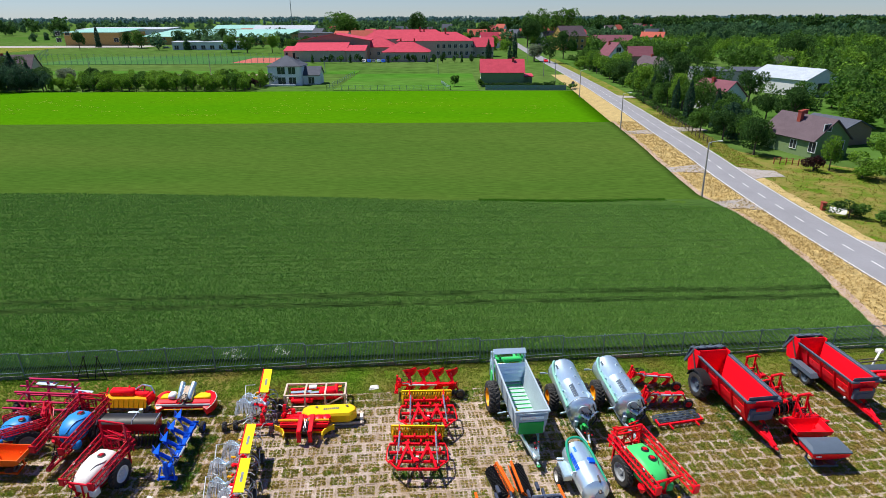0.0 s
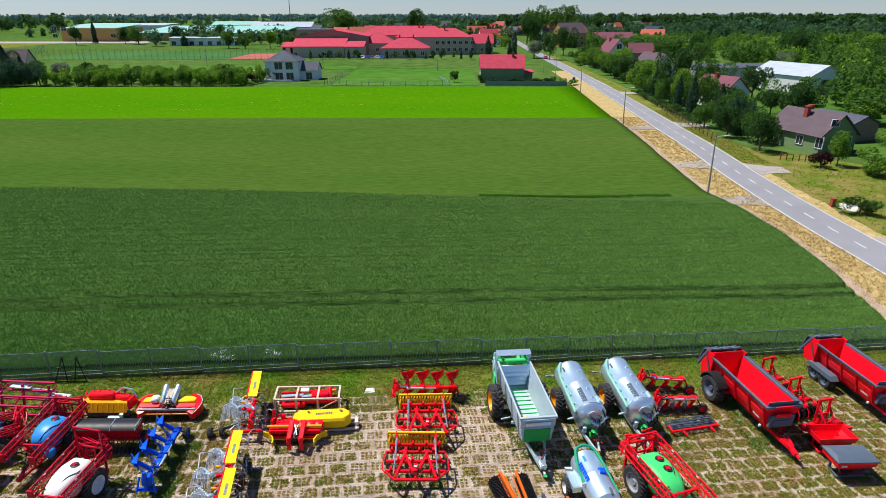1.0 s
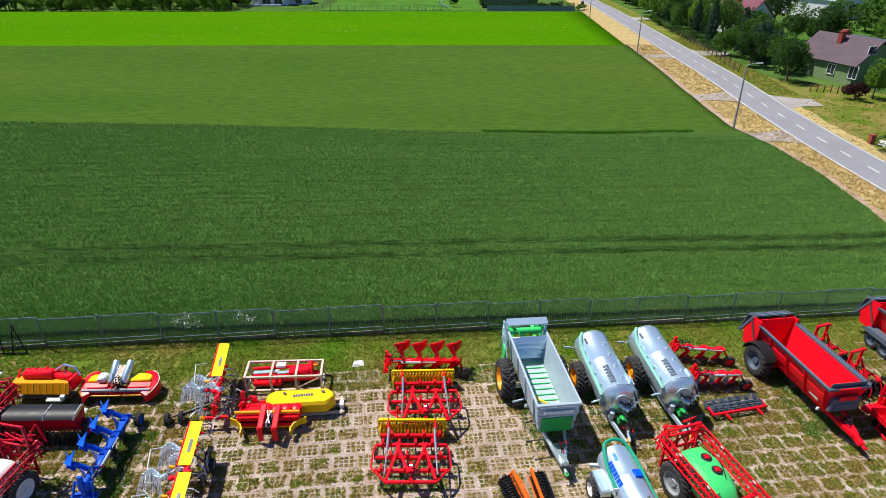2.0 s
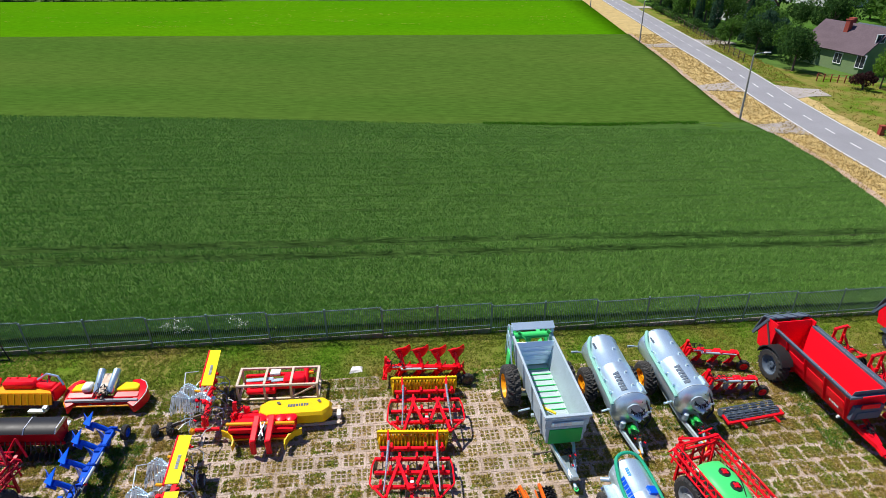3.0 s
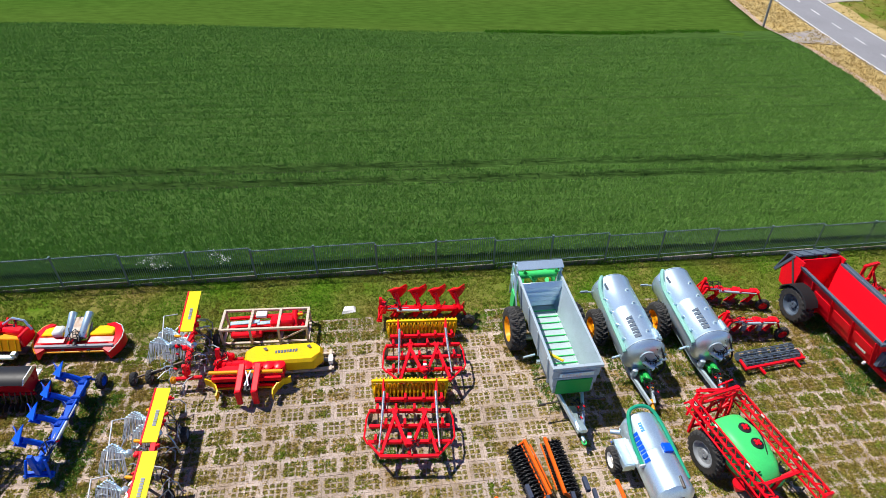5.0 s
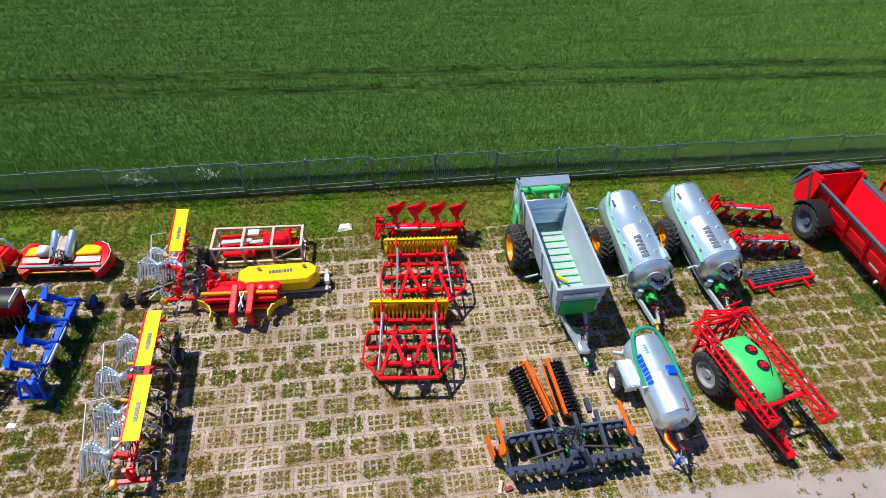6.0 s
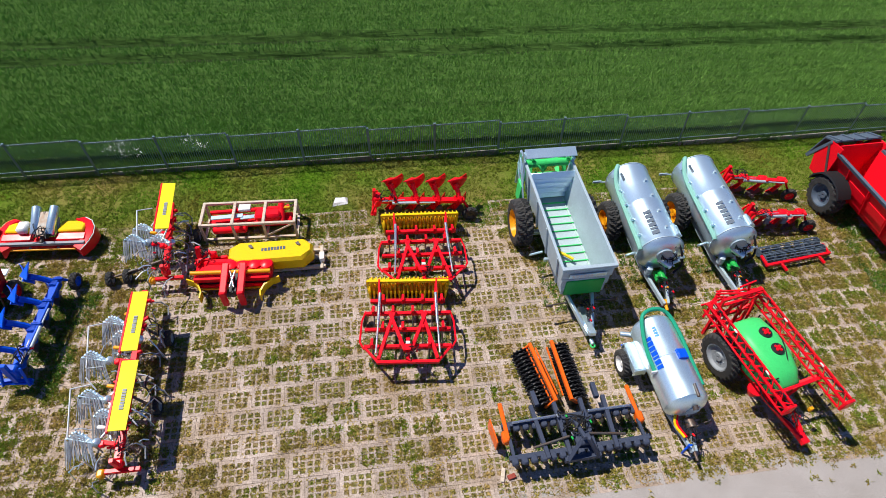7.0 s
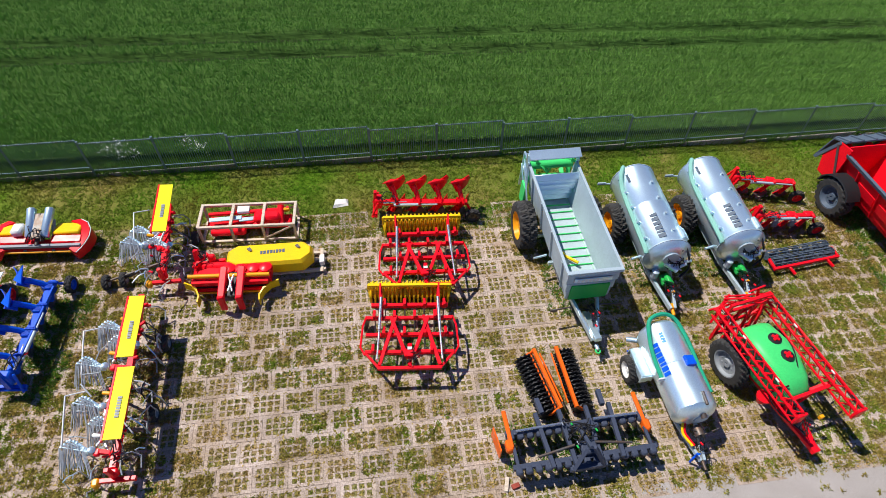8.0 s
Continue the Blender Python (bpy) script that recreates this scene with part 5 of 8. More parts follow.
def tine_bunch(parent, c, seed, wide=0.62):
    """Folded rake arms side by side, each ending in a cap with hanging spring tines."""
    rd = random.Random(seed)
    c = Vector(c)
    hub = part("rotor_hub", Shape().lathe([(-0.13, 0.06), (-0.1, 0.10), (0.1, 0.10), (0.13, 0.05)], c + Vector((0.5, -0.2, 0)), (0.6, 0, 1), 14), GALV, parent)
    for k in range(8):
        t = k / 7 - 0.5
        e = c + Vector((wide * t, 0.22 * math.cos(2.6 * t) - 0.12 * t - 0.1, 0.12 * math.cos(3 * t) + 0.04 * rd.random()))
        part("tine_arm", Shape().tube(e, c + Vector((0.48, -0.2 + 0.05 * t, 0)), 0.014, 0.02, 5).lathe([(-0.03, 0.02), (-0.02, 0.034), (0.02, 0.034), (0.03, 0.02)], e, (0.2, 0.3, 1), 8), GALV, hub)
        tn = Shape()
        for j in range(5):
            b = e + Vector((0.03 * (j - 2), -0.03 * j, -0.02))
            f = 0.16 * t + rd.uniform(-0.04, 0.04)
            tn.path([b, b + Vector((f * 0.3, -0.16, -0.14)), b + Vector((f * 1.3, -0.44 - rd.uniform(0, 0.14), -0.52))], 0.011, 4)
        tagged(part("tine_comb", tn, TINE, hub, "hanging pale steel spring tines"), kind="stuff")
    return hub


def swath_rake(m, boards, label, rotors, length, wheels, folded):
    """Rotary rake folded for transport, its guard boards upright."""
    o = thing("rotary_rake", label, "rake", "rotary rakes")
    part("main_beam", Shape().bar((0, length / 2, 0.95), (0.1, -length / 2, 0.85), 0.18, 0.2), RED, o)
    part("headstock", Shape().box((0.1, -length / 2 - 0.1, 0.8), (0.28, 0.2, 0.26), ch=0.05).bar((-0.45, -length / 2 - 0.2, 0.6), (0.65, -length / 2 - 0.25, 0.6), 0.12).bar((0.1, -length / 2 - 0.15, 0.7), (0.1, -length / 2 - 0.2, 1.3), 0.12), RED, o)
    part("gear_head", Shape().box((-0.4, -length / 2 - 0.25, 0.6), (0.2, 0.25, 0.24), ch=0.05), AMBER, o)
    for i, (y, x) in enumerate(rotors):
        tine_bunch(o, (x, y, 1.05), i)
        part("rotor_arm", Shape().bar((0.05, y - 0.3, 0.95), (x * 0.4, y - 0.2, 1.0), 0.12, 0.14).box((x * 0.35, y - 0.25, 1.0), (0.18, 0.20, 0.16), ch=0.04), RED, o)
        part("gear_case", Shape().box((x * 0.3 - 0.12, y + 0.22, 1.08), (0.26, 0.11, 0.11), ch=0.03, rz=-15), WHITE if i % 2 else AMBER, o)
        part("swing_arm", Shape().tube((x * 0.35, y - 0.1, 1.12), (0.1, y + 0.55, 1.2), 0.035), CHROME, o)
    for y0, y1, x, z, tl in boards:
        b = part("guard_board", Shape().plate([(x - 0.23, y0, z + tl * 0.6), (x + 0.22, y0, z), (x + 0.22, y1, z), (x - 0.23, y1, z + tl * 0.6)], 0.035), LEMON, o, "lemon yellow guard board")
        part("board_frame", Shape().bar((x - 0.27, y0 - 0.03, z - 0.04 + tl * 0.6), (x - 0.27, y1 + 0.03, z - 0.04 + tl * 0.6), 0.06, 0.10).bar((x - 0.3, (y0 + y1) / 2, z), (0.05, (y0 + y1) / 2, 0.95), 0.09), RED, b)
        marks_on(b, (x + 0.06, min(y0, y1) + abs(y1 - y0) * 0.28, z + 0.03 + tl * 0.25), (0, 1, 0), (-1, 0, tl), 8, 0.11, GREY)
    sh = Shape()
    for x, y in folded:
        sh.tube((x, y - 0.9, 1.0), (x - 0.12, y + 0.5, 1.25), 0.025)
        sh.tube((x, y - 0.9, 1.0), (x + 0.5, y - 0.85, 0.9), 0.02)
        sh.tube((x - 0.12, y + 0.5, 1.25), (x + 0.4, y + 0.6, 1.2), 0.02)
    part("guard_tube", sh, TINE, o)
    rd = random.Random(int(length * 10))
    for k in range(int(length * 6)):
        y, x, z = -length / 2 - 0.4 + k / 6, rd.choice((rd.uniform(-1.0, -0.2), rd.uniform(0.25, 0.75))), rd.uniform(0.5, 1.0)
        d = Vector((rd.uniform(-0.5, 0.5), rd.uniform(-0.5, 0.5), 0))
        part("bent_tube", Shape().path([(x, y, z), (x + d.x * 0.5, y + d.y * 0.5, z + 0.12), (x + d.x, y + d.y, z + 0.05), (x + d.x * 1.1, y + d.y * 1.1, max(0.1, z - 0.45))], 0.022), rd.choice((TINE, GALV, TINE, BLACK, GREY)), o)
    for k in range(int(length * 4)):
        y = -length / 2 + (k + 0.5) / 4
        part("linkage_piece", Shape().box((rd.uniform(-0.35, 0.3), y, rd.uniform(0.8, 1.1)), (rd.uniform(0.10, 0.30), rd.uniform(0.04, 0.09), rd.uniform(0.04, 0.09)), rz=rd.uniform(-60, 60), ch=0.012), rd.choice((RED, RED, RED, GALV, BLACK, DARKRED)), o)
    for x, y in wheels:
        wheel(o, x, y, 0.27, 0.2, GREY, 14)
        part("axle_arm", Shape().bar((x - 0.12, y, 0.27), (0.05, y + 0.2, 0.8), 0.07), IRON, o)
    for k in range(6):
        y = -length / 2 + 0.4 + k * (length - 0.8) / 5
        part("frame_loop", Shape().path([(0.15, y, 0.8), (0.45, y + 0.08, 0.7), (0.62, y + 0.05, 0.45), (0.66, y - 0.3, 0.4)], 0.022), GREY, o)
        part("bracket", Shape().box((0.18, y, 0.95), (0.14, 0.10, 0.14), ch=0.03, rz=15), RED if k % 2 else DARKRED, o)
    hydraulics(o, (0.15, -length / 2 + 0.5, 1.0), 8, (0.3, 0.6, 0.15))
    o.matrix_world = m
    return o


def drum_mower(m):
    o = thing("mower_conditioner", "red and yellow mower with two upright steel drums", "mower", "mowers")
    part("bed", Shape().box((0, -0.3, 0.45), (3.1, 0.45, 0.35), ch=0.1), RED, o)
    for s in (-1, 1):
        part("hood", Shape().box((s * 0.92, 0.20, 0.76), (0.95, 0.58, 0.2), ch=0.06, rx=-6).box((s * 0.92, 0.02, 0.84), (0.7, 0.06, 0.08)), YELLOW, o, "yellow hood")
        part("apron", Shape().box((s * 0.95, -0.22, 0.66), (1.1, 0.35, 0.2), ch=0.06, rx=12), RED, o)
        arc = [(1.25, 0.60), (1.50, 0.48), (1.66, 0.20), (1.68, -0.10), (1.60, -0.40), (1.48, -0.62), (1.36, -0.78)]
        inner, outer = [], []
        for k, (ax, ay) in enumerate(arc):
            top = 0.92 - 0.05 * k
            inner.append((ax, ay, top))
            outer.append([(s * (ax - 0.24), ay * 0.8, top), (s * ax, ay, top - 0.05), (s * (ax + 0.05), ay * 1.02, 0.22), (s * (ax - 0.02), ay, 0.22), (s * (ax - 0.28), ay * 0.78, top - 0.05)])
        part("end_board", Shape().hull(outer), RED, o, "curved red end shield")
        part("drum", Shape().lathe([(0, 0.14), (0.03, 0.16), (1.1, 0.16), (1.14, 0.1)], (s * 0.26, -0.25, 0.85), (0.06 * s, 0.95, 0.42), 20), GALV, o)
        part("end_rim", Shape().path([(s * (ax + 0.04), ay, az - 0.06) for ax, ay, az in inner], 0.018), AMBER if s < 0 else WHITE, o, "pale rim strip")
    part("drive", Shape().box((0, 0.15, 0.95), (0.32, 1.0, 0.3), rx=18).tube((0, -0.5, 0.7), (0, 0.6, 1.2), 0.07), IRON, o)
    part("frame", Shape().bar((-1.5, -0.5, 0.65), (1.5, -0.5, 0.65), 0.12).bar((-0.5, -0.6, 0.4), (-0.4, 0.5, 1.0), 0.09).bar((0.5, -0.6, 0.4), (0.4, 0.5, 1.0), 0.09), GREY, o)
    part("white_case", Shape().box((-0.75, 0.1, 0.9), (0.4, 0.5, 0.3), ch=0.1), WHITE, o, "white gearbox cover")
    part("amber_strip", Shape().tube((-1.3, -0.62, 0.45), (1.3, -0.62, 0.45), 0.04), AMBER, o)
    hydraulics(o, (0, -0.2, 0.95), 8, (0.35, 0.4, 0.15))
    o.matrix_world = m
    return o


def disc_rollers(m):
    """A pair of spiked rollers with an orange frame each, set in a V."""
    for x, y_, rz in ((-0.82, -0.22, 17.3), (0.38, 0.0, 10.2)):
        o = thing("packer_roller", "orange framed packer roller with black spiked rings on the paving", "roller", "orange rollers")
        s = 1 if x > 0 else -1
        part("frame", Shape().bar((-0.30 * s, -1.15, 0.72), (-0.30 * s, 1.15, 0.72), 0.11, 0.13).bar((-0.30 * s, -1.1, 0.7), (0, -1.12, 0.36), 0.06, 0.12).bar((-0.30 * s, 1.1, 0.7), (0, 1.12, 0.36), 0.06, 0.12).bar((-0.48 * s, -0.9, 0.6), (-0.48 * s, 1.0, 0.6), 0.05), ORANGE, o)
        sf = part("shaft", Shape().tube((0, -1.1, 0.34), (0, 1.1, 0.34), 0.10), BLACK, o)
        for k in range(15):
            y = -1.05 + k * 0.15
            sh = Shape()
            for j in range(14):
                a = 2 * math.pi * j / 14 + k * 0.15
                sh.box((0.30 * math.cos(a), y + 0.02 * (j % 2), 0.34 + 0.30 * math.sin(a)), (0.10, 0.045, 0.06), ry=-math.degrees(a))
            sh.lathe([(y - 0.02, 0.25), (y - 0.02, 0.29), (y + 0.02, 0.29), (y + 0.02, 0.25)], (0, 0, 0.34), (0, 1, 0), 18)
            part("ring", sh, BLACK, sf)
        part("scraper_bar", Shape().bar((-0.2 * s, -1.1, 0.55), (-0.2 * s, 1.1, 0.55), 0.05), ORANGE, o)
        o.matrix_world = m @ pose(x, y_, 0, 0, 0, rz) @ Matrix.Diagonal((1, 0.93, 1, 1))


def disc_harrow(m):
    o = thing("disc_harrow", "slate grey mounted disc harrow with orange end plates", "disc harrow")
    W = 4.3
    disc = mesh("disc", Shape().lathe([(0.0, 0.05), (0.0, 0.12), (0.04, 0.22), (0.05, 0.225), (0.06, 0.22), (0.02, 0.12), (0.02, 0.05)], (0, 0, 0), (1, 0.3, 0), 20), DISC, 35)
    for row, y in enumerate((0.50, -0.50)):
        part("beam", Shape().bar((-W / 2, y, 0.80), (W / 2, y, 0.80), 0.14, 0.14), NAVY, o)
        for k in range(15):
            x = -W / 2 + 0.15 + k * (W - 0.3) / 14
            ap = part("disc_arm", Shape().box((x, y - 0.10, 0.80), (0.20, 0.24, 0.18), ch=0.04).bar((x, y - 0.05, 0.72), (x + 0.03, y - 0.02, 0.36), 0.05, 0.08), NAVY, o)
            d = new("disc", disc)
            d.parent, d.location = ap, (x + 0.05, y + 0.05, 0.27)
            d.rotation_euler = (0, 0, radians(15 if row else 165))
    for x in (-1.15, -0.42, 0.42, 1.15):
        part("long_beam", Shape().bar((x, 0.95, 0.92), (x * 0.9, -0.7, 0.92), 0.12, 0.14), NAVY, o)
    for s in (-1, 1):
        part("end_plate", Shape().box((s * 2.05, 0.62, 0.86), (0.13, 1.15, 0.10), ch=0.03).box((s * 2.1, 0.15, 0.75), (0.22, 0.35, 0.30), ch=0.05), ORANGE, o, "orange end plate")
        part("side_beam", Shape().bar((s * 2.0, 0.1, 0.82), (s * 2.0, -0.62, 0.82), 0.09), NAVY, o)
        part("roller_arm", Shape().bar((s * 0.95, 0.9, 0.95), (s * 0.98, 1.4, 0.9), 0.14, 0.16), NAVY, o)
        part("ram", Shape().tube((s * 0.5, 0.5, 1.0), (s * 1.85, 0.48, 0.98), 0.04), CHROME, o)
        part("wing_ram", Shape().tube((s * 0.3, -0.2, 1.05), (s * 1.4, -0.35, 0.98), 0.04), IRON, o)
    part("headstock", Shape().bar((-0.45, -0.8, 0.8), (-0.1, -0.5, 1.5), 0.11).bar((0.45, -0.8, 0.8), (0.1, -0.5, 1.5), 0.11).bar((0, -0.5, 1.5), (0, 0.3, 1.0), 0.10).box((0, -0.75, 0.75), (1.1, 0.16, 0.2)).box((0.1, -0.3, 0.95), (0.5, 0.4, 0.25), ch=0.05), NAVY, o)
    part("guard", Shape().plate([(-2.45, 0.75, 0.3), (-2.35, 0.05, 0.2), (-2.35, 0.05, 0.75), (-2.45, 0.75, 0.85)], 0.04), ORANGE, o, "loose orange side guard")
    hydraulics(o, (0.1, 0.1, 1.05), 14, (0.6, 0.4, 0.12), (GREEN, IRON, CHROME, YELLOW))
    o.matrix_world = m
    return o


def cage_roller(m):
    o = thing("cage_roller", "dark bar roller on a red frame on the grass pavers", "roller")
    part("frame", Shape().bar((-1.45, -0.25, 0.30), (1.45, -0.25, 0.30), 0.10, 0.12).bar((-1.4, -0.25, 0.3), (-1.4, 0.2, 0.35), 0.09).bar((1.4, -0.25, 0.3), (1.4, 0.2, 0.35), 0.09).bar((-0.8, -0.25, 0.3), (-0.7, -0.6, 0.2), 0.09).bar((0.9, -0.25, 0.3), (1.0, -0.6, 0.2), 0.09), RED, o)
    for j, y in enumerate((0.05, 0.42)):
        sh = Shape()
        cage = part("cage_axle", Shape().tube((-1.38, y, 0.28), (1.38, y, 0.28), 0.03), SLATE, o)
        for k in range(10):
            a = 2 * math.pi * k / 10
            part("bar", Shape().bar((-1.35, y + 0.18 * math.cos(a), 0.28 + 0.18 * math.sin(a)), (1.35, y + 0.18 * math.cos(a + 0.5), 0.28 + 0.18 * math.sin(a + 0.5)), 0.03), SLATE, cage)
        for k in range(7):
            part("cage_ring", Shape().lathe([(-0.01, 0.1), (-0.01, 0.17), (0.01, 0.17), (0.01, 0.1)], (-1.35 + k * 0.45, y, 0.28), (1, 0, 0), 14), SLATE, cage)
    o.matrix_world = m
    return o


def seed_drill(m):
    o = thing("seed_drill", "dark red seed drill with a black hopper lid", "seed drill")
    part("hopper", Shape().prism([(-0.45, 1.35), (0.45, 1.35), (0.25, 0.75), (-0.25, 0.75)], 3.0, "x"), DARKRED, o)
    part("lid", Shape().prism([(-0.47, 1.36), (-0.3, 1.5), (0.3, 1.5), (0.47, 1.36)], 3.0, "x"), BLACK, o, "glossy black curved lid")
    for x in (-1.5, 0.3, 1.5):
        part("lid_strap", Shape().prism([(-0.49, 1.36), (-0.31, 1.52), (0.31, 1.52), (0.49, 1.36)], 0.04, "x", x), CHROME, o)
    part("frame", Shape().bar((-1.6, -0.2, 0.62), (1.6, -0.2, 0.62), 0.12).bar((-1.6, 0.3, 0.62), (1.6, 0.3, 0.62), 0.12).bar((0, -0.9, 0.5), (0, -0.2, 0.6), 0.14).bar((-0.4, -0.8, 0.5), (0, -0.5, 1.2), 0.08).bar((0.4, -0.8, 0.5), (0, -0.5, 1.2), 0.08), DARKRED, o)
    for k in range(16):
        x = -1.45 + k * 0.193
        part("coulter", Shape().tube((x, -0.25, 0.75), (x, -0.45, 0.2), 0.025).lathe([(0, 0.05), (0, 0.17), (0.02, 0.17), (0.02, 0.05)], (x, -0.5, 0.18), (1, 0, 0), 12), IRON, o)
    for s in (-1, 1):
        wheel(o, s * 1.62, 0.1, 0.42, 0.24, RED, 16)
    part("step", Shape().box((0, 0.75, 0.7), (2.6, 0.3, 0.04)), GALVMATT, o)
    o.matrix_world = m
    return o


def hopper_spreader(m, mat, cover, label):
    o = thing("fertiliser_spreader", label, "spreader", "hopper spreaders")
    top = [(-1.05, -0.6, 1.15), (1.05, -0.6, 1.15), (1.05, 0.6, 1.15), (-1.05, 0.6, 1.15)]
    mid = [(-1.0, -0.55, 0.85), (1.0, -0.55, 0.85), (1.0, 0.55, 0.85), (-1.0, 0.55, 0.85)]
    low = [(-0.35, -0.2, 0.4), (0.35, -0.2, 0.4), (0.35, 0.2, 0.4), (-0.35, 0.2, 0.4)]
    sh = Shape()
    if cover:
        sh.hull([low, mid, top])
    else:
        inn = [(x * 0.96, y * 0.94, z) for x, y, z in top]
        sh.hull([low, mid, top, inn, [(x * 0.94, y * 0.9, z + 0.02) for x, y, z in mid], [(x * 0.85, y * 0.8, z + 0.06) for x, y, z in low]])
    part("hopper", sh, mat, o)
    if cover:
        part("cover", Shape().hull([[(x * 1.03, y * 1.05, z) for x, y, z in top], [(x * 1.03, y * 1.05, z + 0.06) for x, y, z in top], [(x * 0.88, y * 0.5, z + 0.20) for x, y, z in top]]), SLATE, o, "grey tarpaulin cover")
        marks_on(o, (-0.85, -0.62, 0.92), (1, 0, 0), (0, 0.1, 1), 4, 0.1, WHITE)
    part("frame", Shape().bar((-0.6, 0.3, 0.12), (-0.6, 0.3, 0.9), 0.08).bar((0.6, 0.3, 0.12), (0.6, 0.3, 0.9), 0.08).bar((-0.7, -0.4, 0.14), (-0.6, 0.4, 0.14), 0.08).bar((0.7, -0.4, 0.14), (0.6, 0.4, 0.14), 0.08).bar((-0.7, -0.4, 0.2), (0.7, -0.4, 0.2), 0.09), SLATE if cover else mat, o)
    for s in (-1, 1):
        part("spinning_disc", Shape().lathe([(0, 0.03), (0, 0.27), (0.03, 0.27), (0.04, 0.06)], (s * 0.36, -0.25, 0.3), (0, 0, 1), 18), IRON, o)
        part("strut", Shape().bar((s * 0.9, -0.5, 0.85), (s * 0.5, -0.3, 0.25), 0.05), SLATE, o)
    o.matrix_world = m
    return o


def power_harrow(m, label, kind_):
    """Red mounted soil tool with an upright headstock and a packer."""
    o = thing("power_harrow", label, "harrow", "red harrows")
    part("trough", Shape().box((0, 0, 0.5), (2.6, 0.42, 0.25), ch=0.06), RED, o)
    for t in (-1, 1):
        part("headstock_post", Shape().bar((t * 0.4, 0.1, 0.6), (t * 0.35, 0.15, 2.05), 0.12), RED, o)
        part("headstock_brace", Shape().bar((t * 0.35, 0.1, 1.6), (t * 0.3, -0.6, 0.8), 0.09), RED, o)
    part("headstock_top", Shape().bar((-0.45, 0.15, 2.05), (0.45, 0.15, 2.05), 0.12), RED, o)
    part("headstock_rail", Shape().bar((-0.4, 0.1, 1.15), (0.4, 0.1, 1.15), 0.09), RED, o)
    part("top_link", Shape().bar((0.4, 0.18, 1.98), (0.9, 0.3, 1.75), 0.10), RED, o)
    part("gearbox", Shape().box((0, 0, 0.75), (0.4, 0.4, 0.3), ch=0.06).box((0.0, -0.3, 0.95), (0.25, 0.3, 0.2)), RED, o)
    sh = Shape().tube((-1.25, -0.75, 0.28), (1.25, -0.75, 0.28), 0.17, n=14)
    pk = part("packer", sh, BLACK, o)
    for k in range(13):
        part("packer_ring", Shape().lathe([(-0.02, 0.15), (-0.02, 0.26), (0.02, 0.26), (0.02, 0.15)], (-1.2 + k * 0.2, -0.75, 0.28), (1, 0, 0), 16), BLACK, pk)
    for k in range(10):
        x = -1.15 + k * 0.255
        part("tine", Shape().bar((x, 0.05, 0.4), (x + 0.05, 0.05, 0.08), 0.04, 0.06), IRON, o)
    part("rear_beam", Shape().bar((-1.3, -0.75, 0.68), (1.3, -0.75, 0.68), 0.1).bar((-1.25, 0, 0.55), (-1.25, -0.8, 0.6), 0.09).bar((1.25, 0, 0.55), (1.25, -0.8, 0.6), 0.09), RED, o)
    if kind_:
        for k in range(7):
            part("coulter", Shape().path([(-1.1 + k * 0.36, -0.9, 0.9), (-1.1 + k * 0.36, -1.15, 0.6), (-1.1 + k * 0.36, -1.2, 0.2)], 0.025).box((-1.1 + k * 0.36, -0.85, 0.85), (0.14, 0.2, 0.16)), RED if k % 2 else BLACK, o)
    hydraulics(o, (0, -0.2, 1.0), 8, (0.6, 0.35, 0.15))
    o.matrix_world = m
    return o


def pink_header(m):
    o = thing("folding_cultivator", "faded magenta folded implement with stacked tubes and grey plates", "cultivator")
    for k, (y, z, l) in enumerate(((0.8, 2.2, 2.6), (0.55, 1.75, 3.2), (0.3, 1.45, 3.4), (0.6, 1.15, 3.6), (0.0, 0.95, 3.6), (-0.5, 0.8, 3.2), (0.9, 0.7, 3.4))):
        part("tube", Shape().bar((-l / 2 - 0.1 * k, y, z), (l / 2 - 0.1 * k, y, z + 0.05), 0.11, 0.10), PINK, o)
        part("stay", Shape().bar((-l / 2 + 0.2, y, z), (-l / 2 + 0.6, y - 0.25, z - 0.4), 0.05).bar((l / 2 - 0.4, y, z), (l / 2 - 0.7, y - 0.2, z - 0.4), 0.05), GREY if k % 2 else PINK, o)
    for x in (-1.3, -0.2, 1.1):
        part("stand", Shape().bar((x, 0.3, 0.1), (x, 0.6, 2.2), 0.10).bar((x - 0.3, 0.0, 0.9), (x + 0.3, 0.7, 2.1), 0.07).bar((x, -0.6, 0.2), (x, 0.2, 1.0), 0.09), PINK, o)
    for k in range(3):
        part("plate", Shape().box((-0.3 + k * 0.9, 0.65, 2.0 - 0.3 * k), (1.0, 0.35, 0.04), ry=3), GALVMATT, o)
    part("mast", Shape().bar((1.5, -0.3, 0.5), (1.7, 0.2, 1.9), 0.12).bar((1.2, -0.4, 1.0), (2.0, 0.1, 1.7), 0.09).bar((1.9, -0.2, 0.5), (1.75, 0.1, 1.9), 0.10), PINK, o)
    for s in (-1, 1):
        wheel(o, s * 1.7, 0.1, 0.42, 0.3, IRON, 14)
    hydraulics(o, (1.5, 0, 1.3), 8, (0.5, 0.4, 0.3))
    o.matrix_world = m
    return o


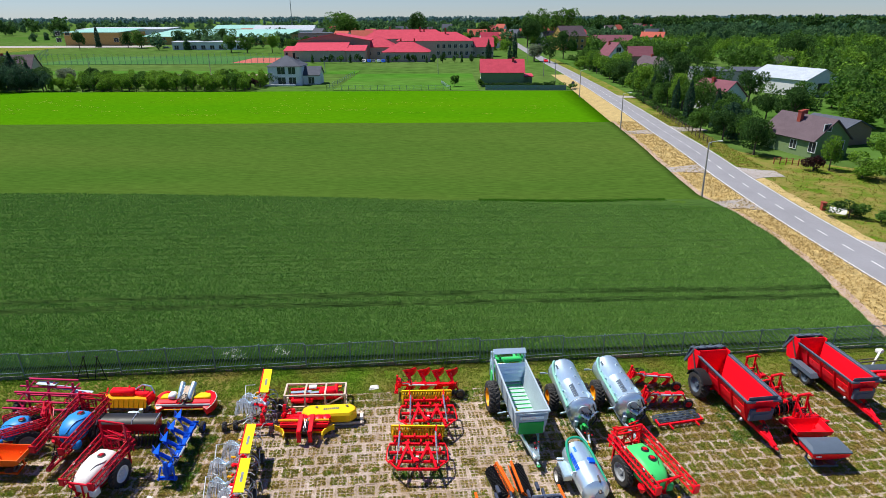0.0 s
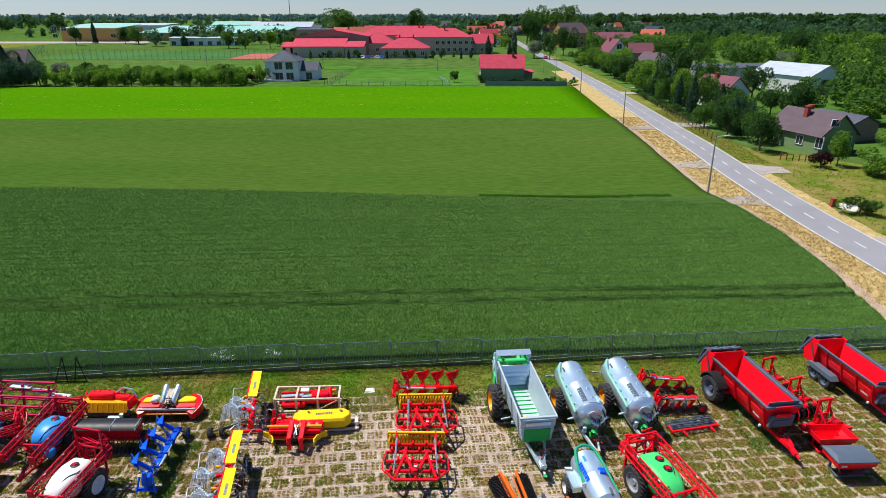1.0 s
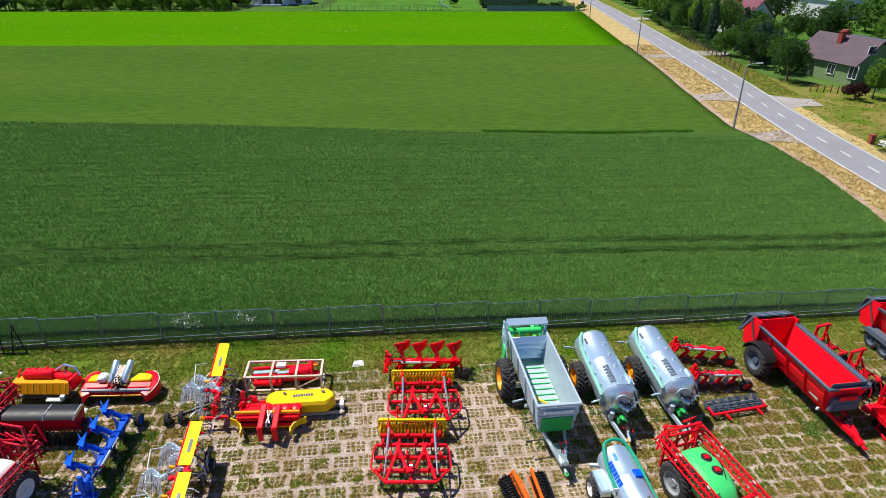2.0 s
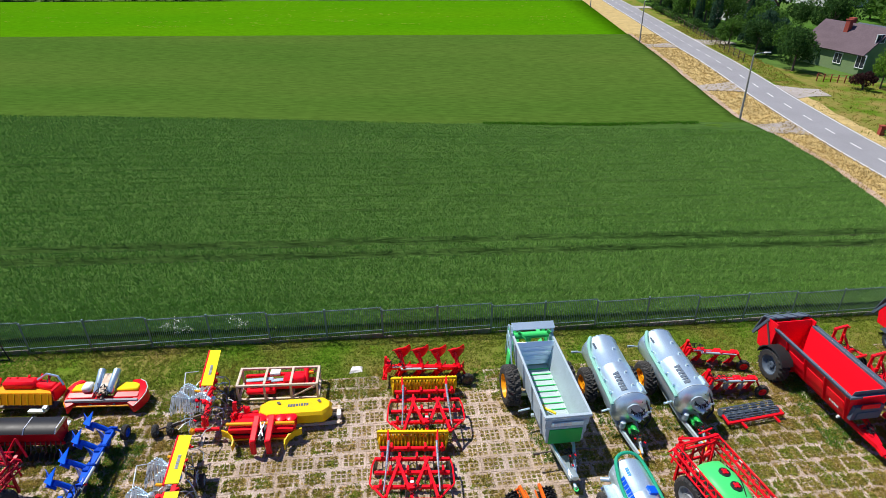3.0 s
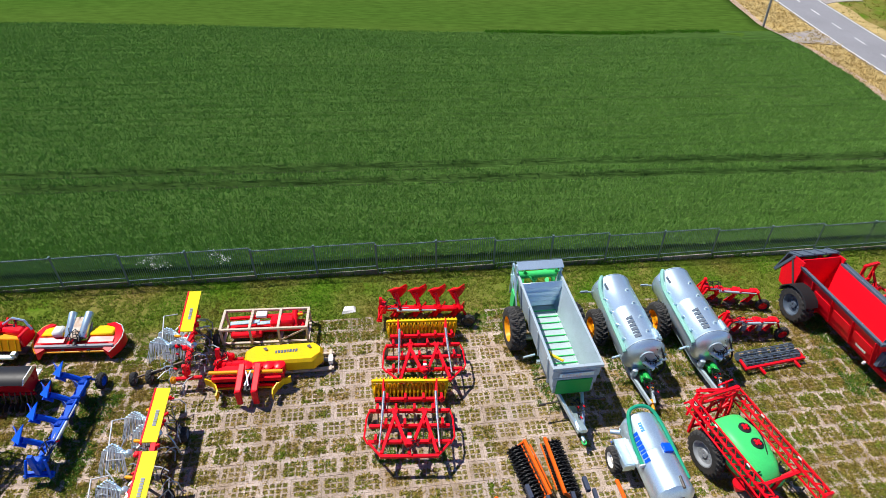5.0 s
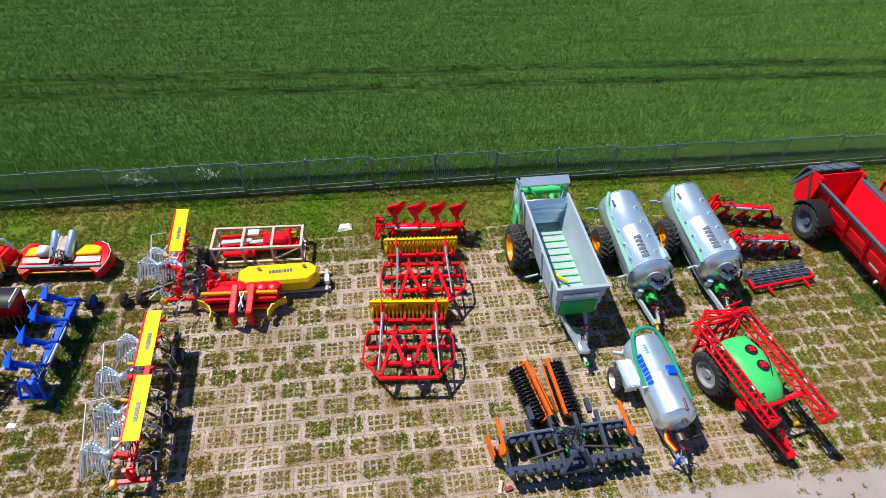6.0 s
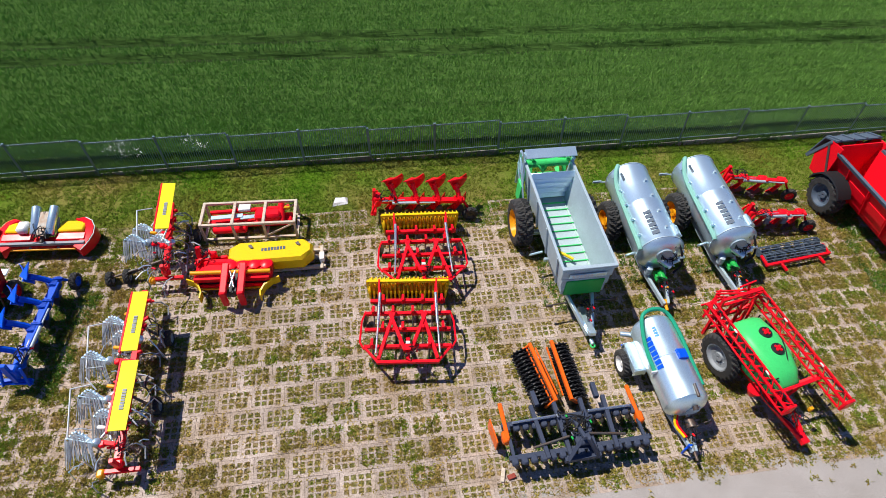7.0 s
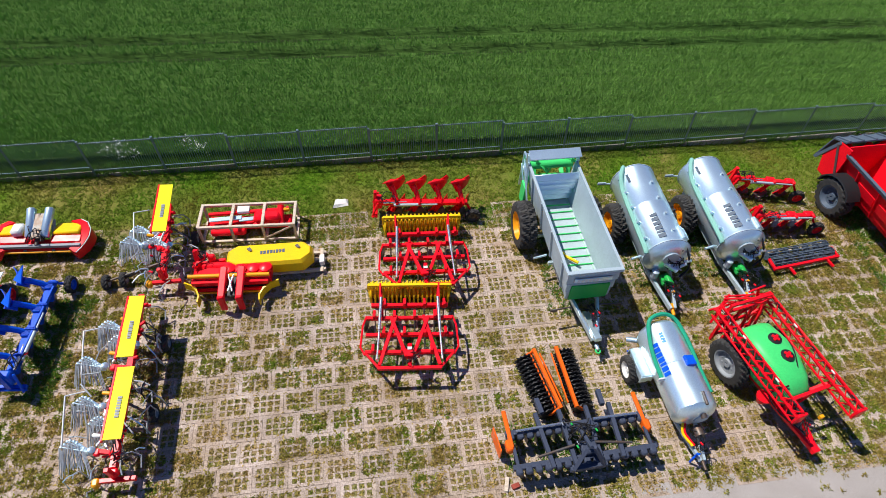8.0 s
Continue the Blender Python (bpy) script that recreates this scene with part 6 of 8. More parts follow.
def yellow_mower(m):
    o = thing("rear_mower", "rear mower with amber curtain and red gearbox housings", "mower", "mowers")
    part("curtain", Shape().plate([(-1.35, -0.35, 0.55), (1.2, -0.35, 0.55), (1.2, -0.15, 1.0), (-1.35, -0.15, 1.0)], 0.05).box((-0.05, 0.1, 1.0), (2.5, 0.5, 0.06)), AMBER, o, "amber mower curtain")
    part("body", Shape().box((-0.3, 0.35, 1.15), (1.4, 0.5, 0.4), ch=0.12).box((0.8, 0.3, 1.05), (0.9, 0.45, 0.35), ch=0.12, rz=-12).bar((-1.3, 0.1, 0.7), (1.3, 0.1, 0.7), 0.14), RED, o)
    rd = random.Random(9)
    for k in range(9):
        x = -1.2 + 0.28 * k
        part("arm", Shape().bar((x, 0.1, 0.95), (x + rd.uniform(-0.25, 0.25), 0.55 + rd.uniform(-0.1, 0.15), 1.25 + rd.uniform(0, 0.25)), 0.07), (RED, DARKRED, RED, IRON)[k % 4], o)
        part("guard_rib", Shape().bar((x, -0.38, 0.55), (x, -0.17, 1.02), 0.03, 0.02), YELLOW, o)
    part("end_shield", Shape().box((1.35, 0.1, 0.95), (0.15, 0.7, 0.6), ch=0.06, rz=-10), RED, o)
    part("hose_loop", Shape().path([(0.4, 0.4, 1.3), (0.8, 0.5, 1.55), (1.3, 0.4, 1.5), (1.5, 0.3, 1.1)], 0.05), GALV, o)
    part("cutter_bar", Shape().box((0, -0.1, 0.3), (2.5, 0.4, 0.12)), IRON, o)
    for k in range(4):
        part("leg", Shape().bar((-1.0 + k * 0.65, 0, 0.05), (-1.0 + k * 0.65, 0.1, 0.8), 0.08), DARKRED, o)
    part("foot", Shape().box((0.6, -0.5, 0.35), (0.7, 0.2, 0.1)).box((0.95, -0.45, 0.45), (0.2, 0.2, 0.2)), GALV, o)
    o.matrix_world = m
    return o


def far_roller(m):
    o = thing("ring_roller", "dark ring roller on a red frame beside the fence", "roller")
    sh = Shape().tube((-1.5, 0, 0.45), (1.5, 0, 0.45), 0.22, n=16)
    b = part("roller", sh, SLATE, o)
    for k in range(22):
        part("ring", Shape().lathe([(-0.03, 0.2), (0, 0.34), (0.03, 0.2)], (-1.45 + k * 0.138, 0, 0.45), (1, 0, 0), 18), SLATE, b)
    part("frame", Shape().bar((-1.6, -0.4, 0.55), (1.6, -0.4, 0.55), 0.14).bar((-1.6, -0.4, 0.5), (-1.55, 0.1, 0.45), 0.1).bar((1.6, -0.4, 0.5), (1.55, 0.1, 0.45), 0.1).box((0.2, -0.8, 0.5), (1.3, 0.3, 0.3), ch=0.06), RED, o)
    part("mast", Shape().bar((0.2, 0.4, 0.5), (0.9, 0.8, 1.5), 0.12).box((0.9, 0.9, 1.3), (0.5, 0.3, 0.3), ch=0.06), WHITE, o)
    part("rack", Shape().bar((-1, 0.3, 0.8), (1, 0.5, 0.85), 0.08).bar((-0.9, 0.5, 0.9), (1, 0.7, 0.9), 0.06), IRON, o)
    o.matrix_world = m
    return o


def trestle(m):
    o = thing("trestle", "black tubular steel trestle standing against the fence", "trestle")
    for s in (-1, 1):
        for t in (-1, 1):
            part("leg", Shape().tube((s * 0.55 + t * 0.35, -0.3, 0), (s * 0.40, 0, 1.5), 0.03), BLACK, o)
        part("rung", Shape().tube((s * 0.55 - 0.2, -0.15, 0.9), (s * 0.55 + 0.2, -0.15, 0.9), 0.02), BLACK, o)
        part("cap", Shape().box((s * 0.40, 0, 1.5), (0.18, 0.12, 0.06)), BLACK, o)
    part("base_bar", Shape().tube((-0.9, -0.35, 0.08), (0.9, -0.35, 0.08), 0.03), BLACK, o)
    o.matrix_world = m
    return o


# right half of the yard
grey_spreader(place(4.03, 28.2, 8))
big_tanker(place(7.2, 29.0, 6))
big_tanker(place(10.05, 29.55, 6))
mini_tanker(place(6.68, 22.75, 9))
sprayer(place(9.75, 23.0, 18), MINT, RED, "red trailed sprayer with green tank and folded lattice booms", Lb=4.25, rim=GREY, rb=(-0.78, 1.05), short=0.4, size=0.97)
red_spreader(place(17.05, 29.9, 9.5) @ Matrix.Scale(0.95, 4), False, "red manure spreader with slate rails and large wheels")
red_spreader(place(24.45, 32.1, 8) @ Matrix.Scale(0.9, 4), True, "red manure spreader with slate rails and tandem axle")
plough(place(13.2, 31.9, -5), RED, "red mounted plough lying on the grass by the fence", 3, 0.8, reversible=False, wheel_rim=RED)
plough(place(13.3, 29.9, 3), RED, "bright red mounted plough with grey blades", 3, 0.72, reversible=False, wheel_rim=RED, skimmer=GREY)
cage_roller(place(13.45, 28.2, 14))
disc_rollers(place(3.3, 22.85, 0))
disc_harrow(place(3.50, 20.68, 9.3))
power_harrow(place(19.5, 32.4, 20), "red power harrow with a tall headstock", 0)
power_harrow(place(20.0, 30.3, 20), "red seed bed tool with tall frame and black packer", 1)
power_harrow(place(20.5, 28.3, 15), "red rotary harrow with black packer rings", 0)
hopper_spreader(place(20.1, 26.9, 4), RED, False, "open red fertiliser hopper on the pavers")
hopper_spreader(place(19.95, 25.15, 4), RED, True, "red fertiliser spreader under a grey cover")
far_roller(place(28.6, 33.8, 6))
# middle
cultivator(place(-1.58, 24.1, 2), 2.85)
cultivator(place(-1.15, 27.35, 4), 2.95, "red stubble cultivator with upright yellow ring roller")
plough(place(-1.1, 30.25, 2), RED, "red four-furrow reversible plough standing on grass", 4, 0.86, reach=0.35, big=1.2)
crate(place(-7.88, 29.35, 5))
covered_mower(place(-6.7, 27.5, 7))
red_mower(place(-7.9, 26.5, 4))
# left half
swath_rake(place(-10.1, 22.6, 9), ((0.03, 2.23, 0.24, 1.78, 0.08), (-2.50, -0.32, 0.34, 1.78, 0.08)), "red rotary rake with two lemon yellow guard boards",
           ((1.7, -0.75), (1.1, -0.35), (-0.9, -0.95), (-1.6, -0.4), (0.45, -1.15), (-2.2, -1.0)), 5.8, ((0.75, 1.35), (0.7, -1.1)), ((-1.3, 1.0), (-1.35, -1.2)))
swath_rake(place(-10.6, 28.1, 10), ((-0.54, 1.80, 0.14, 1.80, 0.08),), "red rotary rake with one lemon yellow guard board",
           ((0.3, -0.85), (-0.35, -0.25), (-0.2, -1.1)), 3.2, ((0.85, 0.4), (-2.03, -1.27), (-1.45, -1.23)), ((-1.0, 0.6),))
drum_mower(place(-15.2, 28.3, 4))
plough(place(-13.70, 24.4, 92), BLUE, "blue four-furrow reversible plough on the paving", 4, 0.92, wheel_rim=BLUE, reach=0.55, big=1.25)
seed_drill(place(-17.0, 25.6, 3))
yellow_mower(place(-18.4, 27.9, 2))
sprayer(place(-16.75, 21.9, -9), WHITE, DARKRED, "dark red trailed sprayer with white tank and folded booms", Lb=3.4, lids=1, rim=WHITE, gate=0.8, size=0.86)
sprayer(place(-19.5, 25.0, -4), SKYBLUE, DARKRED, "dark red trailed sprayer with light blue tank", Lb=4.5, lids=1, rim=GREY, tank_len=2.0, size=0.86)
sprayer(place(-22.6, 24.9, -62), SKYBLUE, DARKRED, "dark red sprayer with a short rounded blue tank", Lb=2.6, lids=1, rim=GREY, tank_len=1.7, size=0.78)
pink_header(place(-22.7, 27.6, -2) @ Matrix.Diagonal((1.1, 1, 0.8, 1)))
hopper_spreader(place(-22.0, 23.1, 0), ORANGE, False, "open orange hopper spreader on the paving")
trestle(place(-22.3, 31.3, 4))


# ---- village, trees and distance ----
def plaster(name, c):
    return material(name, c, 0.9, 0, tuple(a * 0.85 for a in c), 0.6, 12, 0.15, amount=0.3, spec=0.1)


def roofing(name, c):
    return material(name, c, 0.75, 0, tuple(a * 0.75 for a in c), 0.5, 5, 0.3, amount=0.35, stretch=(1, 1, 3), spec=0.1)


WALLWHITE, WALLCREAM, WALLGREEN = plaster("white_render", (0.72, 0.72, 0.72)), plaster("cream_render", (0.55, 0.48, 0.36)), plaster("sage_green_render", (0.20, 0.28, 0.13))
WALLOCHRE, WALLPINK, WALLBROWN = plaster("ochre_cladding", (0.48, 0.30, 0.10)), plaster("pink_render", (0.5, 0.3, 0.3)), plaster("brown_render", (0.32, 0.22, 0.17))
WALLSTONE = plaster("pale_stone_render", (0.45, 0.38, 0.31))
ROOFRED, ROOFMAUVE, ROOFGREY = roofing("crimson_sheet_roof", (0.52, 0.06, 0.095)), roofing("mauve_tile_roof", (0.12, 0.088, 0.10)), roofing("slate_tile_roof", (0.09, 0.10, 0.125))
ROOFMINT, ROOFWHITE, ROOFTILE = roofing("pale_mint_roof", (0.27, 0.52, 0.45)), roofing("white_sheet_roof", (0.43, 0.48, 0.53)), roofing("clay_tile_roof", (0.5, 0.12, 0.08))
ROOFPLUM = roofing("plum_tile_roof", (0.20, 0.075, 0.095))
GLASS = material("window_glass", (0.03, 0.035, 0.045), 0.08, 0, (0.05, 0.055, 0.07), 0.5, 3, 0, amount=0.2, spec=0.6)
BRICK = plaster("red_chimney_brick", (0.32, 0.07, 0.05))


def house(x, y, rz, w, d, wall_h, roof_h, wall, roof, label, hip=False, windows=(), chimneys=(), over=0.4, name="house", category="house", z=None, flat=False):
    """Walls on a w by d plan with a gable along local x (or a hip roof). windows: (side, along, sill, width, height)."""
    o = thing(name, label, category, "village buildings")
    sh = Shape().box((0, 0, wall_h / 2 - 0.1), (w, d, wall_h + 0.2), ch=0.02)
    if not hip and not flat:
        for s in (-1, 1):
            sh.prism([(-d / 2, wall_h), (d / 2, wall_h), (0, wall_h + roof_h)], 0.25, "x", s * (w / 2 - 0.125))
    part("wall", sh, wall, o, smooth=None)
    sh = Shape()
    a, b = w / 2 + over, d / 2 + over
    drop = roof_h * over / (d / 2)
    if flat:
        sh.plate([(-a, -b, wall_h + 0.1), (a, -b, wall_h + 0.1), (a, b, wall_h + roof_h), (-a, b, wall_h + roof_h)], 0.2)
    elif hip:
        r = max(0.0, w / 2 - d / 2)
        e = wall_h - drop
        R = [(-r, 0, wall_h + roof_h), (r, 0, wall_h + roof_h)]
        if w >= d:
            sh.plate([(-a, -b, e), (a, -b, e), R[1], R[0]], 0.16)
            sh.plate([(a, b, e), (-a, b, e), R[0], R[1]], 0.16)
            sh.plate([(a, -b, e), (a, b, e), R[1]], 0.16)
            sh.plate([(-a, b, e), (-a, -b, e), R[0]], 0.16)
    else:
        for s in (-1, 1):
            sh.plate([(-a, s * b, wall_h - drop), (a, s * b, wall_h - drop), (a, 0, wall_h + roof_h + 0.08), (-a, 0, wall_h + roof_h + 0.08)], 0.16)
    rf = part("roof", sh, roof, o, smooth=None)
    for cx, cy, ch in chimneys:
        part("chimney", Shape().box((cx, cy, wall_h + roof_h * 0.6 + ch / 2), (0.7, 0.7, ch + roof_h * 0.6)).box((cx, cy, wall_h + roof_h * 0.9 + ch), (0.85, 0.85, 0.12)), BRICK if roof is not ROOFGREY else BLACK, rf)
    for side, al, sill, ww, hh in windows:
        sx, sy, ang = {"f": (al, -d / 2, 0), "b": (al, d / 2, 180), "l": (-w / 2, al, -90), "r": (w / 2, al, 90)}[side]
        m = pose(sx, sy, sill + hh / 2, 0, 0, ang)
        win = part("window", Shape().box((0, -0.02, 0), (ww, 0.1, hh), ch=0.01), GLASS, o, "dark glazed window")
        win.matrix_local = m
        fr = Shape()
        for s in (-1, 1):
            fr.box((s * (ww / 2 + 0.03), -0.05, 0), (0.1, 0.14, hh + 0.12)).box((0, -0.05, s * (hh / 2 + 0.03)), (ww + 0.16, 0.14, 0.1))
        fr.box((0, -0.05, 0), (0.07, 0.12, hh))
        part("frame", fr, WALLWHITE, win)
    o.matrix_world = pose(x, y, ground_z(x, y) if z is None else z, 0, 0, rz)
    return o


def row(side, x0, x1, n, sill, ww, hh):
    return [(side, x0 + (x1 - x0) * i / max(1, n - 1), sill, ww, hh) for i in range(n)]


# white house and its lower wing
house(-54.8, 210, 0, 11, 10.5, 6.3, 3.0, WALLWHITE, ROOFGREY, "white two-storey house with slate hip roof", hip=True,
      windows=[("f", -1.0, 0.3, 2.6, 2.3), ("f", 2.6, 0.3, 2.4, 2.3), ("f", -1.0, 3.6, 2.6, 2.3), ("f", 2.6, 3.6, 2.4, 2.3), ("r", 0, 3.6, 1.2, 1.4)], chimneys=((0, 0.6, 1.2), (2.2, 1.5, 1.0)))
house(-46.5, 211.5, 0, 5.5, 7.5, 3.2, 2.4, WALLWHITE, ROOFGREY, "white garage wing with slate hip roof", hip=False, windows=[("f", 0, 0.2, 2.0, 2.2)], name="house_wing")
house(-57, 203.2, 0, 12, 1.6, 0.25, 0.1, WALLWHITE, WALLWHITE, "low white terrace before the house", flat=True, name="terrace", category="terrace", over=0)
# green house with red roof
house(18.2, 204.5, -2, 14.0, 9.5, 4.6, 3.6, WALLGREEN, ROOFRED, "sage green house with crimson sheet roof", windows=[("l", -2.2, 1.0, 1.2, 1.4), ("l", 1.4, 1.0, 1.2, 1.4), ("l", -1.2, 3.8, 1.2, 1.3), ("l", 1.2, 3.8, 1.2, 1.3)], chimneys=((3.6, -0.8, 1.0),))
house(26.6, 207, -2, 4, 6, 2.6, 0.5, WALLGREEN, ROOFRED, "low green porch with red roof", flat=True, name="house_porch")
# school
SCH = "crimson-roofed school block with cream walls"
house(-65.5, 322, 2, 27, 16, 5.2, 3.4, WALLSTONE, ROOFRED, SCH, windows=row("f", -11, 11, 4, 1.2, 1.6, 1.2), flat=True, name="school_hall", category="school")
house(-46.8, 320, 2, 9.4, 14, 5.2, 2.2, WALLSTONE, ROOFRED, "low school entrance with pale crimson lean-to roof", windows=row("f", -3, 3, 2, 0.2, 1.4, 2.4), flat=True, name="school_porch", category="school")
house(-82.6, 326, 2, 5, 10, 4.8, 2.0, WALLSTONE, ROOFRED, "small lean-to at the side of the school hall", flat=True, name="school_store", category="school")
house(-61, 345, 92, 26, 38, 9.6, 3.2, WALLBROWN, ROOFRED, "tall brown school sports hall with low red gable roof", chimneys=((-12, -1.0, 0.6),), name="sports_hall", category="school")
house(-21, 320, 0, 24, 17, 4.8, 4.4, WALLSTONE, ROOFRED, "single-storey school wing with crimson hip roof", hip=True, windows=row("f", -9, 9, 5, 1.4, 1.8, 1.8), chimneys=((-3, 2, 2), (4, 2, 2)), name="school_wing", category="school")
house(-7, 350, 0, 42, 18, 9.0, 4.2, WALLSTONE, ROOFRED, "two-storey pale school with crimson hip roof", hip=True, windows=row("f", 2, 21, 7, 1.5, 1.7, 1.9) + row("f", 2, 21, 7, 5.2, 1.7, 1.9), chimneys=((6, -2, 2.5), (-6, 1, 2)), name="school_main", category="school")
house(-24, 370, 0, 52, 18, 9.5, 4.6, WALLSTONE, ROOFRED, "rear school wing with crimson roof", hip=True, chimneys=((-10, 2, 2), (8, -2, 2)), name="school_building", category="school")
house(-37, 342, 0, 18, 17, 6.2, 5.2, WALLSTONE, ROOFRED, "stepped school block with roof windows", hip=True, windows=row("f", -5, 5, 3, 2, 1.6, 1.6), name="school_block", category="school")
house(20, 354, 0, 12, 12, 5.5, 4.5, WALLSTONE, ROOFRED, "small school annexe with red gable roof", windows=row("f", -5, 5, 3, 1.4, 1.4, 1.4), name="school_annexe", category="school")
# industrial yard on the far side
house(-285, 520, -3, 46, 40, 10, 2.5, WALLOCHRE, ROOFMINT, "ochre factory hall with pale mint roof", windows=row("f", -28, 20, 4, 3, 4, 3) + row("f", -28, -20, 2, 8, 4, 3), name="factory", category="factory", flat=True)
house(-195, 545, -3, 120, 60, 6.0, 4.5, WALLOCHRE, ROOFMINT, "long factory hall with pale mint roof", windows=row("f", -40, 40, 6, 3, 4, 2.5), name="factory", category="factory", flat=True)
house(-325, 640, 0, 90, 40, 10, 1.5, WALLWHITE, ROOFWHITE, "long white warehouse behind the factory", name="warehouse", category="warehouse", flat=True)
house(-225, 680, 0, 48, 30, 9.5, 3.5, WALLOCHRE, ROOFMINT, "yellow hall with shallow mint gable roof", name="factory", category="factory")
house(-165, 640, 4, 60, 34, 8.5, 4.5, WALLWHITE, ROOFWHITE, "white hall with pale gable roof", name="warehouse", category="warehouse")
house(-168, 438, 0, 50, 8, 5.0, 0.6, WALLWHITE, ROOFWHITE, "low white garages with dark doors", windows=row("f", -22, 22, 8, 0.3, 3, 2.6), name="garages", category="garage", flat=True)
house(-105, 500, 0, 26, 14, 9, 0.6, WALLPINK, ROOFGREY, "pink flat-roofed block of flats", windows=row("f", -9, 9, 4, 2, 2, 1.6), name="flats", category="building", flat=True)
house(-395, 490, 0, 50, 20, 7, 1.5, WALLOCHRE, ROOFMINT, "ochre shed with mint roof", windows=row("f", -15, 15, 3, 2, 4, 4), name="shed", category="shed", flat=True)
house(-152, 214, 10, 14, 9, 5, 4.5, WALLCREAM, ROOFMAUVE, "house with steep mauve roof behind conifers", chimneys=((-3, 0, 1),))
# houses across the road
house(61.5, 101.5, 108, 10.5, 7.6, 2.9, 3.0, WALLGREEN, ROOFMAUVE, "sage green bungalow with mauve tile roof", windows=[("l", 1.5, 4.2, 1.6, 1.1), ("l", -2.0, 1.0, 1.5, 1.4), ("f", -5.0, 0.9, 1.1, 1.6), ("f", -2, 0.9, 1.2, 1.4)][:2] + [("b", -5.2, 0.9, 1.3, 1.7), ("b", -1.5, 0.9, 1.2, 1.4)], chimneys=((0.5, 1.2, 1.0), (2.0, -1.2, 0.9)))
house(71.5, 109.5, 108, 9, 7, 2.8, 1.4, WALLBROWN, ROOFGREY, "low grey-roofed outbuilding behind the bungalow", name="outbuilding", category="outbuilding")
house(67.0, 150, 112, 10, 8.4, 3.4, 3.4, WALLWHITE, ROOFPLUM, "white house with plum tile roof", windows=[("l", -1.6, 1.2, 1.3, 1.5), ("l", 1.6, 1.2, 1.3, 1.5), ("b", 0, 1.2, 1.3, 1.4)], chimneys=((1, 0.8, 0.9),))
house(102.5, 181, 112, 19, 13, 4.6, 2.7, WALLWHITE, ROOFWHITE, "large white barn with pale sheet roof", windows=[("l", 0, 0.2, 3.5, 3.4), ("l", -6, 1.5, 1.6, 1.2)], name="barn", category="barn")
house(94, 204, -6, 24, 9, 4.4, 0.8, GREY, ROOFGREY, "long grey flat-roofed shed", flat=True, name="shed", category="shed")
house(69, 206, 110, 11, 9, 5.0, 3.8, WALLCREAM, ROOFMAUVE, "pale house with mauve roof and balcony", windows=[("l", -2, 1, 1.4, 1.5), ("l", 2, 1, 1.4, 1.5), ("l", -2, 3.6, 1.4, 1.3)], chimneys=((1, 0, 1),))
house(78, 292, 105, 10.5, 9.5, 4.4, 5.4, WALLWHITE, ROOFPLUM, "white house with steep plum roof", windows=[("l", 0, 5.6, 2.4, 2.2), ("l", -2.5, 1, 1.6, 1.8), ("l", 2.5, 1, 1.6, 1.8)], chimneys=((2, 1, 1),))
house(93, 300, -5, 11, 9, 3.6, 4.0, WALLBROWN, ROOFPLUM, "brown house with plum roof")
house(82, 420, 20, 18, 14, 9, 6, WALLOCHRE, ROOFMAUVE, "ochre two-storey house with mauve roof", windows=row("f", -6, 6, 4, 1.5, 1.6, 1.6) + row("f", -6, 6, 4, 5, 1.6, 1.6))
house(112, 425, -5, 26, 14, 5, 4, WALLBROWN, ROOFPLUM, "long low house with dark plum roof", name="outbuilding", category="outbuilding")
house(140, 395, 0, 24, 12, 5, 0.5, WALLWHITE, ROOFWHITE, "white flat-roofed building among trees", flat=True, windows=row("f", -8, 8, 4, 1, 2, 2))
for x, y, rz, w_, d_, h_, r_, wl, rf in ((30, 448, 12, 13, 10, 5.5, 5.0, WALLWHITE, ROOFRED), (43, 470, -20, 12, 10, 5.0, 5.0, WALLCREAM, ROOFTILE), (78, 478, 30, 14, 10, 5.5, 5.0, WALLWHITE, ROOFMAUVE), (96, 468, -10, 13, 10, 5.0, 5.5, WALLCREAM, ROOFRED),
                                          (24, 500, 0, 15, 11, 6.0, 5.5, WALLSTONE, ROOFTILE), (104, 500, 25, 14, 11, 6.0, 5.0, WALLWHITE, ROOFRED), (-64, 470, 8, 16, 11, 6.5, 5.0, WALLWHITE, ROOFTILE), (-82, 450, -5, 20, 10, 6.0, 0.6, WALLPINK, ROOFGREY)):
    house(x, y, rz, w_, d_, h_, r_, wl, rf, "village house with pitched roof and pale walls", windows=row("f", -4, 4, 3, 1.4, 1.4, 1.5) + row("l", -2, 2, 2, 1.4, 1.3, 1.4), chimneys=((1.5, 0.5, 1.0),))
rh = random.Random(11)
for i in range(26):
    px_ = rh.uniform(-0.33, 0.33)
    yy = rh.uniform(480, 900)
    house(px_ * yy, yy, rh.uniform(-40, 40), rh.uniform(10, 17), rh.uniform(8, 11), rh.uniform(4, 7), rh.uniform(3.5, 5.5), rh.choice((WALLWHITE, WALLCREAM, WALLSTONE)), rh.choice((ROOFRED, ROOFTILE, ROOFGREY, ROOFMAUVE, ROOFTILE)),
          "distant village house with pitched roof among trees", windows=row("f", -3, 3, 3, 1.2, 1.3, 1.4))

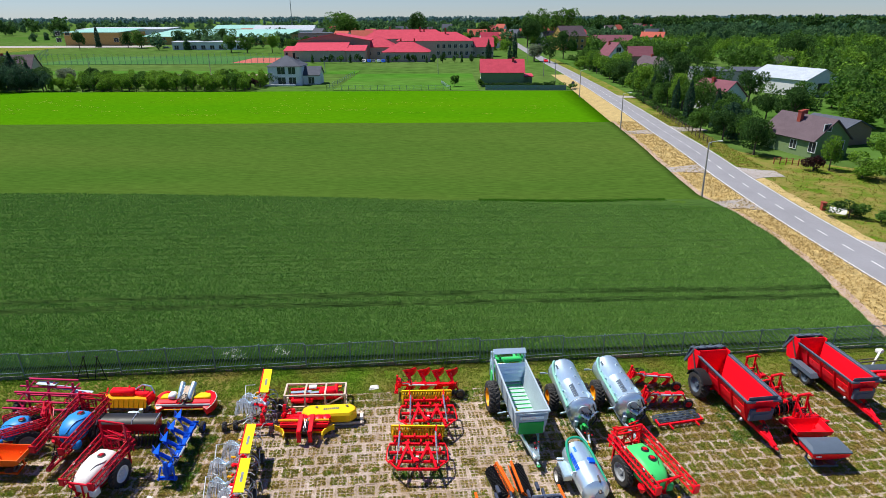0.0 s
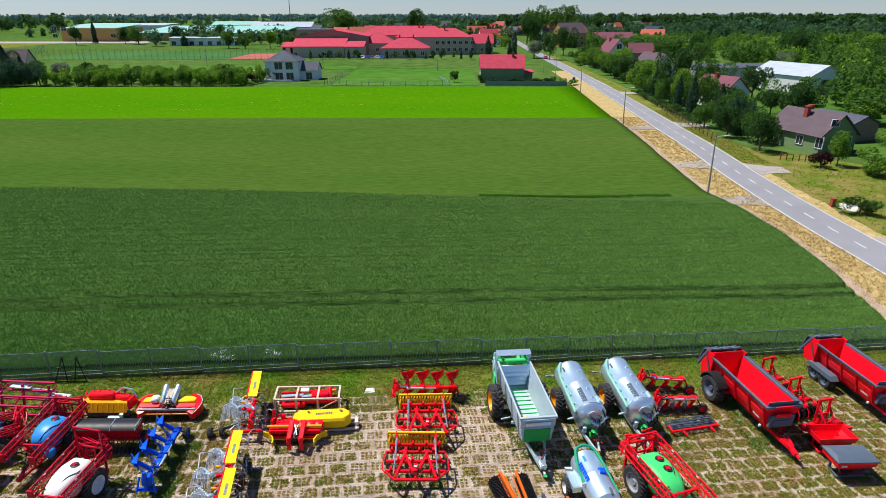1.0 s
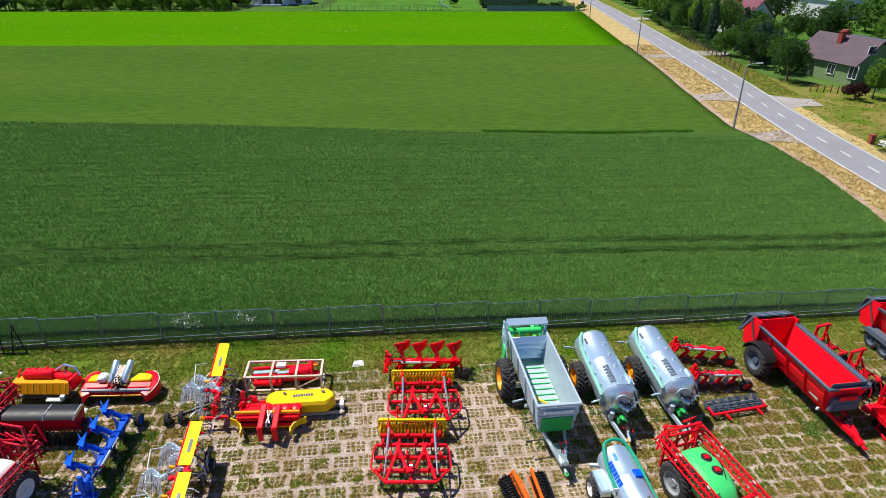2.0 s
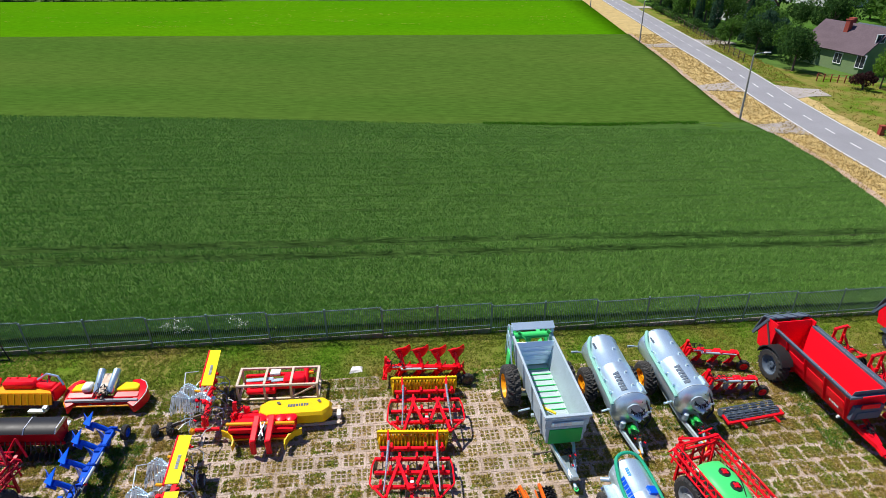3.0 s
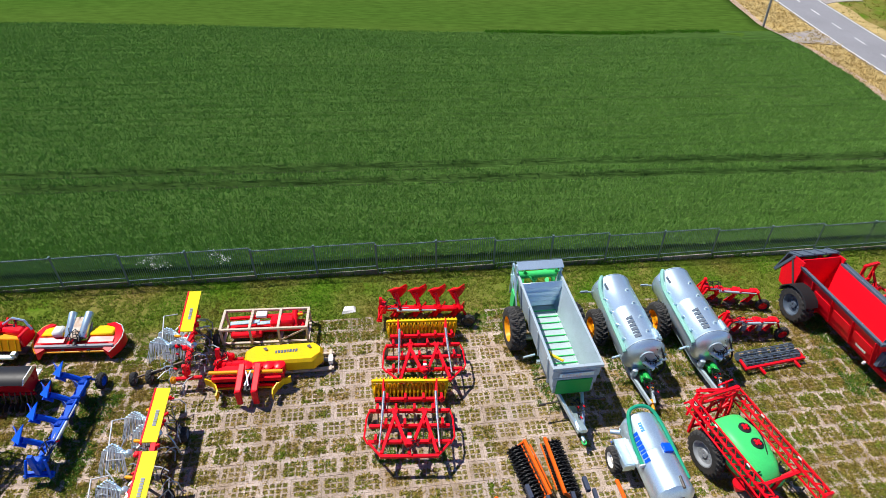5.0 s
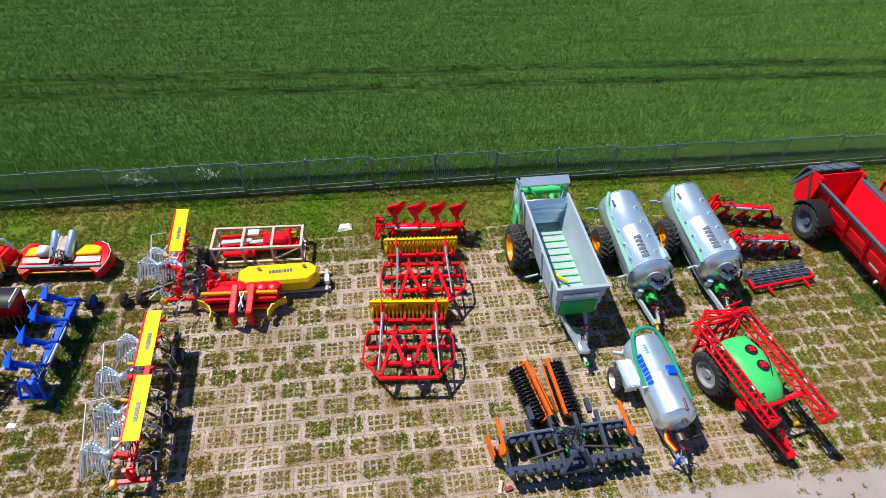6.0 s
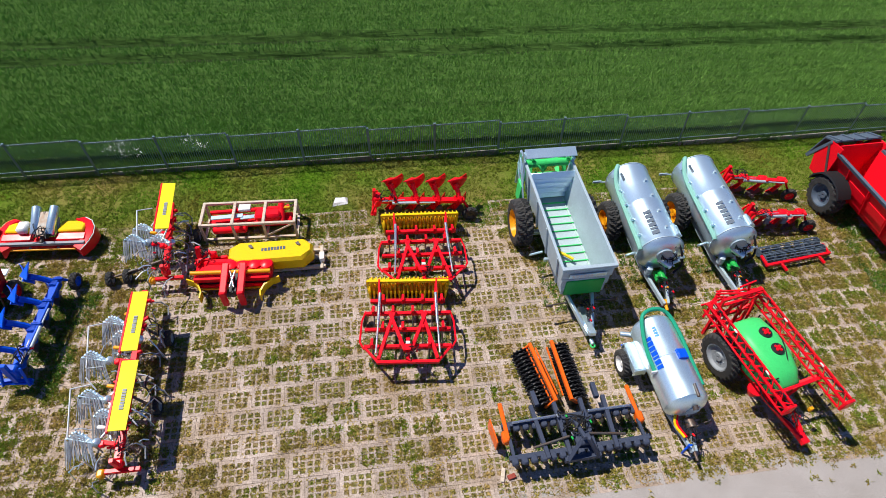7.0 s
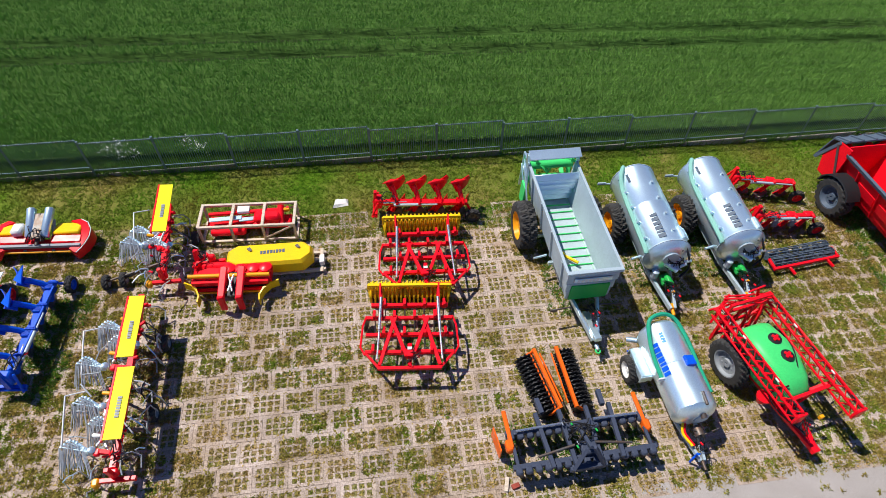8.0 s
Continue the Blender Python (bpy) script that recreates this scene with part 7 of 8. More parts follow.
# foliage
LEAF = [material("leaf_green", (0.085, 0.185, 0.026), 0.7, 0, (0.06, 0.14, 0.022), 0.5, 2, 0, amount=0.4, island=0.4, spec=0.15, trans=0.48),
        material("leaf_light_green", (0.16, 0.30, 0.028), 0.7, 0, (0.12, 0.235, 0.027), 0.5, 2, 0, amount=0.4, island=0.4, spec=0.15, trans=0.48),
        material("conifer_blue_green", (0.05, 0.11, 0.06), 0.75, 0, (0.036, 0.082, 0.045), 0.5, 2, 0, amount=0.4, island=0.35, spec=0.1, trans=0.45),
        material("leaf_dark_green", (0.052, 0.12, 0.026), 0.75, 0, (0.036, 0.085, 0.02), 0.5, 2, 0, amount=0.4, island=0.4, spec=0.1, trans=0.45),
        material("leaf_copper", (0.055, 0.022, 0.022), 0.75, 0, (0.04, 0.018, 0.018), 0.5, 2, 0, amount=0.4, island=0.35, spec=0.1, trans=0.45),
        material("leaf_silver", (0.20, 0.25, 0.15), 0.75, 0, (0.14, 0.19, 0.11), 0.5, 2, 0, amount=0.4, island=0.35, spec=0.1, trans=0.45)]
# slight distance haze is mixed into the base colour of these crowns
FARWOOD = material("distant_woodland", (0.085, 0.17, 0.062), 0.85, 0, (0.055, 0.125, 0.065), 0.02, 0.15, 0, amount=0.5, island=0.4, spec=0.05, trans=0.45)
# bluer again: the haze at the horizon is painted into the leaf colour
HAZEWOOD = material("haze_tinted_woodland", (0.11, 0.20, 0.20), 0.9, 0, (0.085, 0.165, 0.175), 0.004, 0.05, 0, amount=0.4, island=0.25, spec=0.02, trans=0.45)
BARK = material("bark", (0.12, 0.085, 0.06), 0.9, 0, (0.07, 0.05, 0.035), 3, 20, 0.5, amount=0.5)


def crown_arrays(seed, h, w, n, leaf, kind):
    """Leaf triangles round the lumps of a crown; h and w are the tree's height and spread."""
    g = np.random.default_rng(seed)
    if kind == "cone":
        t = g.uniform(0, 1, n) ** 0.65
        r = w / 2 * t * (0.78 + 0.3 * np.sin(t * h * 5.5)) * g.uniform(0.55, 1.05, n)
        a = g.uniform(0, 2 * math.pi, n)
        c = np.stack([r * np.cos(a), r * np.sin(a), h * (1 - t * 0.96)], 1)
    else:
        k = 9 if kind != "bush" else 6
        lo = 0.38 if kind != "bush" else 0.25
        lumps = np.stack([g.normal(0, w * 0.20, k), g.normal(0, w * 0.20, k), h * g.uniform(lo, 0.82, k)], 1)
        lr = w * g.uniform(0.16, 0.30, k)
        i = g.integers(0, k, n)
        v = g.normal(0, 1, (n, 3))
        v /= np.linalg.norm(v, axis=1)[:, None]
        c = lumps[i] + v * (lr[i] * g.uniform(0.72, 1.08, n))[:, None]
        c[:, 2] = np.clip(c[:, 2], 0.12 * h, h)
    d1 = g.normal(0, 1, (n, 3))
    d1 /= np.linalg.norm(d1, axis=1)[:, None]
    d2 = np.cross(d1, g.normal(0, 1, (n, 3)))
    d2 /= np.linalg.norm(d2, axis=1)[:, None]
    s = (leaf * g.uniform(0.6, 1.3, n))[:, None]
    return np.stack([c - d1 * s, c + d1 * s * 0.9 + d2 * s * 0.4, c + d2 * s * 1.2], 1)


def tri_mesh(name, T, mat):
    N = len(T)
    me = bpy.data.meshes.new(name)
    me.vertices.add(3 * N)
    me.vertices.foreach_set("co", T.reshape(-1).astype(np.float32))
    me.loops.add(3 * N)
    me.loops.foreach_set("vertex_index", np.arange(3 * N, dtype=np.int32))
    me.polygons.add(N)
    me.polygons.foreach_set("loop_start", np.arange(0, 3 * N, 3, dtype=np.int32))
    me.polygons.foreach_set("loop_total", np.full(N, 3, dtype=np.int32))
    me.update(calc_edges=True)
    me.materials.append(mat)
    return me


TREES = {}


def tree(x, y, h, w, kind="round", leaf=0, seed=0, label=""):
    """A tree of height h and spread w: tapered trunk with limbs, and a crown of many leaves."""
    key = (kind, leaf, seed % 3)
    if key not in TREES:
        n = {"round": 3600, "cone": 3000, "bush": 1600, "slim": 2000}[kind]
        size = {"round": 0.034, "cone": 0.029, "bush": 0.052, "slim": 0.038}[kind]
        crown = tri_mesh("crown", crown_arrays(seed % 3 + 7 * leaf + 3, 1.0, 1.0 if kind != "cone" else 1.0, n, size, "cone" if kind in ("cone",) else "bush" if kind == "bush" else "round"), LEAF[leaf])
        sh = Shape().tube((0, 0, -0.02), (0.01, 0.01, 0.6), 0.035, 0.016, 8)
        if kind != "cone":
            for k in range(5):
                a = k * 1.26 + seed
                sh.tube((0, 0, 0.28 + 0.05 * k), (0.25 * math.cos(a), 0.25 * math.sin(a), 0.55 + 0.05 * k), 0.014, 0.005, 6)
        else:
            sh.tube((0, 0, 0.6), (0, 0, 0.95), 0.016, 0.004, 6)
        TREES[key] = crown, mesh("trunk", sh, BARK, 40)
    crown, trunk = TREES[key]
    words = {"round": "broad leafy tree with an uneven crown", "cone": "dark conifer with a pointed crown", "bush": "dense rounded garden shrub", "slim": "narrow upright tree"}
    o = thing("tree" if kind != "bush" else "shrub", label or words[kind] + (" of dark green leaves", " of light green leaves", " of blue-green needles", " of deep green leaves", " of copper leaves", " of silvery leaves")[leaf], "tree" if kind != "bush" else "shrub", "village trees")
    for n_, me in (("trunk", trunk), ("crown", crown)):
        c = new(n_, me)
        c.parent = o
    o.matrix_world = pose(x, y, ground_z(x, y), 0, 0, seed * 67) @ Matrix.Diagonal((w, w, h, 1))
    return o


rt = random.Random(3)
# gardens beside the road
NEAR = [(51.5, 98, 6.5, 5.0, "round", 3), (54.2, 104, 6.0, 4.6, "round", 0), (50.8, 108.5, 5.5, 4.6, "round", 3), (53.8, 113, 6.5, 5.0, "round", 2), (50.5, 118, 5.0, 4.5, "round", 0), (54.5, 121, 8.0, 4.2, "cone", 2),
        (52.0, 129, 9.0, 4.8, "cone", 2), (56, 133, 9.5, 6.5, "round", 0), (53.6, 141, 8, 4, "cone", 2), (57.5, 147, 8.5, 6.5, "round", 1), (54.6, 153, 6.0, 5.5, "round", 0), (60, 160, 12.5, 8.0, "round", 3),
        (56, 166, 7, 6, "round", 1), (55.6, 176, 6, 5, "bush", 0), (57.5, 186, 7, 6, "bush", 1), (60, 198, 8, 5, "cone", 2), (58, 212, 6, 6, "bush", 0), (61, 225, 7.5, 7, "round", 1), (60, 238, 7, 7, "bush", 1),
        (61, 255, 7, 7, "round", 0), (58, 268, 5, 6, "bush", 1), (60, 282, 6, 7, "bush", 0), (66, 236, 9, 8, "round", 1), (70, 250, 7, 8, "round", 1),
        (58.5, 88.5, 5.2, 3.4, "slim", 1), (55.8, 88, 2.6, 2.8, "bush", 4), (61, 84.5, 3.6, 4.8, "bush", 1), (65.5, 83.5, 4.0, 5.5, "bush", 1), (70, 82, 4.5, 6, "bush", 0), (74, 86, 6, 6, "round", 0), (77, 92, 8, 7, "round", 0),
        (69, 92, 5, 5, "round", 1), (48.6, 67.8, 2.0, 3.2, "bush", 3), (51.5, 66.3, 1.8, 3.0, "bush", 0), (54, 65.2, 1.7, 3.2, "bush", 3), (57, 64, 2.2, 3.4, "bush", 0), (62, 66, 3, 4, "bush", 0), (68, 70, 4, 5, "bush", 1),
        (73, 126, 7.5, 7, "round", 3), (77, 134, 8, 7, "round", 0), (70, 131, 6.5, 5, "round", 3), (84, 122, 5, 6, "bush", 1), (90, 132, 6, 7, "round", 1), (88, 148, 4, 6, "bush", 1), (96, 150, 6, 6, "round", 0), (104, 140, 7, 8, "round", 1),
        (112, 150, 8, 8, "round", 0), (80, 160, 8, 7, "round", 3), (74, 170, 9, 8, "round", 0), (90, 110, 9, 8, "round", 0), (98, 118, 8, 8, "round", 3), (86, 98, 9, 8, "round", 3), (94, 90, 9, 9, "round", 0), (106, 100, 10, 9, "round", 0),
        (82, 78, 7, 7, "round", 1), (90, 74, 8, 8, "round", 0), (120, 120, 10, 9, "round", 3), (128, 140, 9, 9, "round", 0), (132, 165, 8, 9, "round", 1), (120, 180, 8, 9, "round", 0)]
for i, (x, y, h, w, k, l) in enumerate(NEAR):
    tree(x, y, h, w, k, l, i)
# thick planting between the road and the gardens
for i in range(64):
    y = 97 + i * 2.9
    x = road_x(y) + HALF + rt.choice((5.2, 6.2, 7.2, 8.2, 9.2)) + 0.012 * y + rt.uniform(-0.6, 0.6)
    if y < 106 or 119 < y < 123 or 129 < y < 148 or 170 < y < 174:
        continue
    k = rt.choice(("round", "round", "bush", "cone", "slim"))
    h = rt.uniform(2.6, 5.0) if k == "bush" else rt.uniform(4.5, 8.5)
    tree(x, y, h, h * (1.2 if k == "bush" else 0.5 if k in ("cone", "slim") else 0.85), k, 2 if k == "cone" else rt.choice((0, 3, 3, 1, 0)), i)
# big trees across the village
for x, y, h, w, k, l in ((-92, 560, 26, 30, "round", 0), (-30, 600, 26, 20, "round", 3), (62, 330, 14, 9, "round", 3), (44, 312, 10, 11, "round", 5), (36, 330, 13, 6, "cone", 2), (20, 300, 11, 7, "cone", 2), (30, 296, 9, 5, "cone", 2), (50, 300, 12, 8, "round", 3),
                         (58, 450, 22, 16, "round", 3), (70, 480, 26, 20, "round", 0), (95, 520, 28, 24, "round", 0), (30, 520, 18, 16, "round", 3), (-265, 470, 16, 8, "cone", 2), (-262, 440, 14, 8, "round", 3), (-240, 465, 12, 9, "round", 3), (-225, 455, 12, 14, "round", 0),
                         (-200, 465, 12, 10, "round", 3), (-185, 470, 13, 12, "round", 3), (-170, 475, 13, 12, "round", 3), (-128, 395, 10, 10, "round", 0), (-112, 395, 12, 9, "round", 1), (-98, 392, 9, 8, "round", 0), (-88, 390, 11, 8, "round", 3), (-140, 400, 11, 10, "round", 0),
                         (120, 300, 12, 10, "round", 3), (110, 270, 10, 10, "round", 0), (140, 250, 14, 10, "round", 3), (160, 290, 15, 12, "round", 0), (125, 230, 9, 9, "round", 5), (150, 215, 11, 10, "round", 0)):
    tree(x, y, h, w, k, l, int(abs(x)))
# clipped thujas before the school
for i in range(20):
    x = -66 + i * 4.6 + rt.uniform(-1, 1)
    if not -42 < x < -33:
        tree(x, 305 + rt.uniform(-1, 1), rt.uniform(3.4, 4.8), rt.uniform(2.2, 3.0), "bush" if i % 4 else "cone", 3 if i % 3 else 0, i, "clipped thuja before the school wall")
# nursery rows behind the meadow
for j in range(5):
    for i in range(21):
        x = -124 + i * 3.0 + rt.uniform(-0.8, 0.8) + j
        tree(x, 189 + j * 4.2 + rt.uniform(-0.6, 0.6), rt.uniform(3.8, 5.2), rt.uniform(3.4, 4.4), "bush", (1, 1, 1, 1, 0)[(i + j) % 5], i + j, "young nursery tree in a planted row")
for x, y, h, w, k, l in ((-136, 190, 12, 9, "cone", 2), (-133, 187, 8, 7, "round", 2), (-139, 186, 9, 8, "round", 2), (-145, 187, 11, 9, "round", 3), (-127, 189, 6, 6, "round", 2), (-150, 190, 12, 9, "cone", 3), (-141, 189, 10, 8, "cone", 3), (-132, 191, 9, 7, "cone", 2), (-128, 192, 7, 6, "round", 3), (-143, 196, 10, 8, "round", 3), (-128, 205, 7, 8, "round", 5), (-121, 208, 6, 6, "bush", 3), (-148, 200, 9, 8, "round", 3), (-160, 196, 12, 9, "round", 3), (-116, 206, 5, 6, "bush", 0),
                         (-64, 194, 3.5, 6, "bush", 4), (-112, 196, 3, 8, "bush", 4), (11, 199, 2.4, 2.4, "bush", 0), (2.5, 200, 3.6, 3.0, "bush", 0), (33, 196, 2.2, 4, "bush", 3), (39, 192, 2.0, 4, "bush", 0), (28, 195, 1.8, 4, "bush", 3)):
    tree(x, y, h, w, k, l, int(abs(x)))
# hedge by the green house and along the gardens
for i in range(12):
    tree(13 + i * 1.9, 197.5, 1.5, 2.3, "bush", 3, i, "clipped dark hedge plant")
for i in range(22):
    tree(51.2 + 0.07 * i, 122 + i * 2.2, 1.6, 2.6, "bush", 3 if i % 3 else 0, i, "dark garden hedge along the road")


def wood(name, boxes, n_tri, leaf, mat, label, hmin, hmax, seed):
    """Woodland: crowns of many trees joined as one body. boxes: (x0, x1, y0, y1, trees)."""
    g = np.random.default_rng(seed)
    base = [crown_arrays(seed + k, 1.0, 1.0, n_tri, leaf, "cone" if k == 3 else "round") for k in range(4)]
    out = []
    for x0, x1, y0, y1, n in boxes:
        for i in range(n):
            x, y = g.uniform(x0, x1), g.uniform(y0, y1)
            if abs(x - road_x(min(y, 760))) < 9 or (70 < y < 172 and 0.46 < x / y < 0.66):
                continue
            h = g.uniform(hmin, hmax)
            w = h * g.uniform(0.75, 1.15)
            a = g.uniform(0, 6.28)
            T = base[g.integers(0, 4)]
            R = np.array([[math.cos(a), -math.sin(a), 0], [math.sin(a), math.cos(a), 0], [0, 0, 1]])
            out.append((T @ R.T) * np.array([w, w, h]) + np.array([x, y, ground_z(x, y) - 0.05 * h]))
    return tagged(new(name, tri_mesh(name, np.concatenate(out), mat)), label, "trees", kind="stuff")


wood("woodland_near", [(84, 190, 70, 165, 150), (118, 320, 195, 320, 230), (75, 130, 310, 420, 40), (130, 420, 340, 480, 180)], 480, 0.072, LEAF[0], "mixed green woodland behind the gardens", 5, 10, 21)
wood("woodland_light", [(118, 220, 100, 230, 110), (118, 330, 210, 420, 230), (65, 120, 430, 600, 50), (-60, 60, 400, 560, 60)], 480, 0.072, LEAF[1], "lighter green trees among the woodland", 5, 10, 22)
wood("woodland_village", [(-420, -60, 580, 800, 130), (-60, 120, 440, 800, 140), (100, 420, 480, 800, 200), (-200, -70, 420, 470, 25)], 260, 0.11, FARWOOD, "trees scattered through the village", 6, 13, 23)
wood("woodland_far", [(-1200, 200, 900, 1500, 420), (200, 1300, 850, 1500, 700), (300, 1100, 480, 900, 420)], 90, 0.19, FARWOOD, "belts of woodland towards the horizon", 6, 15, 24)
wood("woodland_belt", [(420, 1300, 820, 1050, 420), (60, 420, 900, 1000, 120), (-900, -500, 700, 900, 40)], 110, 0.16, LEAF[3], "dark forest belt beyond the village", 13, 21, 26)
wood("woodland_horizon", [(-2600, 2600, 1600, 3200, 1900)], 50, 0.26, HAZEWOOD, "woods on the horizon with blue-green haze put into their colour", 9, 20, 25)


# fences, masts, signs and small roadside things
def wire_fence(x0, y0, x1, y1, n, h, label, mat=FENCE, solid=False):
    o = thing("wire_fence", label, "fence", "village fences")
    for i in range(n + 1):
        t = i / n
        x, y = x0 + (x1 - x0) * t, y0 + (y1 - y0) * t
        part("post", Shape().box((x, y, ground_z(x, y) + h / 2), (0.12, 0.12, h)), mat, o)
    for z in (0.3, 0.65, 0.97):
        part("wire", Shape().tube((x0, y0, ground_z(x0, y0) + h * z), (x1, y1, ground_z(x1, y1) + h * z), 0.02, n=5), mat, o)
    if solid:
        part("mesh_panel", Shape().plate([(x0, y0, 0.05), (x1, y1, 0.05), (x1, y1, h), (x0, y0, h)], 0.03), mat, o)


wire_fence(-38, 190.5, 1, 189.5, 17, 1.5, "dark posts and wire at the meadow edge")
wire_fence(-38, 190.5, -36.5, 240, 12, 1.5, "wire fence along the white house garden")
wire_fence(12, 189.5, 37, 188.8, 14, 1.5, "dark garden fence before the green house", solid=True)
wire_fence(1, 189.5, -2, 208, 8, 1.2, "pale garden fence beside the green house", GALVMATT)
wire_fence(-205, 300, -75, 300, 44, 5.0, "tall mesh fence round the sports ground", FENCE)
wire_fence(-205, 300, -240, 370, 14, 4.0, "tall mesh fence beside the sports ground", FENCE)
wire_fence(46.9, 104, 52, 160, 24, 1.3, "dark garden fence along the road gardens", BARK, solid=False)
wire_fence(52, 92.3, 58.5, 90.0, 8, 1.1, "low red garden fence before the bungalow", BRICK, solid=False)
sheet("sports_ground", material("sports_surface", (0.05, 0.14, 0.04), 0.9, 0, (0.08, 0.17, 0.05), 0.03, 1, 0, spec=0.0), spread(-205, -75, 4), spread(300, 360, 4), 0.07, "green sports ground behind a mesh fence", "sports ground")
sheet("red_court", material("red_court_surface", (0.42, 0.12, 0.10), 0.9, 0, (0.35, 0.14, 0.1), 0.03, 1, 0, spec=0.0), spread(-108, -78, 4), spread(306, 345, 4), 0.12, "red tartan court", "sports ground")
sheet("factory_yard", ASPHALT, spread(-400, -230, 4), spread(470, 500, 4), 0.08, "pale concrete factory yard", "yard")
sheet("farm_track", PATHWAY, spread(-130, -60, 12), spread(240.5, 244, 3), 0.1, "narrow earth track behind the nursery", "track")

mast = thing("radio_mast", "slim lattice radio mast above the village trees", "mast")
part("lattice", Shape().tube((0, 0, 0), (0, 0, 62), 0.7, 0.35, 6), GREY, mast)
mast.matrix_world = pose(-215, 870, 0)

sign = thing("road_sign", "round grey road sign seen from behind", "road sign")
part("post", Shape().tube((0, 0, 0), (0, 0, 2.6), 0.04), GALVMATT, sign)
part("disc", Shape().lathe([(0, 0.1), (0, 0.45), (0.04, 0.45), (0.04, 0.1)], (0, -0.05, 2.5), (0, -1, 0), 20), SLATE, sign)
sign.matrix_world = pose(38.5, 186, 0.05)

board = thing("notice_board", "white notice board on posts by the road", "sign board")
part("panel", Shape().box((0, 0, 1.0), (1.9, 0.08, 1.1)), WHITE, board)
for s in (-1, 1):
    part("post", Shape().box((s * 0.8, 0.06, 0.6), (0.08, 0.08, 1.3)), WOOD, board)
board.matrix_world = pose(47.9, 68.9, ground_z(47, 68.5) - 0.55, -42, 0, -35)
post_box = thing("hydrant_post", "small red brick gate post beside the notice board", "post")
part("pillar", Shape().box((0, 0, 0.5), (0.5, 0.5, 1.0)), BRICK, post_box)
part("cap", Shape().box((0, 0, 1.03), (0.6, 0.6, 0.08)), BRICK, post_box)
post_box.matrix_world = pose(47.1, 70.6, ground_z(46, 70))


def car(x, y, rz, mat, label):
    o = thing("car", label, "car", "parked cars")
    prof = [(-2.1, 0.35), (-2.15, 0.7), (-1.9, 0.85), (-1.1, 0.95), (-0.5, 1.4), (0.9, 1.45), (1.7, 1.0), (2.1, 0.9), (2.15, 0.4)]
    part("body", Shape().prism(prof, 1.7, "x"), mat, o)
    part("windscreen", Shape().plate([(-0.75, -1.08, 0.98), (0.75, -1.08, 0.98), (0.68, -0.55, 1.4), (-0.68, -0.55, 1.4)], 0.03), GLASS, o)
    part("rear_window", Shape().plate([(-0.7, 1.62, 1.06), (0.7, 1.62, 1.06), (0.66, 0.98, 1.44), (-0.66, 0.98, 1.44)], 0.03), GLASS, o)
    for s in (-1, 1):
        for yy in (-1.3, 1.3):
            wheel(o, s * 0.78, yy, 0.33, 0.2, GREY, 10)
    o.matrix_world = pose(x, y, ground_z(x, y) + 0.06, 0, 0, rz)


car(road_x(305) - 1.3, 305, -2, RED, "red hatchback standing on the road")
for i in range(5):
    car(-41.5 + i * 2.4, 306 + (i % 2), 10, (WHITE, BLUE, SLATE, GALV, BLUE)[i], "car parked before the school")
for i in range(6):
    car(-205 + i * 11, 452, 85, (SLATE, WHITE, BLACK, BLUE, SLATE, WHITE)[i], "car parked by the factory trees")


# ---- grass pavers of the yard, small litter ----
PA = radians(7.4)


def pav(u, v):
    return FX + u * math.cos(PA) - v * math.sin(PA), FY + u * math.sin(PA) + v * math.cos(PA)


def slab_shape():
    """A concrete grass paver: 4 by 3 openings in a slab of 1.00 by 0.75."""
    xs, ys = [-0.503], [-0.378]
    for i in range(4):
        a = -0.392 + i * 0.212
        xs += [a, a + 0.148]
    for j in range(3):
        a = -0.272 + j * 0.200
        ys += [a, a + 0.144]
    xs.append(0.503)
    ys.append(0.378)
    nx, ny = len(xs), len(ys)
    sh, vs, fs = Shape(), [], []
    for z in (0.0, -0.045):
        vs += [(x, y, z) for y in ys for x in xs]
    hole = lambda i, j: i % 2 == 1 and j % 2 == 1
    o = nx * ny
    for j in range(ny - 1):
        for i in range(nx - 1):
            a, b, c, d = j * nx + i, j * nx + i + 1, (j + 1) * nx + i + 1, (j + 1) * nx + i
            if hole(i, j):
                fs += [(a, b, b + o, a + o), (b, c, c + o, b + o), (c, d, d + o, c + o), (d, a, a + o, d + o)]
            else:
                fs.append((a, b, c, d))
    for i in range(nx - 1):
        fs += [(i, i + 1, i + 1 + o, i + o), ((ny - 1) * nx + i, (ny - 1) * nx + i + 1, (ny - 1) * nx + i + 1 + o, (ny - 1) * nx + i + o)]
    for j in range(ny - 1):
        fs += [(j * nx, (j + 1) * nx, (j + 1) * nx + o, j * nx + o), (j * nx + nx - 1, (j + 1) * nx + nx - 1, (j + 1) * nx + nx - 1 + o, j * nx + nx - 1 + o)]
    return vs, fs


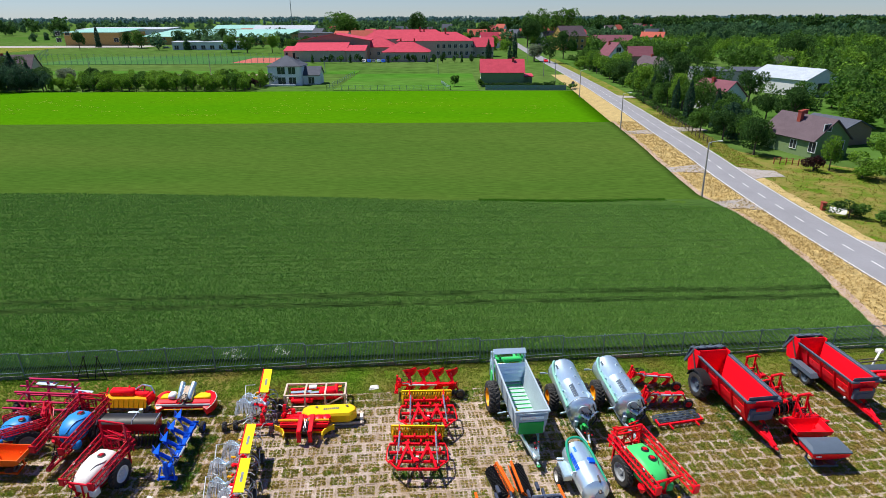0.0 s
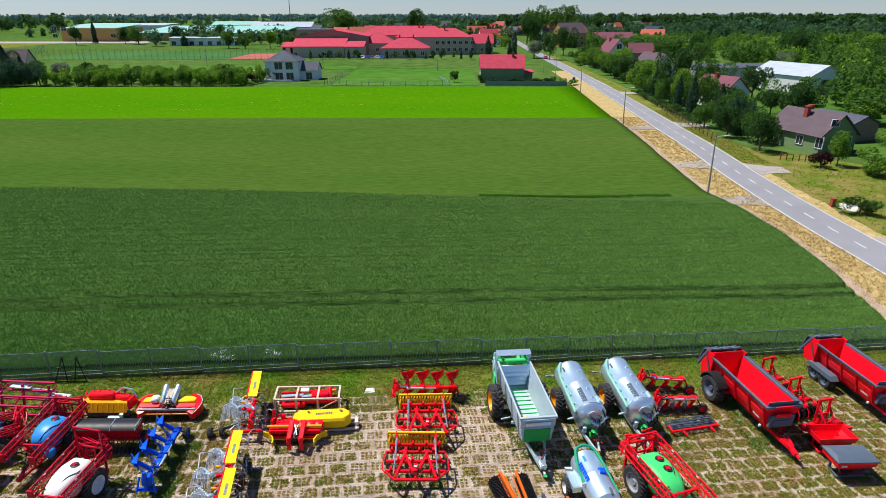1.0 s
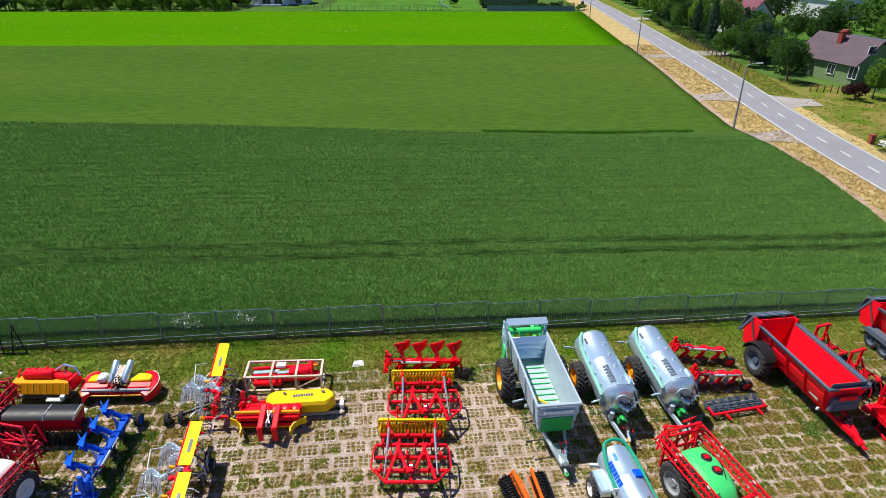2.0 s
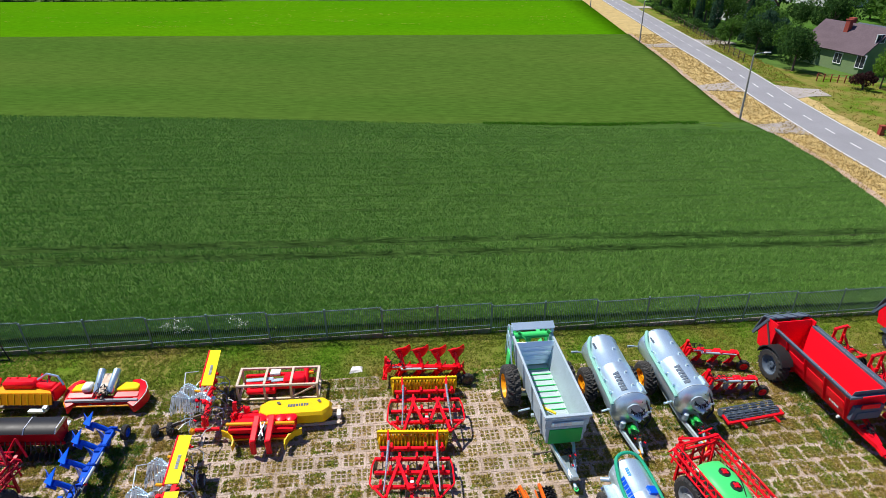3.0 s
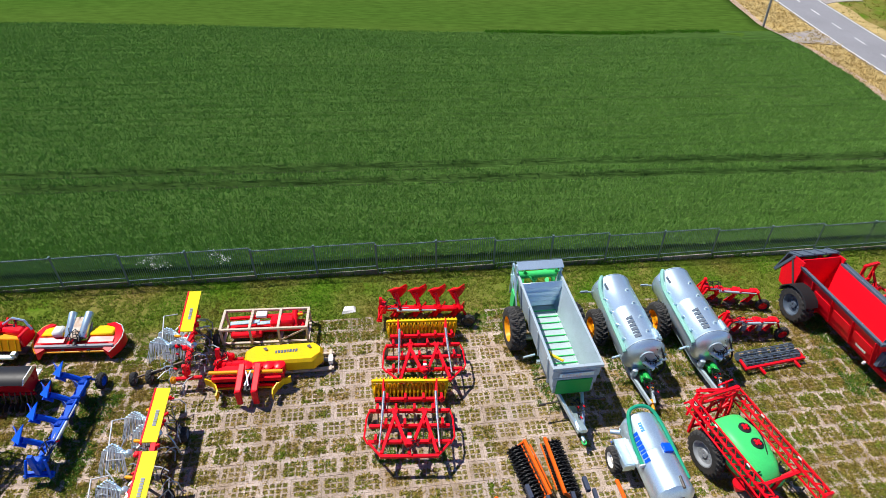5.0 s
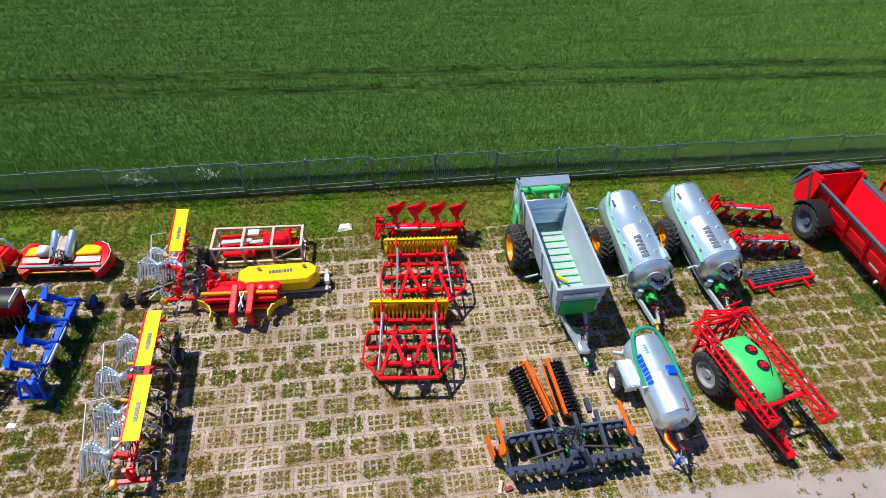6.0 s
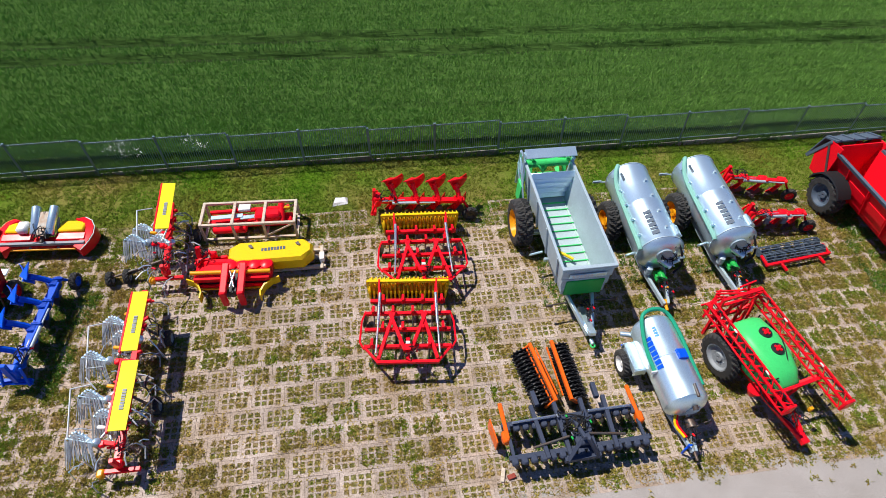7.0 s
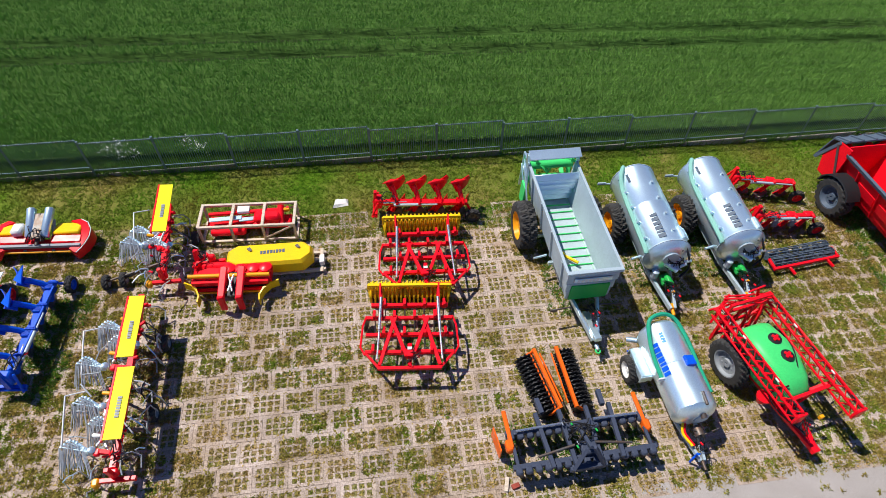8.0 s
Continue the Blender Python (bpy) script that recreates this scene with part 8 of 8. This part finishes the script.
paving = thing("paving", "dusty concrete grass pavers with weeds in their openings", "paving", kind="structure")
pv, pf = slab_shape()
slab_mesh = mesh("paver", Shape().add(pv, pf), SLAB, None)
rest, spots, dry, rp = Shape(), [], [], random.Random(8)
near_count = 0
for j in range(16):
    v = -14.815 + j * 0.765
    shift = (0.4, 0.0, 0.5, 0.22, 0.71)[j % 5] + rp.uniform(-0.08, 0.08)
    for i in range(-34, 42):
        u = i * 1.015 + shift
        x, y = pav(u, v)
        if v > -3.6 and rp.random() < 0.5:
            continue
        m = pose(x, y, ground_z(x, y) + 0.022 + rp.uniform(-0.006, 0.006), rp.uniform(-0.5, 0.5), 1.9 + rp.uniform(-0.5, 0.5), 7.4 + rp.uniform(-0.5, 0.5))
        if -11 < u < 13 and v < -5 and near_count < 290:
            ob = new("paver", slab_mesh)
            ob.parent, ob.matrix_local = paving, m
            near_count += 1
        else:
            rest.add([m @ Vector(p) for p in pv], pf)
        lush = 0.5 + 0.9 * noise.noise((x * 0.45, y * 0.45, 2)) + rp.uniform(-0.25, 0.25) + max(0, min(1.0, (x - 5.5) * 0.14), min(0.7, (-6.5 - x) * 0.10)) + 0.35 * (v > -5)
        for a in range(4):
            for b in range(3):
                c = (-0.318 + a * 0.212, -0.20 + b * 0.200, -0.03)
                if rp.random() < 0.80 + 0.5 * lush:
                    spots.append(tuple(m @ Vector(c)))
                if rp.random() < 0.85:
                    dry.append(tuple(m @ Vector((c[0] + rp.uniform(-0.05, 0.05), c[1] + rp.uniform(-0.05, 0.05), -0.03))))
        for k in range(int(46 * max(0.35, min(lush, 1.1)))):
            dry.append(tuple(m @ Vector((rp.uniform(-0.42, 0.42), rp.uniform(-0.30, 0.30), -0.01))))
        if lush > 0.55:
            for k in range(int(52 * (min(lush, 1.45) - 0.45))):
                spots.append(tuple(m @ Vector((rp.uniform(-1, 1) * (0.44 if lush > 0.85 else 0.41), rp.uniform(-1, 1) * (0.315 if lush > 0.85 else 0.29), -0.005))))
for k in range(36):
    x, y = pav(rp.uniform(-14, 20), -15.25 - abs(rp.gauss(0, 0.45)))
    spots.append((x, y, ground_z(x, y) + 0.02))
tagged(part("pavers", rest, SLAB, paving, smooth=None), kind="stuff")
blades("paver_dry_grass", DRYTUFT, dry, 0.045, 0.042, 5, "withered brown grass in the paver openings", lean=1.2, jitter=0.055)
blades("paver_grass", TUFT, spots, 0.055, 0.031, 13, "short green and dried grass in the paver openings", lean=0.9, jitter=0.05)
lawn_pts = []
for k in range(46000):
    u, v = rng.uniform(-40, 42), rng.uniform(-4.4, 0.5)
    x, y = yard(u, v)
    if noise.noise((x * 0.9, y * 0.9, 6)) > -0.6 or v > -1.2:
        lawn_pts.append((x, y, ground_z(x, y)))
blades("lawn_grass", LAWNBLADE, lawn_pts, 0.09, 0.022, 5, "uneven grass along the fence", lean=0.6)
foot = []
for k in range(16000):
    u, v = rng.uniform(-45, 45), rng.uniform(-0.05, 1.0)
    x, y = yard(u, v)
    foot.append((x, y, ground_z(x, y)))
blades("fence_weeds", WEED, foot, 0.40, 0.022, 4, "tall dark weeds along the fence foot")
cow = []
for c, hz in ((-13.6, 0.95), (-13.2, 1.2), (-12.95, 0.75), (-10.5, 1.25), (-10.15, 1.0), (-10.0, 0.8), (-13.4, 0.65)):
    for k in range(15):
        x, y = yard(c + rng.normal(0, 0.17), 0.55 + rng.normal(0, 0.12))
        cow.append((x, y, ground_z(x, y) + hz + rng.normal(0, 0.12)))
under = []
for cx, cy, hw, hd in ((3.5, 20.75, 2.0, 0.7), (-1.55, 24.0, 1.3, 0.8), (-1.3, 27.2, 1.3, 0.8), (-13.3, 24.0, 0.7, 1.9), (4.2, 27.5, 0.9, 2.0), (7.3, 28.6, 0.8, 1.8), (10.1, 29.2, 0.8, 1.8), (-16.9, 25.5, 1.6, 0.7), (17.0, 29.0, 0.9, 2.5)):
    for k in range(int(620 * hw * hd)):
        x, y = cx + rng.uniform(-hw, hw), cy + rng.uniform(-hd, hd)
        if noise.noise((x * 1.3, y * 1.3, 8)) > -0.15:
            under.append((x, y, ground_z(x, y)))
blades("uncut_weeds", WEED, under, 0.13, 0.022, 4, "uncut green weeds growing under the parked machines", lean=0.6)
blades("cow_parsley", WHITE, cow, 0.03, 0.030, 3, "white cow parsley flowers behind the fence", "flowers", lean=1.0)
verge_pts = [(field_edge(y) + 0.3 + rng.uniform(0, 1) * (road_x(y) - HALF - field_edge(y) - 0.4), y, ground_z(35, y) + 0.03) for y in rng.uniform(20, 130, 7000)]
blades("verge_stubble", STRAW, verge_pts, 0.16, 0.05, 4, "dry yellow stubble on the verge", lean=0.9)
rg_pts = [(road_x(y) + HALF + 0.3 + rng.uniform(0, 18 if y < 90 else 4), y, ground_z(48, y) + 0.02) for y in rng.uniform(20, 140, 6000)]
blades("roadside_grass", TUFT, rg_pts, 0.16, 0.05, 4, "rough grass beside the road", lean=0.8)
fl = [(rng.uniform(-150, 34), 138 + 26 * abs(rng.normal(0, 0.8)), 0.3) for k in range(5000)]
fl = [(x, y, z) for x, y, z in fl if noise.noise((x * 0.06, y * 0.5, 4)) > 0.2 and y < 184]
blades("meadow_flowers", material("yellow_meadow_flowers", (0.22, 0.30, 0.003), 0.9, 0, (0.30, 0.32, 0.004), 1, 3, 0, up=0.9), fl[:len(fl) // 2], 0.05, 0.10, 5, "drifts of yellow meadow flowers", "flowers", lean=3.0)


def litter(name, label, category, sh, mat, x, y, rz):
    o = tagged(part(name, sh, mat), label, category)
    o.matrix_world = place(x, y, rz, 0.03)


litter("torn_bag", "crumpled white plastic bag on bare ground", "bag", Shape().hull([[(-0.35, -0.2, 0), (0.3, -0.25, 0), (0.38, 0.1, 0), (-0.1, 0.28, 0)], [(-0.25, -0.12, 0.1), (0.2, -0.15, 0.06), (0.25, 0.05, 0.13), (-0.1, 0.18, 0.05)]]), WHITE, -4.65, 30.9, 20)
litter("timber_offcut", "short pale timber offcut lying on the paving", "timber", Shape().box((0, 0, 0.03), (0.12, 0.42, 0.06)), WOOD, 1.35, 19.65, -10)
litter("brick", "single reddish brick lying beside the timber", "brick", Shape().box((0, 0, 0.04), (0.24, 0.14, 0.08)), BRICK, 1.6, 19.6, 20)
litter("paper_scrap", "white paper scrap on the paving", "paper", Shape().plate([(-0.15, -0.1, 0.01), (0.15, -0.08, 0.02), (0.12, 0.1, 0.01), (-0.12, 0.08, 0.03)], 0.008), WHITE, -14.2, 21.5, 0)
